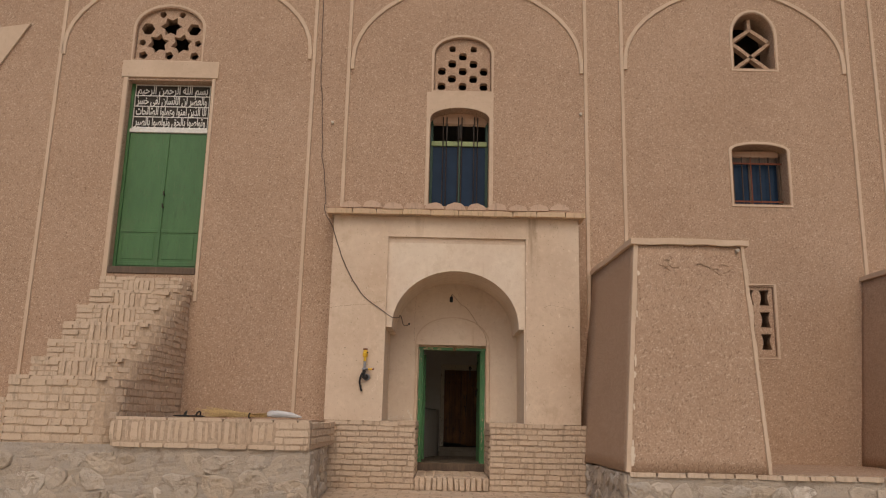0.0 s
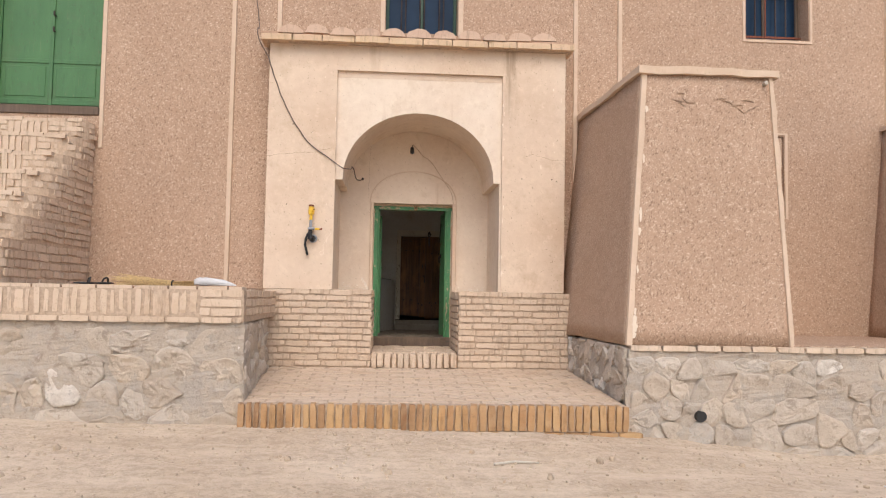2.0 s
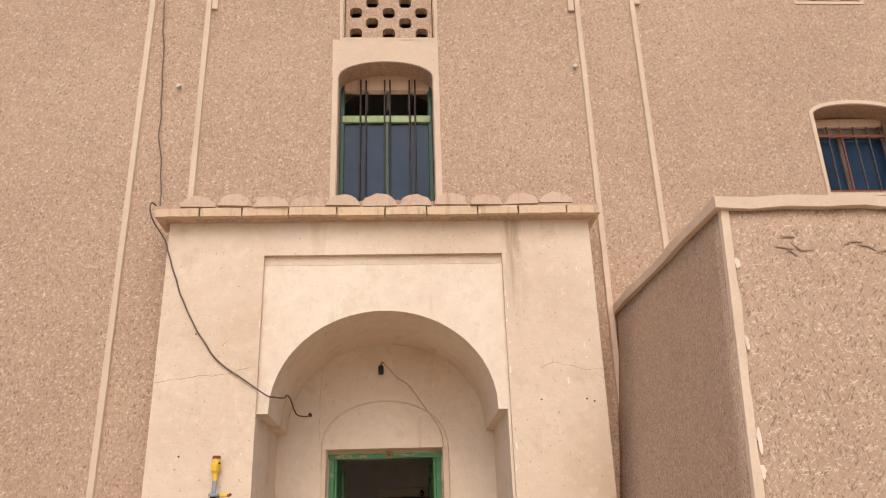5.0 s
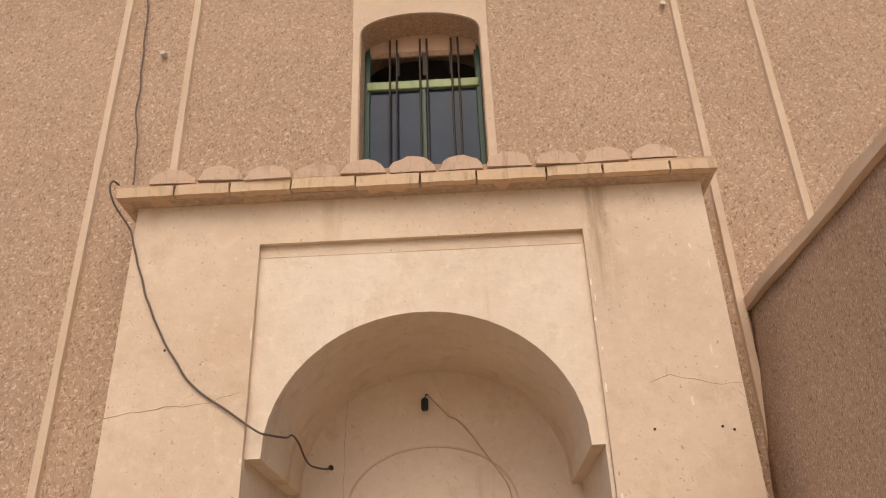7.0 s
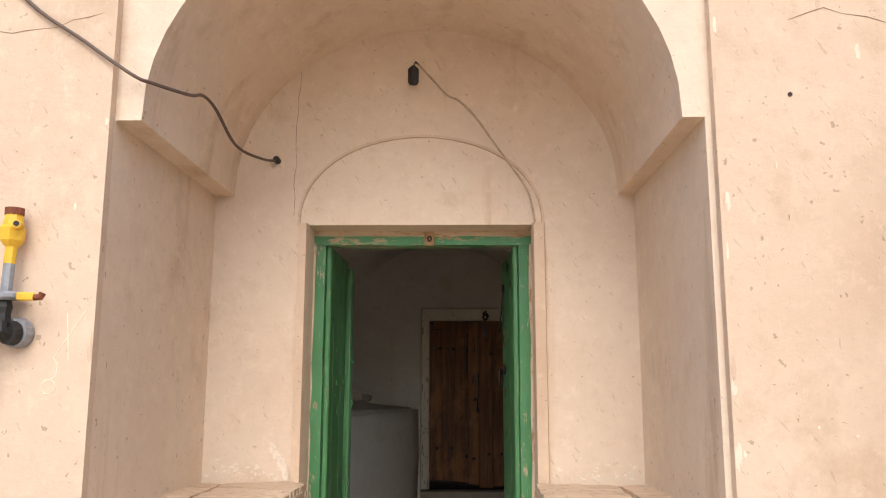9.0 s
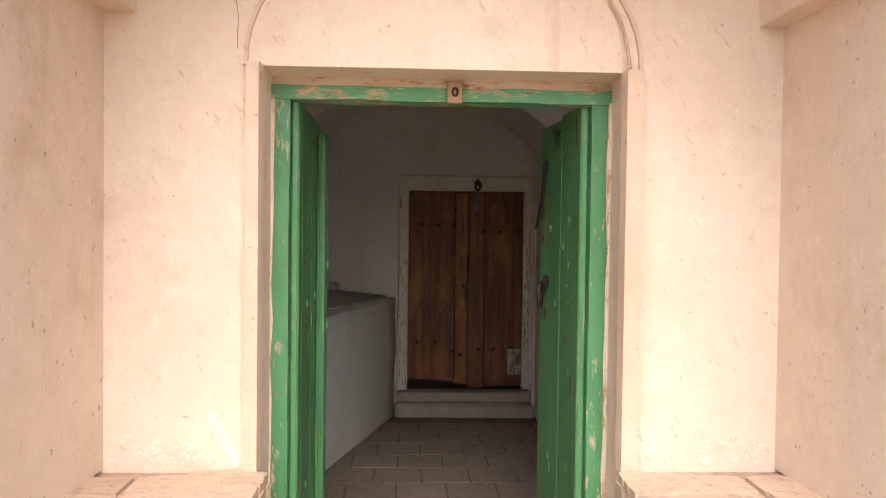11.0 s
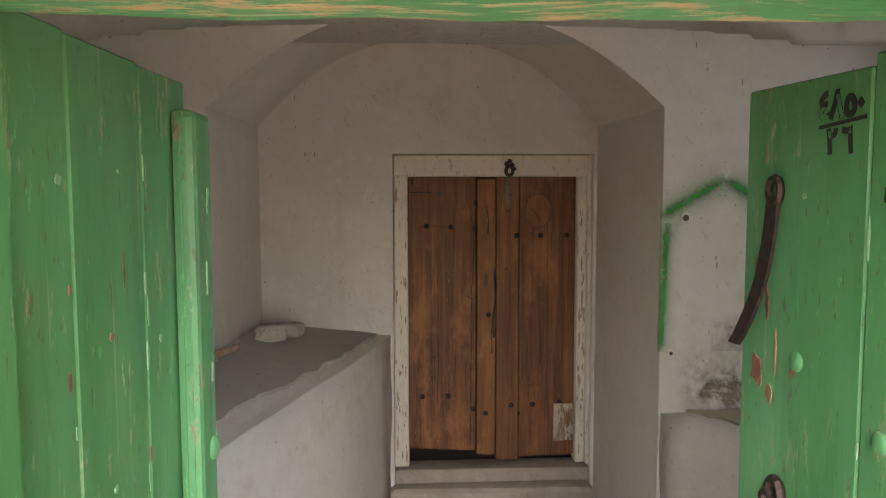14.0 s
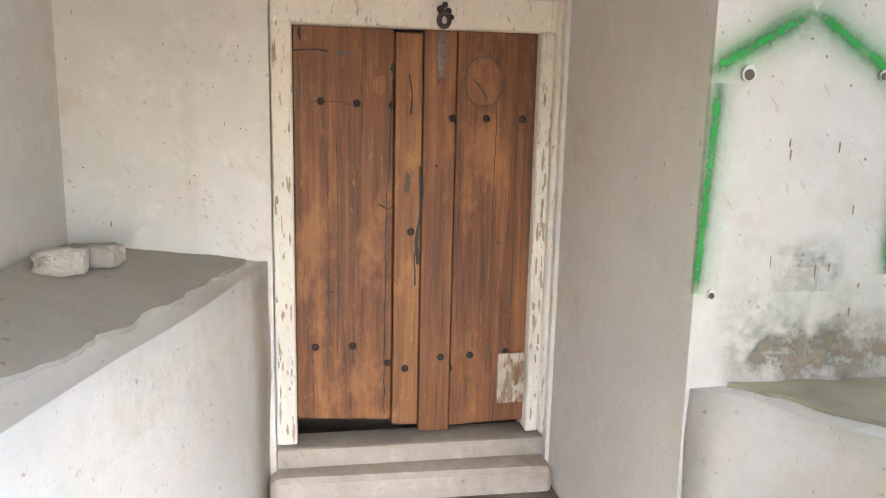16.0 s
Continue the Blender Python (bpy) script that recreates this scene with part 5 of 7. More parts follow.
# ---------- wooden door at the end ----------
def end_door():
    d = tagged(new("door_3"), "closed old brown plank door in a chipped cream frame", "door", kind="structure")
    fr = bmesh.new()
    for a in ((-0.172, -0.10, 16.455, 16.58, 0.78, 2.385), (0.812, 0.833, 16.44, 16.58, 0.78, 2.385), (0.765, 0.815, 16.47, 16.58, 0.78, 2.385)):
        add_box(fr, *a, bev=0.006)
    part("door_frame", rough_up(fr, 0.003, 8), M_CREAM, d)
    hd = box_bm(-0.172, 0.833, 16.452, 16.57, 2.272, 2.384, bev=0.006)
    part("door_head", rough_up(hd, 0.004, 8), M_CREAM, d)
    xs = [-0.10, 0.252, 0.352, 0.472, 0.81]
    bots = [(0.855, 0.838), (0.822, 0.815), (0.79, 0.787), (0.80, 0.815)]
    tops = (2.28, 2.26, 2.28, 2.28)
    for k in range(4):
        bm = box_bm(xs[k] + 0.002, xs[k + 1] - 0.002, 16.52 - (0.012 if k in (1, 2) else 0), 16.56, 0.8, tops[k], bev=0.003)
        bmesh.ops.subdivide_edges(bm, edges=[e for e in bm.edges if abs(e.verts[0].co.x - e.verts[1].co.x) > 0.05], cuts=5)
        for v in bm.verts:
            if v.co.z < 0.85:
                u = (v.co.x - xs[k]) / (xs[k + 1] - xs[k])
                v.co.z = bots[k][0] * (1 - u) + bots[k][1] * u + 0.006 * noise.noise(v.co * 25)
        part("plank", bm, M_WOOD2 if k == 1 else M_WOOD, d)
    for sx, sz in ((-0.005, 2.02), (0.12, 2.015), (0.245, 2.01), (0.46, 1.97), (0.585, 1.97), (0.72, 1.97), (-0.03, 1.13), (0.105, 1.13), (0.30, 1.04), (0.235, 1.06), (0.435, 1.08), (0.55, 1.08), (0.69, 1.09), (0.315, 1.56), (0.47, 1.03)):
        s = part("stud", stud(0.014), M_IRON, d, smooth=True)
        s.location = (sx, 16.508 if 0.25 < sx < 0.47 else 16.52, sz)
    part("chain_eye", tube([(0.41 + 0.018 * math.cos(a), 16.44, 2.30 + 0.022 * math.sin(a)) for a in [2 * math.pi * k / 12 for k in range(13)]], 0.009), M_IRON, d)
    part("hasp", sheet([[(0.402, 2.285), (0.418, 2.285), (0.424, 2.22), (0.428, 2.17), (0.420, 2.13), (0.418, 2.075), (0.406, 2.075), (0.402, 2.13), (0.394, 2.17), (0.398, 2.22)]], 16.488, 16.497), mat_plain("worn_steel", (0.16, 0.13, 0.11), 0.45, 0.7, 0.5, 40), d, "worn tapered steel hasp over the door joint")
    part("hasp_bolt", tube([(0.412, 16.49, 2.092), (0.412, 16.478, 2.090)], 0.014, 8), M_RUST, d)
    for kx, kz, kr in ((0.398, 2.335, 0.014), (0.424, 2.33, 0.012), (0.412, 2.35, 0.011), (0.435, 2.31, 0.010)):
        q = part("hinge_knuckle", stud(kr), M_IRON, d, smooth=True)
        q.location = (kx, 16.443, kz)
    part("patch", rough_up(box_bm(0.655, 0.795, 16.509, 16.519, 0.885, 1.085, bev=0.002), 0.010, 14), mat_paint("flaked_patch_paint", (0.44, 0.36, 0.26), (0.52, 0.44, 0.33), (0.20, 0.11, 0.05), (0.33, 0.25, 0.17), 0.5, 0.85), d, "flaked pale patch at the foot of the door")
    ring = [(0.57 + 0.068 * (1 + 0.22 * noise.noise(Vector((math.cos(a) * 2, math.sin(a) * 2, 3)))) * math.cos(a), 2.10 + 0.085 * (1 + 0.22 * noise.noise(Vector((math.cos(a) * 2, math.sin(a) * 2, 8)))) * math.sin(a)) for a in [2 * math.pi * k / 16 for k in range(16)]]
    part("knot", sheet([ring], 16.511, 16.522), M_WOOD, d, "carved knot in the plank")
    part("knot_rim", tube([(x, 16.513, z) for x, z in ring + ring[:1]], 0.003, 5), M_DARKWOOD, d)
    part("knot_rim", tube([(0.53, 16.511, 2.11), (0.56, 16.510, 2.08), (0.585, 16.511, 2.04)], 0.003, 5), M_DARKWOOD, d)
    # cracks, sockets and worn spots in the planks
    g = random.Random(19)
    for pts, y, w in (([(-0.095, 2.19), (-0.02, 2.195), (0.02, 2.19)], 16.5195, 0.003), ([(-0.04, 2.02), (0.06, 2.02), (0.10, 2.01)], 16.5195, 0.002), ([(0.245, 2.10), (0.243, 2.02), (0.225, 1.6), (0.222, 1.2), (0.225, 0.86)], 16.5195, 0.0028),
                      ([(0.345, 1.80), (0.352, 1.70), (0.345, 1.60), (0.335, 1.52), (0.34, 1.44)], 16.508, 0.007), ([(0.338, 1.56), (0.33, 1.46), (0.335, 1.36)], 16.508, 0.005), ([(0.30, 2.12), (0.315, 2.05), (0.31, 1.98)], 16.508, 0.004),
                      ([(0.20, 1.66), (0.23, 1.64), (0.26, 1.66)], 16.5185, 0.003), ([(0.62, 2.2), (0.622, 1.9), (0.618, 1.5), (0.625, 1.1)], 16.5195, 0.0016), ([(0.05, 1.9), (0.055, 1.5), (0.05, 1.1)], 16.5195, 0.0014), ([(0.70, 1.95), (0.705, 1.4), (0.70, 1.12)], 16.5195, 0.0015)):
        p3 = [(x + g.uniform(-0.003, 0.003), y, z) for x, z in split_line(pts, 0.04)]
        part("crack", tube(p3, [w * g.uniform(0.4, 1.25) for _ in p3], 5), M_BLACK, d)
    for x, z, w, h, y, mt in ((0.245, 2.14, 0.012, 0.022, 16.5185, M_BLACK), (-0.075, 2.25, 0.008, 0.035, 16.5185, M_BLACK), (0.07, 2.185, 0.04, 0.012, 16.5185, M_DARKWOOD), (-0.078, 2.03, 0.013, 0.05, 16.5185, M_DARKWOOD), (0.405, 1.80, 0.007, 0.007, 16.507, M_BLACK), (0.20, 2.08, 0.035, 0.045, 16.5186, M_WOOD2), (0.30, 1.74, 0.016, 0.05, 16.5065, M_DARKWOOD)):
        chip(d, x, y, z, w, h, mt, x * 40 + z, "worn_spot")
    earthy = mat_plain("bare_clay_under_paint", (0.36, 0.28, 0.19), 0.95, 0, 0.25, 40)
    for x0, x1, n in ((-0.165, -0.11, 30), (0.775, 0.805, 26)):
        for k in range(n):
            z = g.uniform(0.82, 1.75) if k < n - 4 else g.uniform(1.75, 2.3)
            chip(d, g.uniform(x0, x1), 16.4535 if x0 < 0 else 16.4685, z, g.uniform(0.002, 0.007), g.uniform(0.008, 0.05), earthy, k * 2.1 + x1)
    part("threshold", rough_up(box_bm(-0.172, 0.833, 16.44, 16.6, 0.68, 0.765, bev=0.015, seg=2), 0.008, 6), M_STEP, d, "worn clay-covered threshold")
    st = box_bm(-0.20, 0.845, 16.33, 16.46, 0.58, 0.70, bev=0.045, seg=3)
    part("step", rough_up(st, 0.012, 6), M_STEP, d, "rounded plastered step below the door")


end_door()

# ---------- services on the porch ----------
def gas_riser():
    g = thing("gas_pipe", "yellow and grey gas pipe stub with a black valve and hose", "gas pipe", at=(-1.25, 11.70, 1.65))
    o = Vector(g.location)

    def put(name, bm, mat, label=""):
        for v in bm.verts:
            v.co -= o
        part(name, bm, mat, g, label, smooth=False)
    put("cap", tube([(-1.25, 11.70, 2.272), (-1.25, 11.70, 2.25)], 0.03, 10), M_RUST, "rusty threaded cap")
    put("collar", tube([(-1.25, 11.70, 2.252), (-1.25, 11.70, 2.215)], [0.026, 0.033], 8), M_YELLOW)
    put("union", tube([(-1.25, 11.70, 2.218), (-1.25, 11.70, 2.205), (-1.25, 11.70, 2.165), (-1.25, 11.70, 2.145)], [0.032, 0.040, 0.037, 0.022], 6), M_YELLOW, "yellow hexagonal union")
    put("spout", tube([(-1.235, 11.71, 2.213), (-1.215, 11.655, 2.213)], [0.016, 0.014], 8), M_YELLOW)
    # black disc on the spout's end, for the shade inside it
    put("spout_mouth", tube([(-1.2155, 11.656, 2.213), (-1.2145, 11.653, 2.213)], 0.009, 8), M_BLACK)
    put("upper_pipe", tube([(-1.25, 11.70, 2.15), (-1.252, 11.70, 2.09)], 0.0185, 8), M_YELLOW)
    put("pipe", tube([(-1.252, 11.70, 2.092), (-1.255, 11.70, 1.97)], 0.018, 8), M_GREY)
    put("lever_mount", rough_up(box_bm(-1.285, -1.20, 11.66, 11.735, 1.972, 1.998, bev=0.008), 0.003, 20), M_GREY)
    put("lever", rough_up(box_bm(-1.202, -1.143, 11.662, 11.676, 1.968, 1.994, bev=0.004), 0.004, 20), M_YELLOW, "chipped yellow lever")
    put("lever_tip", tube([(-1.144, 11.668, 1.978), (-1.125, 11.668, 1.978), (-1.118, 11.668, 1.992)], 0.011, 7), M_RUST)
    put("valve", tube([(-1.255, 11.70, 1.975), (-1.256, 11.70, 1.95), (-1.257, 11.70, 1.93), (-1.258, 11.70, 1.86)], [0.020, 0.026, 0.023, 0.026], 8), M_BLACK)
    put("elbow", tube([(-1.255, 11.68, 1.90), (-1.25, 11.675, 1.872), (-1.235, 11.70, 1.868), (-1.225, 11.73, 1.868)], 0.027, 8), M_BLACK)
    put("wall_flange", tube([(-1.222, 11.752, 1.872), (-1.226, 11.735, 1.870), (-1.228, 11.715, 1.870)], [0.05, 0.05, 0.046], 14), M_GREY)
    put("wall_flange", tube([(-1.229, 11.716, 1.869), (-1.235, 11.69, 1.868)], [0.040, 0.036], 14), M_BLACK)
    tape = smooth_pts([(-1.262, 11.69, 1.945), (-1.292, 11.69, 1.90), (-1.308, 11.695, 1.84), (-1.312, 11.70, 1.79), (-1.300, 11.70, 1.745), (-1.290, 11.705, 1.70), (-1.280, 11.71, 1.672)], 5)
    put("hose", tube(tape, [0.013 + 0.005 * abs(math.sin(k * 0.55)) for k in range(len(tape))], 6), M_BLACK, "torn black hose end")


gas_riser()


def cables():
    c = thing("cable", "grey electric cable hanging over the porch face", "cable", at=(-1.9, 11.7, 4.3))
    o = Vector(c.location)
    P1 = [(-2.25, W - 0.03, 9.5), (-2.21, W - 0.03, 8.2), (-2.19, W - 0.03, 7.2), (-2.17, W - 0.03, 6.6), (-2.12, W - 0.03, 6.0), (-2.09, W - 0.03, 5.4), (-2.03, W - 0.04, 4.9), (-1.97, 11.95, 4.50), (-1.93, 11.60, 4.36), (-1.91, 11.62, 4.22), (-1.84, 11.73, 4.10), (-1.79, 11.735, 3.98), (-1.70, 11.735, 3.72), (-1.56, 11.735, 3.40), (-1.33, 11.735, 3.05), (-1.08, 11.735, 2.86), (-0.91, 11.735, 2.74), (-0.865, 11.80, 2.735), (-0.80, 11.98, 2.76), (-0.80, 12.12, 2.81), (-0.78, 12.22, 2.79), (-0.76, 12.45, 2.71), (-0.72, 12.72, 2.73), (-0.69, 12.91, 2.772)]
    run = smooth_pts(P1, 7)
    for k, q in enumerate(run):
        if q.z > 4.6:
            q.x += 0.022 * noise.noise(Vector((0, 0, q.z * 4.1)))
        elif q.y < 11.8 and q.z > 2.9:
            q.x += 0.010 * noise.noise(Vector((0, 3, q.z * 9)))
    bm = tube(run, 0.0065, 6)
    for v in bm.verts:
        v.co -= o
    part("strand", bm, M_CABLE, c, smooth=True)
    bm = tube([(-0.69, 12.92, 2.772), (-0.69, 12.87, 2.772)], 0.016, 8)
    for v in bm.verts:
        v.co -= o
    part("grommet", bm, M_BLACK, c)
    l = thing("lamp_holder", "black empty bulb holder hanging from a wall wire", "lamp holder", at=(-0.03, 12.82, 3.13))
    o = Vector(l.location)
    for nm, bm, mt in (("socket", tube([(-0.03, 12.82, 3.125), (-0.03, 12.82, 3.135), (-0.03, 12.82, 3.20), (-0.03, 12.82, 3.215)], [0.02, 0.026, 0.026, 0.012], 10), M_BLACK),
                       ("flex", tube([(-0.03, 12.82, 3.215), (-0.022, 12.85, 3.25), (-0.012, 12.905, 3.26)], 0.004), M_BLACK),
                       ("wall_wire", tube(smooth_pts([(-0.012, 12.905, 3.26), (0.06, 12.902, 3.18), (0.13, 12.902, 3.10), (0.19, 12.902, 3.07), (0.27, 12.90, 2.985), (0.36, 12.895, 2.85), (0.45, 12.89, 2.72), (0.52, 12.89, 2.60), (0.545, 12.87, 2.46)], 4), 0.005), mat_plain("plastered_wire", (0.50, 0.37, 0.26), 0.8))):
        for v in bm.verts:
            v.co -= o
        part(nm, bm, mt, l)


cables()
for sx, sz, nm in ((-1.95, 5.80, "peg"), (1.93, 6.03, "peg"), (3.42, 3.40, "peg")):
    yy = W if sz > 4 else 9.84
    tagged(part("wall_peg", tube([(sx, yy + 0.02, sz), (sx, yy - 0.05, sz + 0.005)], 0.022, 7), M_PALE), "small pale wooden peg in the wall", "peg", "wall pegs")

# ---------- things on the benches and the terrace ----------
def twig(bm, p0, d, length, curl, r, seed, seg=4):
    g = random.Random(seed)
    pts, p, v = [], Vector(p0), Vector(d).normalized()
    ax = Vector((g.uniform(-1, 1), g.uniform(-1, 1), g.uniform(-1, 1))).normalized()
    n = 7
    for k in range(n + 1):
        pts.append(p.copy())
        p = p + v * (length / n)
        v = (v + ax.cross(v) * curl / n + Vector((g.uniform(-1, 1), g.uniform(-1, 1), g.uniform(-1, 1))) * 0.06).normalized()
    t = tube(pts, [r * (1 - 0.65 * k / n) for k in range(n + 1)], 3)
    me = bpy.data.meshes.new("t")
    t.to_mesh(me)
    t.free()
    bm.from_mesh(me)
    bpy.data.meshes.remove(me)


def thorn_bundle():
    b = thing("brushwood_bundle", "round bundle of tan and red-brown brushwood on the bench", "brushwood", at=(-1.15, 15.16, 1.612))
    g = random.Random(3)
    bm = bmesh.new()
    for k in range(560):
        th, ph = g.uniform(0, 2 * math.pi), g.uniform(-0.75, 0.9)
        r = 0.205 + 0.03 * g.random()
        p = Vector((r * 1.15 * math.cos(th) * math.cos(ph), r * 0.75 * math.sin(th) * math.cos(ph), 0.19 + r * 0.8 * math.sin(ph)))
        tang = Vector((-math.sin(th), math.cos(th), g.uniform(-0.3, 0.4)))
        p.z = max(p.z, 0.02)
        twig(bm, p - tang * 0.1, tang, g.uniform(0.14, 0.26), g.uniform(0.6, 1.6), g.uniform(0.0022, 0.0045), k)
    for v in bm.verts:
        v.co.z = max(v.co.z, 0.008)
        v.co.x = max(v.co.x, -0.55)
        v.co.y = min(v.co.y, 0.22)
    tagged(part("straw_twigs", bm, M_STRAW, b), "tangled tan straw twigs", kind="stuff")
    bm = bmesh.new()
    for k in range(430):
        p = Vector((g.uniform(-0.24, 0.16), g.uniform(-0.14, 0.14), g.uniform(0.20, 0.34)))
        twig(bm, p, (g.uniform(-0.8, 0.7), g.uniform(-0.4, 0.3), 0.8), g.uniform(0.12, 0.27), g.uniform(-2.6, 2.6), g.uniform(0.0014, 0.003), 900 + k)
    for v in bm.verts:
        v.co.x = max(v.co.x, -0.55)
        v.co.y = min(v.co.y, 0.22)
    tagged(part("red_twigs", bm, M_TWIG, b), "loose red-brown twigs on top", kind="stuff")


thorn_bundle()


def hand_broom():
    b = thing("hand_broom", "long-handled reed broom lying on the dusty bench", "broom", at=(-0.91, 14.89, 1.56))
    o = Vector(b.location)
    bm = tube(smooth_pts([(-0.945, 14.75, 1.638), (-0.905, 14.95, 1.634), (-0.84, 15.22, 1.624), (-0.77, 15.53, 1.610)], 5), [0.0145 + 0.0025 * math.sin(k * 1.3) for k in range(16)], 7)
    for v in bm.verts:
        v.co -= o
    part("handle", bm, M_STICK, b, "peeled wooden stick handle")
    g = random.Random(5)
    bm = bmesh.new()
    for k in range(90):
        twig(bm, Vector((-0.945, 14.86, 1.63)) - o + Vector((g.uniform(-0.03, 0.03), g.uniform(-0.02, 0.02), g.uniform(-0.02, 0.02))), (0.60 + g.uniform(-0.35, 0.25), -0.75, -0.36 + g.uniform(-0.08, 0.1)), g.uniform(0.16, 0.24), g.uniform(-0.5, 0.5), 0.003, 300 + k)
    for v in bm.verts:
        q = v.co + o
        v.co.z = max(v.co.z, 1.492 + west_rise(q.x, q.y) - o.z)
    part("reeds", bm, M_BROOM, b, "grey splayed reeds")


hand_broom()


def rock(name, at, size, seed, mat, label, cat="stone"):
    bm = bmesh.new()
    bmesh.ops.create_icosphere(bm, subdivisions=3, radius=1)
    for v in bm.verts:
        n = noise.noise(v.co * 1.3 + Vector((seed, 0, 0)))
        v.co = Vector((math.copysign(abs(v.co.x) ** 0.5, v.co.x), math.copysign(abs(v.co.y) ** 0.5, v.co.y), math.copysign(abs(v.co.z) ** 0.5, v.co.z))) * (0.9 + 0.24 * n + 0.14 * noise.noise(v.co * 3.1 + Vector((0, seed, 0))) + 0.05 * noise.noise(v.co * 8))
        v.co = Vector((v.co.x * size[0], v.co.y * size[1], v.co.z * size[2]))
    zmin = min(v.co.z for v in bm.verts)
    for v in bm.verts:
        v.co.z -= zmin
    ob = part(name, bm, mat)
    ob.location = at
    return tagged(ob, label, cat)


rock("stone", (-0.70, 15.88, 1.560), (0.072, 0.05, 0.038), 1.0, M_PALE, "pale chalky stone block on the bench")
rock("stone", (-0.635, 16.04, 1.546), (0.06, 0.05, 0.035), 5.0, M_SHELF, "smaller grey stone beside the pale block")


def terrace_things():
    s = thing("sandals", "pair of black rubber sandals on the terrace edge", "sandals", at=(-3.30, 10.5, 1.27))
    for k, (dx, dy, a) in enumerate(((-0.08, 0.0, 30), (0.08, 0.03, -20))):
        bm = bmesh.new()
        bmesh.ops.create_uvsphere(bm, u_segments=14, v_segments=6, radius=1)
        for v in bm.verts:
            v.co = Vector((v.co.x * 0.13, v.co.y * 0.045 * (1 + 0.2 * v.co.x), 0.014 + v.co.z * 0.012))
        sole = part("sole", bm, M_BLACK, s, smooth=True)
        sole.matrix_local = pose(dx, dy, 0, 0, 0, a)
        st = part("strap", tube([(0.02, -0.045, 0.02), (0.03, -0.03, 0.06), (0.04, 0, 0.07), (0.03, 0.03, 0.06), (0.02, 0.045, 0.02)], 0.01), M_BLACK, s)
        st.matrix_local = pose(dx, dy, 0, 0, 0, a)
    b = thing("reed_bundle", "tied bundle of dry reeds lying on the terrace", "reed bundle", at=(-2.92, 11.56, 1.265))
    bm = bmesh.new()
    g = random.Random(11)
    for k in range(110):
        yy, zz = g.uniform(-0.08, 0.08), g.uniform(0.01, 0.10)
        twig(bm, (0.12, yy * 0.4, zz * 0.6 + 0.01), (-1, yy * 2 + g.uniform(-0.1, 0.1), (zz - 0.02) * 0.8), g.uniform(0.45, 0.75), g.uniform(-0.15, 0.15), 0.0045, k)
        if k % 2:
            twig(bm, (0.12, yy * 0.4, zz * 0.5 + 0.01), (1, yy, 0.02), g.uniform(0.2, 0.4), 0.1, 0.004, 500 + k)
    for v in bm.verts:
        v.co.z = max(v.co.z, 0.006)
    part("reeds", bm, M_STRAW, b)
    part("tie", tube([(0.12, 0.05 * math.cos(a), 0.035 + 0.035 * math.sin(a)) for a in [2 * math.pi * k / 12 for k in range(13)]], 0.009), M_BLACK, b, "dark binding")
    bm = box_bm(-0.23, 0.23, -0.10, 0.10, 0, 0.085, bev=0.03, seg=2)
    bmesh.ops.subdivide_edges(bm, edges=bm.edges[:], cuts=3)
    for v in bm.verts:
        thin = 1 - 0.75 * max(0.0, v.co.x / 0.23) ** 1.3
        v.co.y *= thin
        v.co.z *= thin * (1 + 0.35 * noise.noise(v.co * 11))
    ob = part("plastic_sack", rough_up(bm, 0.02, 9), mat_plain("white_plastic", (0.62, 0.62, 0.62), 0.45, 0, 0.1), smooth=True)
    ob.location = (-2.31, 11.58, 1.285)
    tagged(ob, "crumpled white plastic sack on the terrace", "sack")


terrace_things()

# sprayed outline on the vestibule wall
def spray_material():
    m, nt, b, co = begin("green_spray", 0.7)
    b.inputs["Base Color"].default_value = (0.02, 0.30, 0.025, 1)
    at = nt.nodes.new("ShaderNodeAttribute")
    at.attribute_name = "spray"
    n = tex_noise(nt, co, 60, 4, 0.7)
    mul = nt.nodes.new("ShaderNodeMath")
    mul.operation = "MULTIPLY"
    nt.links.new(at.outputs["Fac"], mul.inputs[0])
    nt.links.new(ramp(nt, n, [(0.2, (0.55, 0.55, 0.55)), (0.6, (1, 1, 1))]), mul.inputs[1])
    nt.links.new(mul.outputs[0], b.inputs["Alpha"])
    return m


def dirt_material(name, col):
    m, nt, b, co = begin(name, 0.9)
    b.inputs["Base Color"].default_value = (*col, 1)
    at = nt.nodes.new("ShaderNodeAttribute")
    at.attribute_name = "spray"
    mul = nt.nodes.new("ShaderNodeMath")
    mul.operation = "MULTIPLY"
    nt.links.new(at.outputs["Fac"], mul.inputs[0])
    nt.links.new(ramp(nt, tex_noise(nt, co, 16, 7, 0.72), [(0.40, (0, 0, 0)), (0.62, (1, 1, 1))]), mul.inputs[1])
    nt.links.new(mul.outputs[0], b.inputs["Alpha"])
    return m


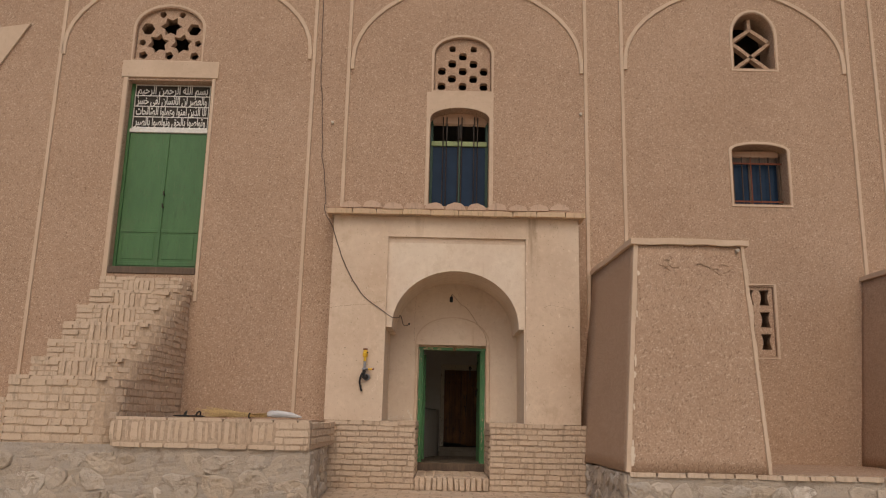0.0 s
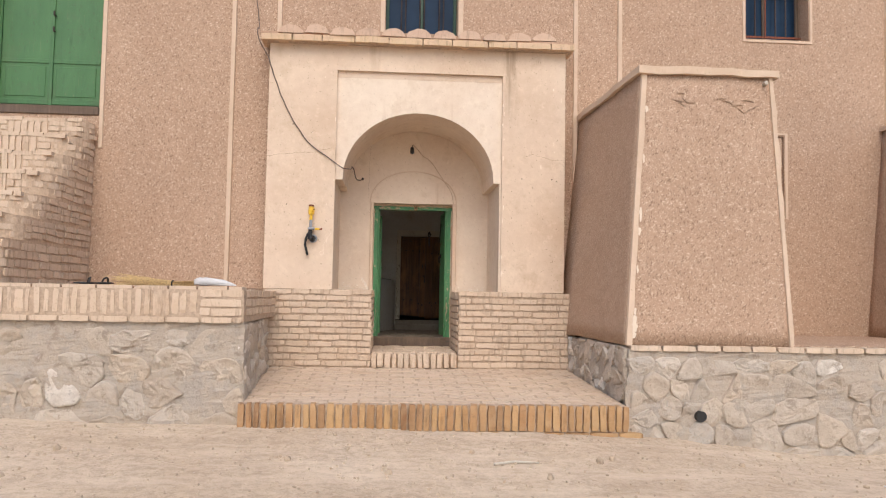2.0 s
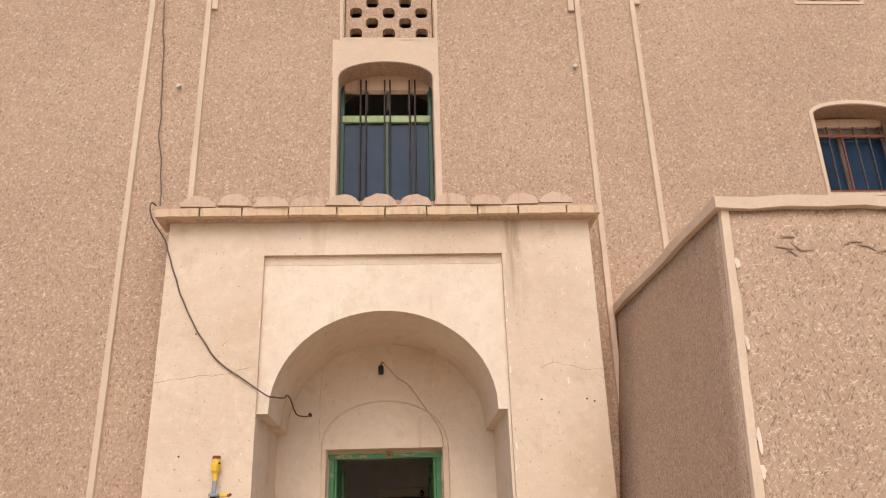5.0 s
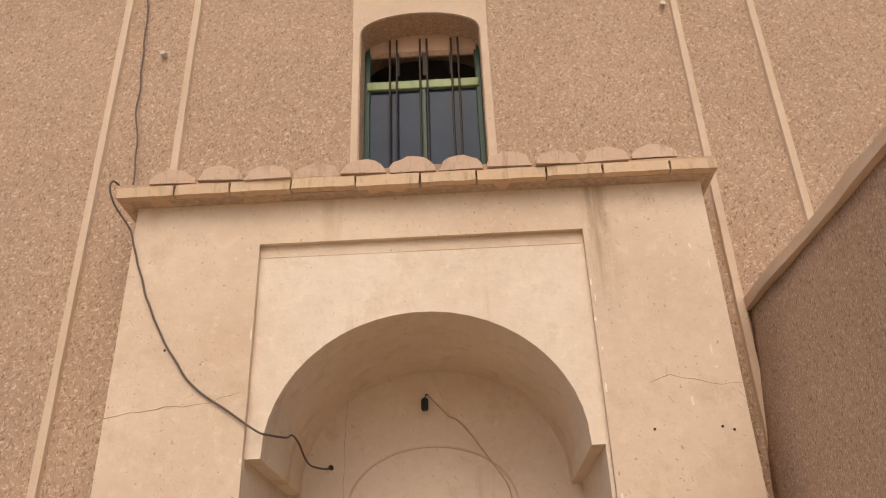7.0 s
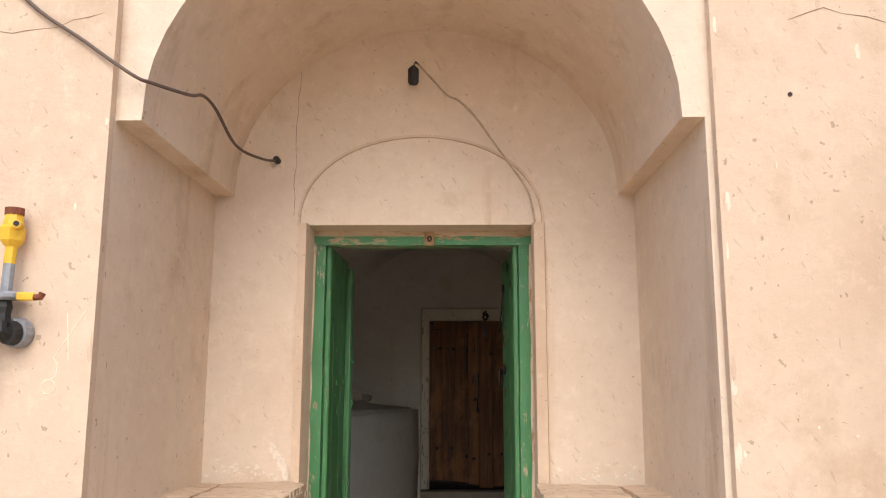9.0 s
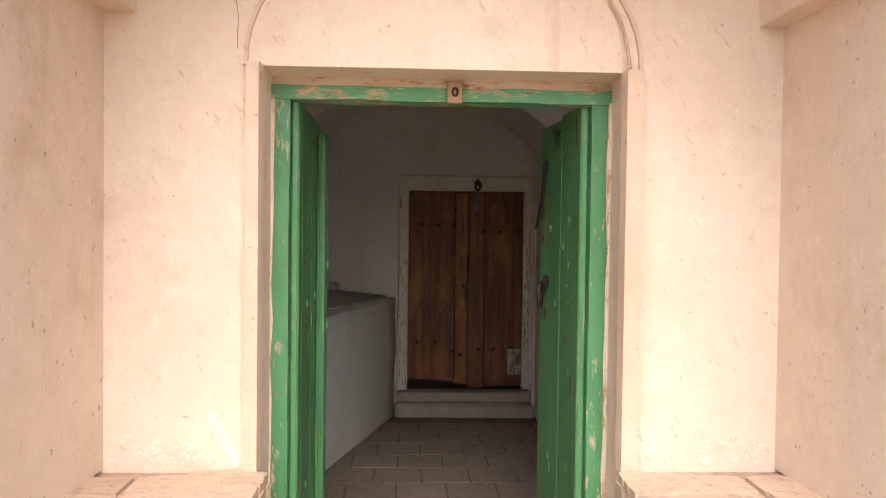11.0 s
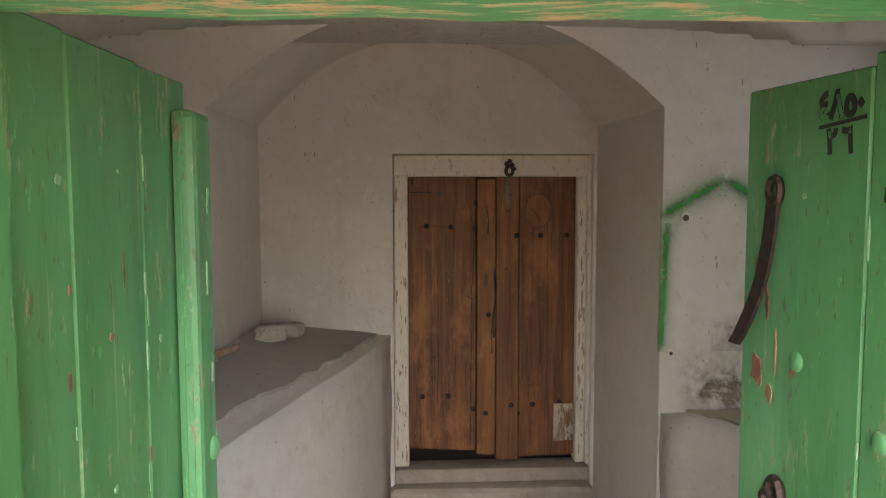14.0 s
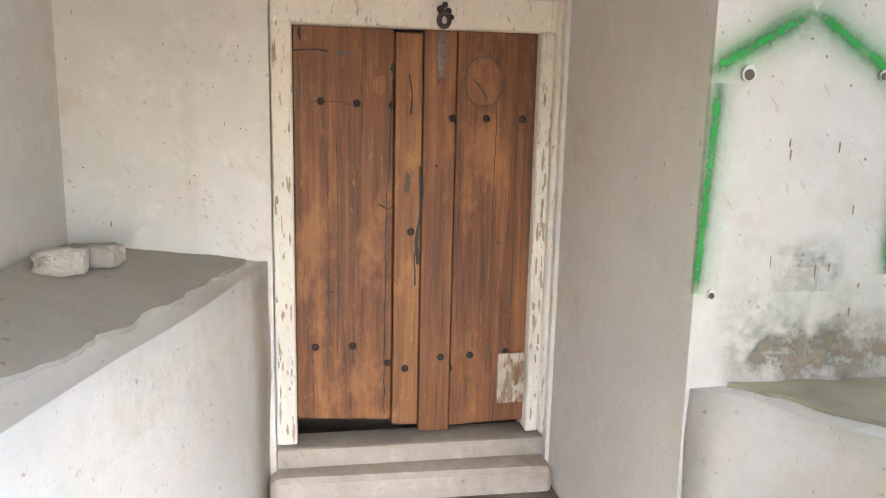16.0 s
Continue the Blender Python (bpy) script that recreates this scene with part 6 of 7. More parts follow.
def smear(parent, x0, x1, z0, z1, mat, power=1.0):
    """A thin smear of dirt on the wall, thinning out towards its edges."""
    nx, nz = 14, 8
    verts, val, faces = [], [], []
    for j in range(nz + 1):
        for i in range(nx + 1):
            u, v = i / nx, j / nz
            verts.append((x0 + (x1 - x0) * u, 15.3965, z0 + (z1 - z0) * v))
            val.append(power * min(1.0, 4 * u * (1 - u) * 1.3) * max(0.0, 1 - abs(2 * v - 0.7) / 1.3) if j not in (nz,) and 0 < i < nx else 0.0)
    for j in range(nz):
        for i in range(nx):
            k = j * (nx + 1) + i
            faces.append((k, k + 1, k + nx + 2, k + nx + 1))
    me = bpy.data.meshes.new("smear")
    me.from_pydata(verts, [], faces)
    me.attributes.new("spray", "FLOAT", "POINT").data.foreach_set("value", val)
    me.materials.append(mat)
    ob = new("smear", me)
    ob.parent = parent


def graffiti():
    holder = tagged(new("graffiti"), "green sprayed house outline on the whitewashed wall", "graffiti", kind="structure")
    mat = spray_material()
    earth, soot = dirt_material("brown_damp", (0.36, 0.29, 0.20)), dirt_material("grey_smudge", (0.42, 0.43, 0.39))
    smear(holder, 0.92, 1.74, 1.37, 1.56, earth, 1.2)
    smear(holder, 1.04, 1.24, 1.60, 1.75, soot, 0.75)
    smear(holder, 0.90, 1.36, 1.42, 1.66, dirt_material("green_overspray", (0.42, 0.55, 0.36)), 0.45)
    y = 15.395
    for a, b, w in (((0.838, 2.113), (1.088, 2.256), 0.17), ((1.088, 2.256), (1.34, 2.10), 0.17), ((0.868, 2.09), (0.850, 1.60), 0.13), ((1.34, 2.10), (1.352, 1.64), 0.08)):
        pts = split_line([a, b], 0.04)
        prof = [(-1, 0), (-0.62, 0.10), (-0.36, 0.26), (-0.17, 0.58), (-0.06, 0.95), (0.06, 0.95), (0.17, 0.58), (0.36, 0.26), (0.62, 0.10), (1, 0)]
        verts, faces, val = [], [], []
        d = (Vector(b) - Vector(a)).normalized()
        for k, p in enumerate(pts):
            fade = 1 - 0.35 * abs(noise.noise(Vector((p[0] * 9, p[1] * 9, 2)))) - (0.5 if k in (0, len(pts) - 1) else 0)
            for s, al in prof:
                q = (p[0] - d.y * s * w / 2, p[1] + d.x * s * w / 2)
                verts.append((max(q[0], 0.838), y, q[1]))
                val.append(al * max(fade, 0))
        n = len(prof)
        for k in range(len(pts) - 1):
            for j in range(n - 1):
                faces.append((k * n + j, k * n + j + 1, (k + 1) * n + j + 1, (k + 1) * n + j))
        me = bpy.data.meshes.new("sprayed_line")
        me.from_pydata(verts, [], faces)
        me.attributes.new("spray", "FLOAT", "POINT").data.foreach_set("value", val)
        me.materials.append(mat)
        ob = new("sprayed_line", me)
        ob.parent = holder
    for hx, hz, r in ((0.937, 2.11, 0.015), (1.28, 2.115, 0.011), (0.892, 1.595, 0.009)):
        ring = [(hx + r * (1.15 + 0.5 * noise.noise(Vector((math.cos(a), math.sin(a), hx * 9)))) * math.cos(a), hz + 0.2 * r + r * (1.25 + 0.5 * noise.noise(Vector((math.cos(a), math.sin(a), hz * 9)))) * math.sin(a)) for a in [2 * math.pi * k / 14 for k in range(14)]]
        part("hole_collar", sheet([ring], 15.3925, 15.40), M_SCRIPT, holder, "white plaster dab round a peg hole")
        bm = bmesh.new()
        bmesh.ops.create_cone(bm, cap_ends=True, segments=10, radius1=r, radius2=r * 0.8, depth=0.006, matrix=pose(hx, 15.3935, hz, 90))
        # no recess here: a dark disc gives the hole's shade by colour
        part("peg_hole", bm, M_DARKWOOD, holder)


graffiti()


def crack(pts, y, parent, r=0.0022):
    g = random.Random(len(pts))
    p3 = [(x + g.uniform(-0.006, 0.006), y, z + g.uniform(-0.008, 0.008)) for x, z in split_line(pts, 0.05)]
    # a thin raised tube whose dark colour stands in for the crack's shade
    part("crack", tube(p3, [r * g.uniform(0.4, 1.2) for _ in p3], 4), M_CRACK, parent)


crack([(-1.80, 2.86), (-1.5, 2.90), (-1.25, 2.91), (-1.03, 2.98)], 11.750, porch)
crack([(1.30, 2.92), (1.42, 2.96), (1.56, 2.93), (1.70, 2.90), (1.82, 2.905)], 11.750, porch)
crack([(-0.60, 2.50), (-0.607, 2.9), (-0.59, 3.25)], 12.9095, mould, 0.0016)
for hx, hz in ((1.29, 2.66), (1.66, 2.66), (1.72, 2.64), (-1.55, 2.28), (-1.50, 3.25)):
    # dark stubs on the plaster stand in for the shade of small holes
    part("nail_hole", tube([(hx, 11.752, hz), (hx, 11.746, hz)], 0.008, 7), M_IRON, porch)


def porch_wear():
    """Scratched marks and chipped edges on the cream plaster."""
    pale = mat_plain("fresh_scratch_plaster", (0.78, 0.66, 0.53), 0.9, 0, 0.1, 30)
    for pts in ([(-1.075, 1.936), (-1.067, 1.86), (-1.06, 1.782)], [(-1.015, 1.943), (-1.06, 1.87), (-1.109, 1.792)], [(-1.109, 1.792), (-1.094, 1.77), (-1.096, 1.735), (-1.112, 1.725)],
                [(-1.118 + 0.024 * math.cos(a), 1.70 + 0.024 * math.sin(a)) for a in [2 * math.pi * k / 9 for k in range(10)]]):
        part("scratch", tube([(x, 11.7495, z) for x, z in split_line(pts, 0.03)], 0.0022, 4), pale, porch)
    g = random.Random(91)
    for k in range(34):
        side = g.random()
        x, z = (1.045 + abs(g.gauss(0, 0.012)), g.uniform(1.35, 3.9)) if side < 0.5 else (-0.99 - abs(g.gauss(0, 0.008)), g.uniform(1.35, 3.9)) if side < 0.75 else (g.uniform(1.1, 1.8), g.uniform(1.4, 3.9))
        chip(porch, x, 11.7492, z, g.uniform(0.003, 0.012), g.uniform(0.008, 0.05), pale if g.random() < 0.6 else M_RIB, k * 3.3, "plaster_chip")
    for k in range(26):
        x, z = g.uniform(-1.75, 1.78), g.uniform(1.35, 4.1)
        if not -1.0 < x < 1.05:
            chip(porch, x, 11.7494, z, g.uniform(0.002, 0.006), g.uniform(0.004, 0.016), M_CRACK if g.random() < 0.5 else pale, k * 5.1, "plaster_chip")


porch_wear()


def salt_crust():
    """Flaking white salts where the recess walls meet the brick benches."""
    g = random.Random(52)
    white = mat_plain("white_salt_crust", (0.76, 0.67, 0.56), 0.95, 0, 0.15, 40)
    for k in range(90):
        x = g.choice((g.uniform(-0.97, -0.60), g.uniform(0.61, 0.99)))
        z = 1.285 + abs(g.gauss(0, 0.045))
        chip(wall_entrance, x, 12.9078, z, g.uniform(0.003, 0.018), g.uniform(0.002, 0.010), white, k * 2.9, "salt_flake")
    for k in range(5):
        chip(wall_entrance, -0.60 - 0.02 * k * g.random(), 12.9060, 1.30 + 0.03 * k, 0.02, 0.03, white, k * 1.3, "salt_flake")


salt_crust()


def buttress_wear():
    """Fallen plaster and hairline cracks on the big buttress."""
    g = random.Random(77)
    face = lambda z: 9.685 + 0.165 * (z - 0.775) / 2.695
    flake = mat_plaster("fallen_plaster", (0.66, 0.54, 0.41), (0.74, 0.63, 0.50), (0.45, 0.33, 0.22))
    for z, w, h in ((1.02, 0.03, 0.06), (0.95, 0.045, 0.05), (0.88, 0.03, 0.04), (1.10, 0.018, 0.05), (2.05, 0.02, 0.09), (1.88, 0.025, 0.05), (2.6, 0.018, 0.06), (1.5, 0.015, 0.05), (3.1, 0.02, 0.05)):
        x = 1.985 + 0.2 * (z - 0.775) / 2.695 + 0.045
        chip(main_buttress, x, face(z) - 0.012, z, w, h, flake, z * 3, "plaster_flake")
    for x, z in ((2.50, 3.22), (2.56, 3.27), (2.62, 3.21), (2.55, 3.16), (3.05, 3.20), (3.14, 3.17), (3.24, 3.20), (3.32, 3.16), (2.95, 3.24), (3.2, 3.12)):
        pts = [(x + g.uniform(-0.07, -0.03), z + g.uniform(-0.03, 0.03)), (x, z + g.uniform(-0.03, 0.03)), (x + g.uniform(0.03, 0.08), z + g.uniform(-0.03, 0.03))]
        crack(pts, face(z) - 0.006, main_buttress, 0.006)


buttress_wear()

def wall_scars():
    """Short dark knocks and scratches in the whitewash."""
    g = random.Random(64)
    for wall, y, x0, x1, z0, z1, n in (("wall_end", 16.4185, -0.80, -0.22, 1.60, 2.75, 34), ("wall_arch", 15.3930, 0.95, 1.70, 1.50, 2.75, 46)):
        for k in range(n):
            long = g.random() < 0.4
            chip(bpy.data.objects[wall], g.uniform(x0, x1), y, g.uniform(z0, z1), g.uniform(0.0012, 0.003) if long else g.uniform(0.002, 0.005), g.uniform(0.008, 0.02) if long else g.uniform(0.002, 0.005), M_CRACK, k * 4.7 + y, "scratch")


wall_scars()

# ---------- brickwork ----------
BR = block_meshes("brick", 0.27, 0.10, 0.062, M_BRICK, 12)
BR_FLAT = block_meshes("paver", 0.26, 0.125, 0.05, M_BRICK, 8, 0.006, 0.005)
BR_Y = block_meshes("brick", 0.27, 0.10, 0.062, M_YBRICK, 8)
SOLD = block_meshes("soldier_brick", 0.066, 0.10, 0.24, M_YBRICK, 12, 0.010, 0.013)
SOLD_B = block_meshes("soldier_brick", 0.066, 0.10, 0.24, M_BRICK, 12, 0.010, 0.016)


def courses(parent, a, b, y, z0, n, pitch, meshes=BR, axis="x", ragged=0.004, length=0.285):
    """Running bond between a and b along x (or along y on a face at x = y)."""
    h = pitch - 0.014
    for k in range(n):
        z = z0 + pitch * (k + 0.5)
        p = a + (0 if k % 2 else -length * rng.uniform(0.35, 0.55))
        while p < b - 0.02:
            w = length * rng.uniform(0.72, 1.16)
            s, e = max(p, a), min(p + w, b)
            p += w
            if e - s < 0.03:
                continue
            c = ((s + e) / 2, y + rng.uniform(-ragged, ragged), z + rng.uniform(-0.005, 0.005))
            rot = (rng.uniform(-0.05, 0.05), rng.uniform(-0.018, 0.018), rng.uniform(-0.02, 0.02))
            if axis == "y":
                c = (c[1], c[0], c[2])
                rot = (0, 0, math.pi / 2)
            lay("brick", meshes, parent, c, rot, ((e - s - 0.003) / 0.27, 1, h / 0.062))


def soldiers(parent, a, b, y, z0, z1, meshes, pitch=0.077, ragged=0.0):
    p = a
    while p < b - 0.03:
        w = min(pitch * rng.uniform(0.86, 1.12), b - p)
        lay("soldier_brick", meshes, parent, (p + w / 2, y + rng.uniform(-0.006, 0.006), (z0 + z1) / 2 + rng.uniform(-0.006, 0.004)), (rng.uniform(-0.04, 0.04), rng.uniform(-0.035, 0.035), rng.uniform(-0.08, 0.08)), ((w - rng.uniform(0.008, 0.018 + ragged * 0.6)) / 0.066, 1, (z1 - z0) / 0.24 * rng.uniform(0.94 - 3 * ragged, 1.01)))
        p += w


plinth = thing("brick_plinth", "buff brick plinth and benches flanking the doorway", "brickwork")
courses(plinth, -1.785, -0.505, 11.765, 0.355, 12, 0.0768)
courses(plinth, 0.53, 1.88, 11.765, 0.355, 12, 0.0768)
courses(plinth, 11.82, 12.90, -0.545, 0.53, 9, 0.08, axis="y")
courses(plinth, 11.82, 12.90, 0.57, 0.53, 9, 0.08, axis="y")
for sx in (-1, 1):
    p = 11.80
    while p < 12.86:
        w = 0.068 * rng.uniform(0.9, 1.1)
        lay("edge_brick", SOLD_B, plinth, (-0.615 if sx < 0 else 0.64, p + w / 2, 1.247), (0, math.pi / 2, math.pi / 2 * 0), (0.055 / 0.066, w / 0.115, 1.0))
        p += w
    for r in range(7):
        for c in range(2):
            cx = (-0.86 if sx < 0 else 0.885) - 0.0 + (c - 0.5) * 0.26 * 1.0
            if abs(cx) < 1.02:
                lay("paver", BR_FLAT, plinth, (cx, 11.86 + 0.15 * r, 1.25 + rng.uniform(-0.003, 0.003)), (0, 0, rng.uniform(-0.02, 0.02)), (0.96, 1.14, 1))

sill = thing("door_sill", "raised brick sill of upright bricks before the door", "sill")
soldiers(sill, -0.505, 0.53, 11.735, 0.345, 0.53, SOLD_B, 0.08)
for r in range(8):
    p = -0.50 - (0.13 if r % 2 else 0)
    while p < 0.52:
        s, e = max(p, -0.50), min(p + 0.265, 0.53)
        if e - s > 0.04:
            lay("paver", BR_FLAT, sill, ((s + e) / 2, 11.86 + 0.148 * r, 0.508 + rng.uniform(-0.003, 0.003)), (0, 0, 0), ((e - s - 0.012) / 0.26, 1.1, 1))
        p += 0.265

soldiers(platform, -1.66, 1.96, 9.60, -0.035, 0.222, SOLD, 0.076)
p = 0.3
while p < 1.95:
    w = rng.uniform(0.22, 0.30)
    lay("brick", BR_Y, platform, (p + w / 2, 9.585, -0.062), (0, rng.uniform(-0.02, 0.02), 0), ((w - 0.01) / 0.27, 1, 1))
    p += w
for r in range(14):
    y = 9.73 + 0.149 * r
    z = 0.195 + (y - 9.63) * 0.0622 + 0.006
    p = -1.72 - (0.14 if r % 2 else 0)
    lo, hi = -1.63 - 0.06 * r / 14, 1.93 - 0.05 * r / 14
    while p < hi:
        s, e = max(p, lo), min(p + 0.288, hi)
        if e - s > 0.05:
            lay("paver", BR_FLAT, platform, ((s + e) / 2, y, z - 0.008 + rng.uniform(-0.004, 0.004)), (0.062, rng.uniform(-0.008, 0.008), 0), ((e - s - 0.012) / 0.26, 0.138 / 0.125, 1))
        p += 0.288

# worn paving of the vestibule
floor_ob = bpy.data.objects["floor"]
FLAT = block_meshes("paver", 0.26, 0.26, 0.03, M_PAVE, 6, 0.004, 0.004)
for r in range(12):
    for c in range(8):
        cx, cy = -0.95 + 0.268 * c + (0.13 if r % 2 else 0), 13.36 + 0.268 * r
        if cy < 16.25:
            lay("paver", FLAT, floor_ob, (cx, cy, 0.592 + rng.uniform(-0.003, 0.003)), (rng.uniform(-0.01, 0.01), rng.uniform(-0.01, 0.01), rng.uniform(-0.02, 0.02)))

# terrace edge and stair
soldiers(ledge, -3.96, -2.05, 9.715, 0.985, 1.245, SOLD_B, 0.083, 0.035)
courses(ledge, -2.05, -1.66, 9.715, 0.985, 3, 0.088, length=0.34)
courses(ledge, 9.80, 11.74, -1.685, 0.985, 3, 0.088, axis="y")
for a, b, y, z in ((-3.9, -1.66, 9.70, 0.955),):
    p = a
    while p < b:
        w = min(rng.uniform(0.26, 0.36), b - p)
        lay("edge_brick", BR, ledge, (p + w / 2, y, z), (0, 0, 0), ((w - 0.01) / 0.27, 1, 0.055 / 0.062))
        p += w
p = -3.9
while p < -1.66:
    w = min(rng.uniform(0.25, 0.34), -1.66 - p)
    lay("paver", BR_FLAT, ledge, (p + w / 2, 9.80, 1.243), (0, 0, 0), ((w - 0.01) / 0.26, 2.0, 1))
    p += w

stair = thing("brick_stair", "worn buff brick stair rising to the upper green door", "stair")
ZS = [3.25, 3.015, 2.745, 2.486, 2.215, 1.96, 1.715]
YS = [11.80, 11.53, 11.19, 10.86, 10.51, 10.14, 9.70]
SX0, SR = -5.2, 0.30


def course_path(parent, pts, z0, n, pitch, length=0.30, ragged=0.008):
    """Courses of bricks that follow a bent line in plan."""
    segs = list(zip(pts, pts[1:]))
    total = sum(math.dist(a, b) for a, b in segs)

    def at(d):
        for a, b in segs:
            ln = math.dist(a, b)
            if d <= ln:
                break
            d -= ln
        u = min(d / ln, 1.0)
        return a[0] + (b[0] - a[0]) * u, a[1] + (b[1] - a[1]) * u, math.atan2(b[1] - a[1], b[0] - a[0])
    for k in range(n):
        d = 0.0
        while d < total - 0.03:
            near_bend = total > 1.0 and abs(d - math.dist(*segs[0])) < 0.45
            w = min((0.15 if near_bend else length) * rng.uniform(0.75, 1.12) * (0.5 if d == 0 and k % 2 else 1), total - d)
            if w > 0.03:
                x, y, a = at(d + w / 2)
                out = rng.uniform(-ragged, ragged)
                lay("brick", BR, parent, (x + math.sin(a) * out, y - math.cos(a) * out, z0 + pitch * (k + 0.5) + rng.uniform(-0.006, 0.006)), (rng.uniform(-0.03, 0.03), rng.uniform(-0.015, 0.015), a + rng.uniform(-0.02, 0.02)), ((w - 0.008) / 0.27, 1, (pitch - 0.008) / 0.062))
            d += w


for k in range(7):
    zl = ZS[k + 1] if k < 6 else 0.965
    yf = YS[k]
    rr = SR if yf + SR < W - 0.05 else 0.12
    arc = [(SX1 - rr + rr * math.sin(math.pi / 2 * q / 5), yf + rr - rr * math.cos(math.pi / 2 * q / 5)) for q in range(6)]
    part("step_core", prism([(SX0 + 0.02, W + 0.02), (SX0 + 0.02, yf + 0.012)] + [(x - 0.012, y + 0.012) for x, y in arc] + [(SX1 - 0.012, W + 0.02)], zl - 0.02 if k < 6 else 0.94, ZS[k] - 0.02), M_SMEAR, stair)
    inner = [(x - 0.045, y + 0.045) for x, y in arc]
    n = max(3, round((ZS[k] - 0.035 - zl) / 0.085))
    pitch = (ZS[k] - 0.035 - zl) / n
    s0 = SX0 + 0.36
    if k < 6:
        courses(stair, SX0, s0, yf + 0.045, zl, n, pitch, length=0.30, ragged=0.010)
        soldiers(stair, s0, s0 + 0.46, yf + 0.045, zl, ZS[k] - 0.03, SOLD_B, 0.08)
    else:
        s0 -= 0.82
    course_path(stair, [(s0 + 0.46, yf + 0.045)] + inner + [(SX1 - 0.045, W)], zl, n, pitch)
    p = SX0
    while p < SX1 - rr * 0.5:
        w = min(rng.uniform(0.20, 0.30), SX1 - rr * 0.45 - p)
        if w < 0.06:
            break
        lay("tread_brick", BR_FLAT, stair, (p + w / 2, yf + 0.10, ZS[k] - 0.026 + rng.uniform(-0.010, 0.006)), (rng.uniform(-0.03, 0.03), rng.uniform(-0.03, 0.03), rng.uniform(-0.03, 0.03)), ((w - 0.006) / 0.26, 1.7, 1))
        p += w
# long low wall west of the stair
part("wall_core", box_bm(-9.0, SX0 + 0.01, 9.712, W, 0.94, 1.455), M_SMEAR, stair)
courses(stair, -7.6, SX0 - 0.01, 9.745, 0.965, 6, 0.083, ragged=0.006)

# brick edging on the base wall below the buttress
for a, b, y, z in ((1.99, 7.6, 9.70, 0.752),):
    p = a
    while p < b:
        w = rng.uniform(0.24, 0.34)
        lay("edge_brick", BR, base, (p + w / 2, y, z + rng.uniform(-0.004, 0.004)), (0, 0, 0), ((w - 0.008) / 0.27, 1.4, 0.9))
        p += w


# ---------- rubble stones ----------
def clip_cell(poly, p, q):
    """The part of a convex cell that lies nearer to p than to q."""
    mid, n = (p + q) / 2, q - p
    out = []
    for k in range(len(poly)):
        a, b = poly[k], poly[(k + 1) % len(poly)]
        da, db = (a - mid).dot(n), (b - mid).dot(n)
        if da <= 0:
            out.append(a)
        if (da < 0) != (db < 0) and abs(da - db) > 1e-9:
            out.append(a.lerp(b, da / (da - db)))
    return out


def stone_bm(cell, seed, bulge):
    """A rough-faced stone over a cell outline centred on the origin, in the x-z plane, bulging towards -y."""
    g = random.Random(seed)
    for _ in range(1):
        cell = [q for k in range(len(cell)) for q in (cell[k].lerp(cell[(k + 1) % len(cell)], 0.25), cell[k].lerp(cell[(k + 1) % len(cell)], 0.75))]
    fine = []
    n = len(cell)
    for k in range(n):
        p, q = cell[k], cell[(k + 1) % n]
        m = max(1, int((q - p).length / 0.045))
        fine += [p.lerp(q, t / m) for t in range(m)]
    fine = [p * (1 + 0.22 * noise.noise(Vector((p.x * 7, p.y * 7, seed * 0.21))) + 0.10 * noise.noise(Vector((p.x * 21, p.y * 21, seed * 0.13)))) for p in fine]
    bm = bmesh.new()
    tx, tz = g.uniform(-0.20, 0.20), g.uniform(-0.22, 0.22)
    rings = []
    for f, d in ((1.06, -0.04), (1.0, 0.3 * bulge), (0.94, 0.85 * bulge), (0.75, bulge), (0.5, bulge), (0.25, bulge * 1.03)):
        ring = []
        for p in fine:
            x, z = p.x * f, p.y * f
            rel = 0.026 * noise.noise(Vector((x * 8, z * 8, seed * 0.37))) + 0.016 * noise.noise(Vector((x * 24, z * 24, seed * 0.11)))
            ring.append(bm.verts.new((x, -(d + ((x * tx + z * tz) + rel) * (d > 0)), z)))
        rings.append(ring)
    m = len(fine)
    for p, q in zip(rings, rings[1:]):
        for k in range(m):
            bm.faces.new((p[k], p[(k + 1) % m], q[(k + 1) % m], q[k]))
    bm.faces.new(rings[-1])
    return bm


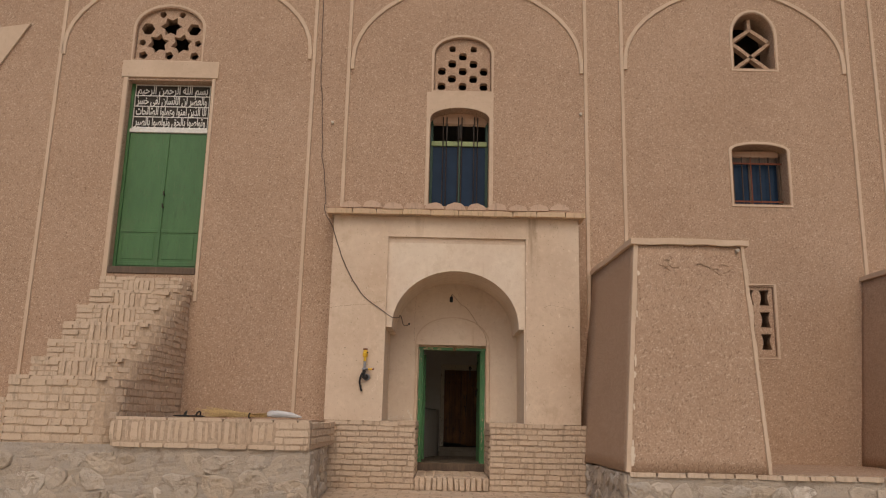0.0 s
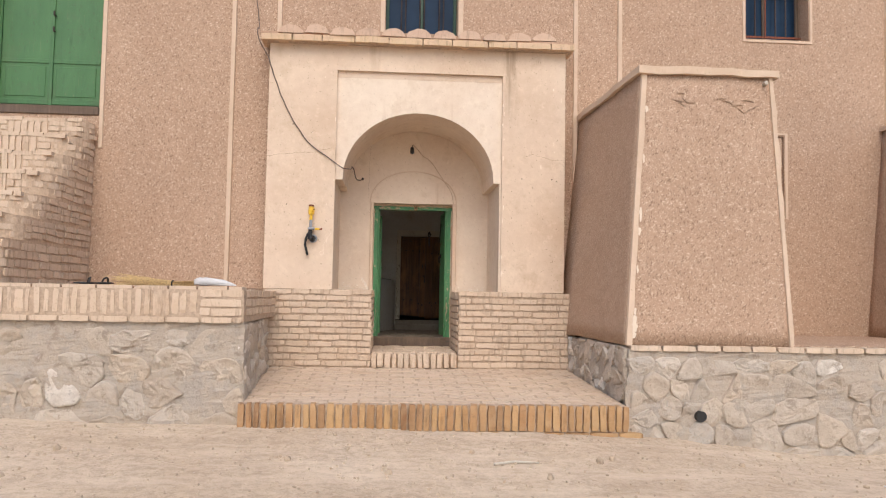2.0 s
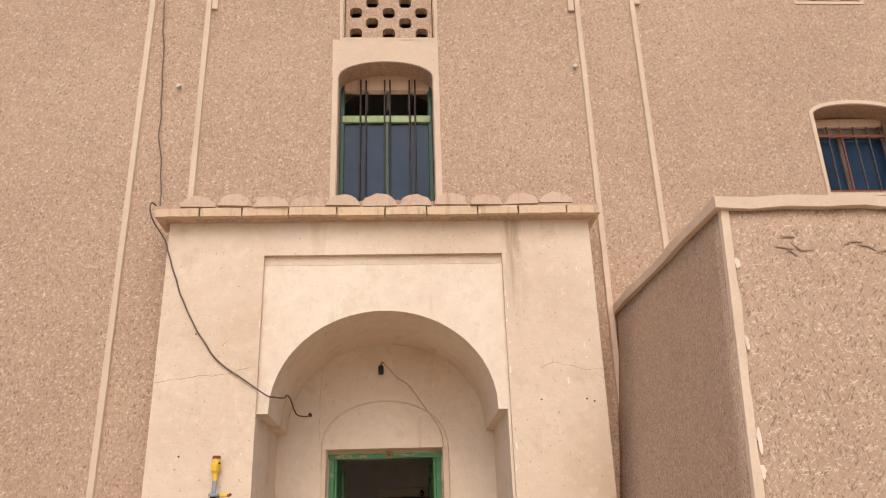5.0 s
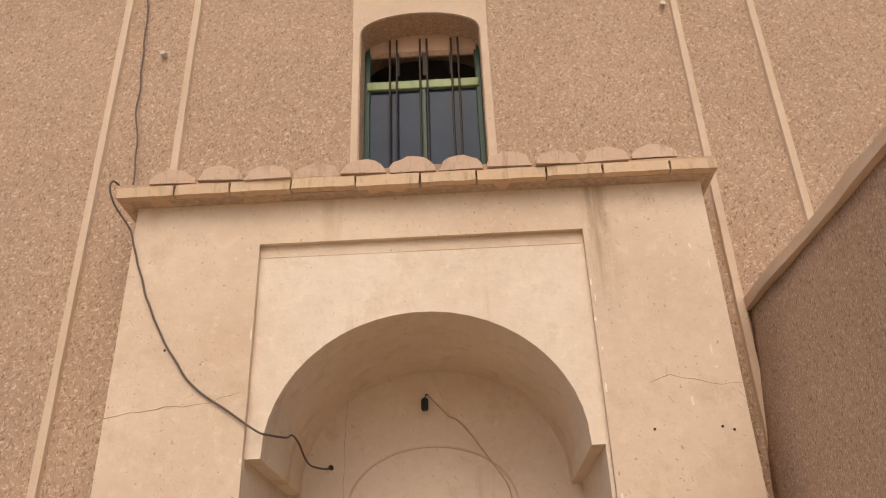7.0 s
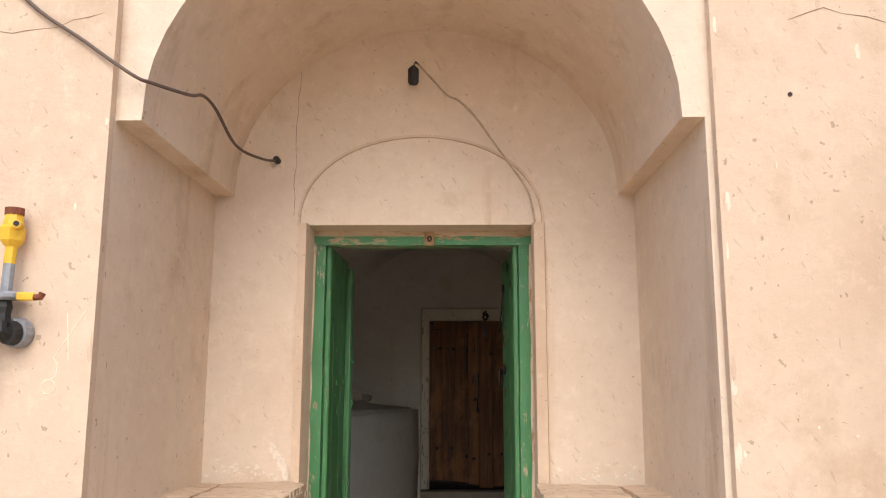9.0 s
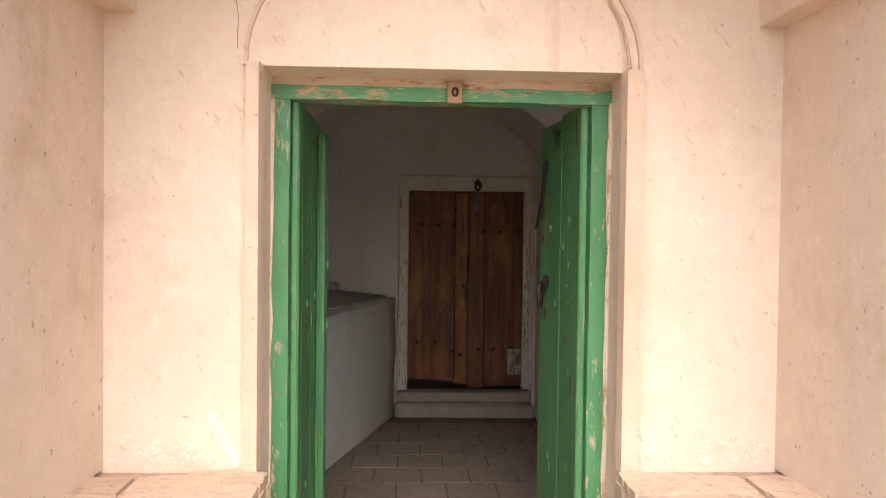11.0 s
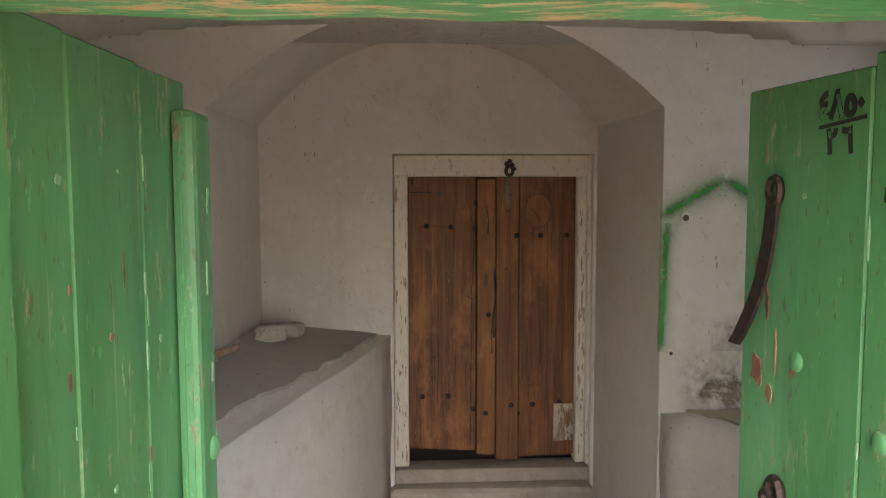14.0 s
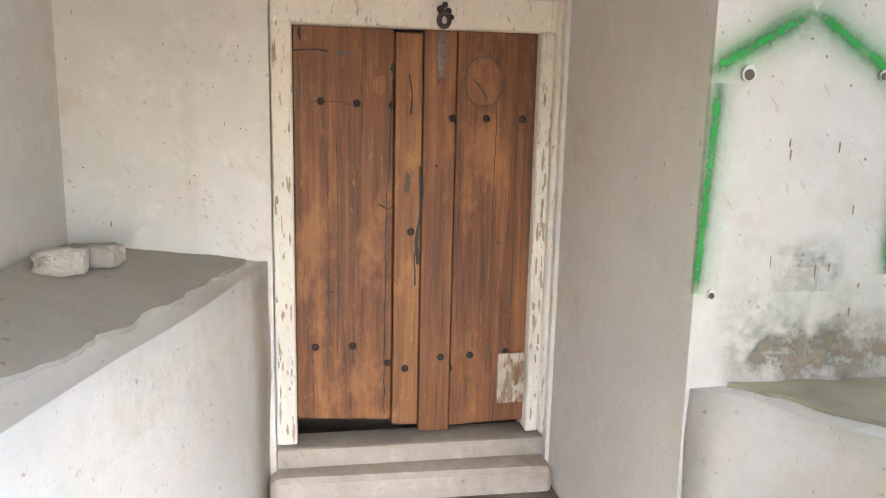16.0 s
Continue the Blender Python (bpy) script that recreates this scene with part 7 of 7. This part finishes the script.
def rubble(parent, length, z0, z1, size, place, seed):
    """Fills a wall face with fitted field stones, larger towards the foot."""
    g = random.Random(seed)
    pts, z, row = [], z0, 0
    while z < z1:
        hh = size * g.uniform(0.62, 0.8) * (1.25 if z < z0 + 0.2 else 1.0)
        u = -size * g.uniform(0.1, 0.7)
        while u < length + size:
            w = size * g.uniform(0.75, 1.45) * (1.2 if z < z0 + 0.2 else 1.0)
            pts.append(Vector((u + w / 2 + g.uniform(-0.05, 0.05), z + hh / 2 + g.uniform(-0.07, 0.07))))
            if g.random() < 0.35:
                pts.append(Vector((u + w * g.uniform(0.8, 1.1), z + hh * g.uniform(0.0, 0.3))))
            u += w
        z += hh
        row += 1
    for k, p in enumerate(pts):
        cell = [Vector((0, z0)), Vector((length, z0)), Vector((length, z1)), Vector((0, z1))]
        for q in pts:
            if q is not p and (q - p).length < 1.3 and cell:
                cell = clip_cell(cell, p, q)
        if len(cell) < 3 or g.random() < 0.12:
            continue
        c = sum(cell, Vector((0, 0))) / len(cell)
        shrink = g.uniform(0.84, 1.04)
        local = [(v - c) * shrink for v in cell]
        if max(v.length for v in local) < 0.05:
            continue
        bm = stone_bm(local, g.randrange(10 ** 5), g.uniform(0.002, 0.022))
        ob = part("stone", bm, M_STONE, parent, smooth=g.random() < 0.35)
        ob.matrix_local = place(c.x, c.y)


rubble(ledge, 5.6, -0.14, 0.86, 0.36, lambda u, z: pose(-1.63 - 5.6 + u, 9.669 + 0.03 * z, z, 2), 21)
rubble(ledge, 2.0, 0.20, 0.925, 0.25, lambda u, z: pose(-1.624 - 0.045 * u - 0.03 * z, 9.70 + u, z, 0, 0, 90), 22)
rubble(base, 5.6, -0.45, 0.66, 0.31, lambda u, z: pose(1.99 + u, 9.628 + 0.045 * z, z, 2), 24)
rubble(base, 2.0, 0.20, 0.76, 0.22, lambda u, z: pose(1.96 - 0.035 * (2.0 - u), 9.70 + 2.0 - u, z, 0, 0, -90), 25)
dr = bmesh.new()
bmesh.ops.create_cone(dr, cap_ends=True, segments=14, radius1=0.058, radius2=0.05, depth=0.14, matrix=pose(2.665, 9.652, 0.118, 90))
tagged(part("drain_pipe", dr, M_BLACK), "dark open drain pipe in the stone wall", "drain pipe")

# pebbles, stick and scraps on the ground
def pebbles():
    g = random.Random(31)
    bm = bmesh.new()
    for k in range(1500):
        x, y = g.uniform(-5.5, 6.0), 9.5 - abs(g.gauss(0, 1.8))
        r = g.uniform(0.004, 0.016) if g.random() < 0.985 else g.uniform(0.025, 0.04)
        m = pose(x, y, ground_z(x, y) + r * 0.2, g.uniform(0, 90), g.uniform(0, 90), g.uniform(0, 90)) @ Matrix.Diagonal((r * g.uniform(0.8, 1.5), r, r * 0.7, 1))
        bmesh.ops.create_icosphere(bm, subdivisions=1, radius=1, matrix=m)
    tagged(part("pebbles", bm, mat_brick("earth_clod", [(0.42, 0.32, 0.22), (0.50, 0.385, 0.27), (0.56, 0.44, 0.32)], (0.55, 0.43, 0.305))), "loose pebbles and clods on the dusty ground", "pebbles", kind="stuff")


pebbles()
st = part("stick", tube([(0.55, 8.55, ground_z(0.55, 8.55) + 0.012), (0.72, 8.58, ground_z(0.72, 8.58) + 0.016), (0.92, 8.60, ground_z(0.92, 8.60) + 0.012)], [0.012, 0.011, 0.007], 6), M_PALE)
tagged(st, "short pale stick lying on the ground", "stick")
bm = box_bm(-0.11, 0.11, -0.05, 0.05, 0, 0.012, bev=0.004)
bmesh.ops.subdivide_edges(bm, edges=bm.edges[:], cuts=3)
sc = part("paper_scrap", rough_up(bm, 0.012, 14), mat_plain("white_paper", (0.75, 0.74, 0.70), 0.8, 0, 0.05))
sc.location = (3.75, 8.3, ground_z(3.75, 8.3) + 0.008)
tagged(sc, "crumpled white paper scrap on the ground", "paper")
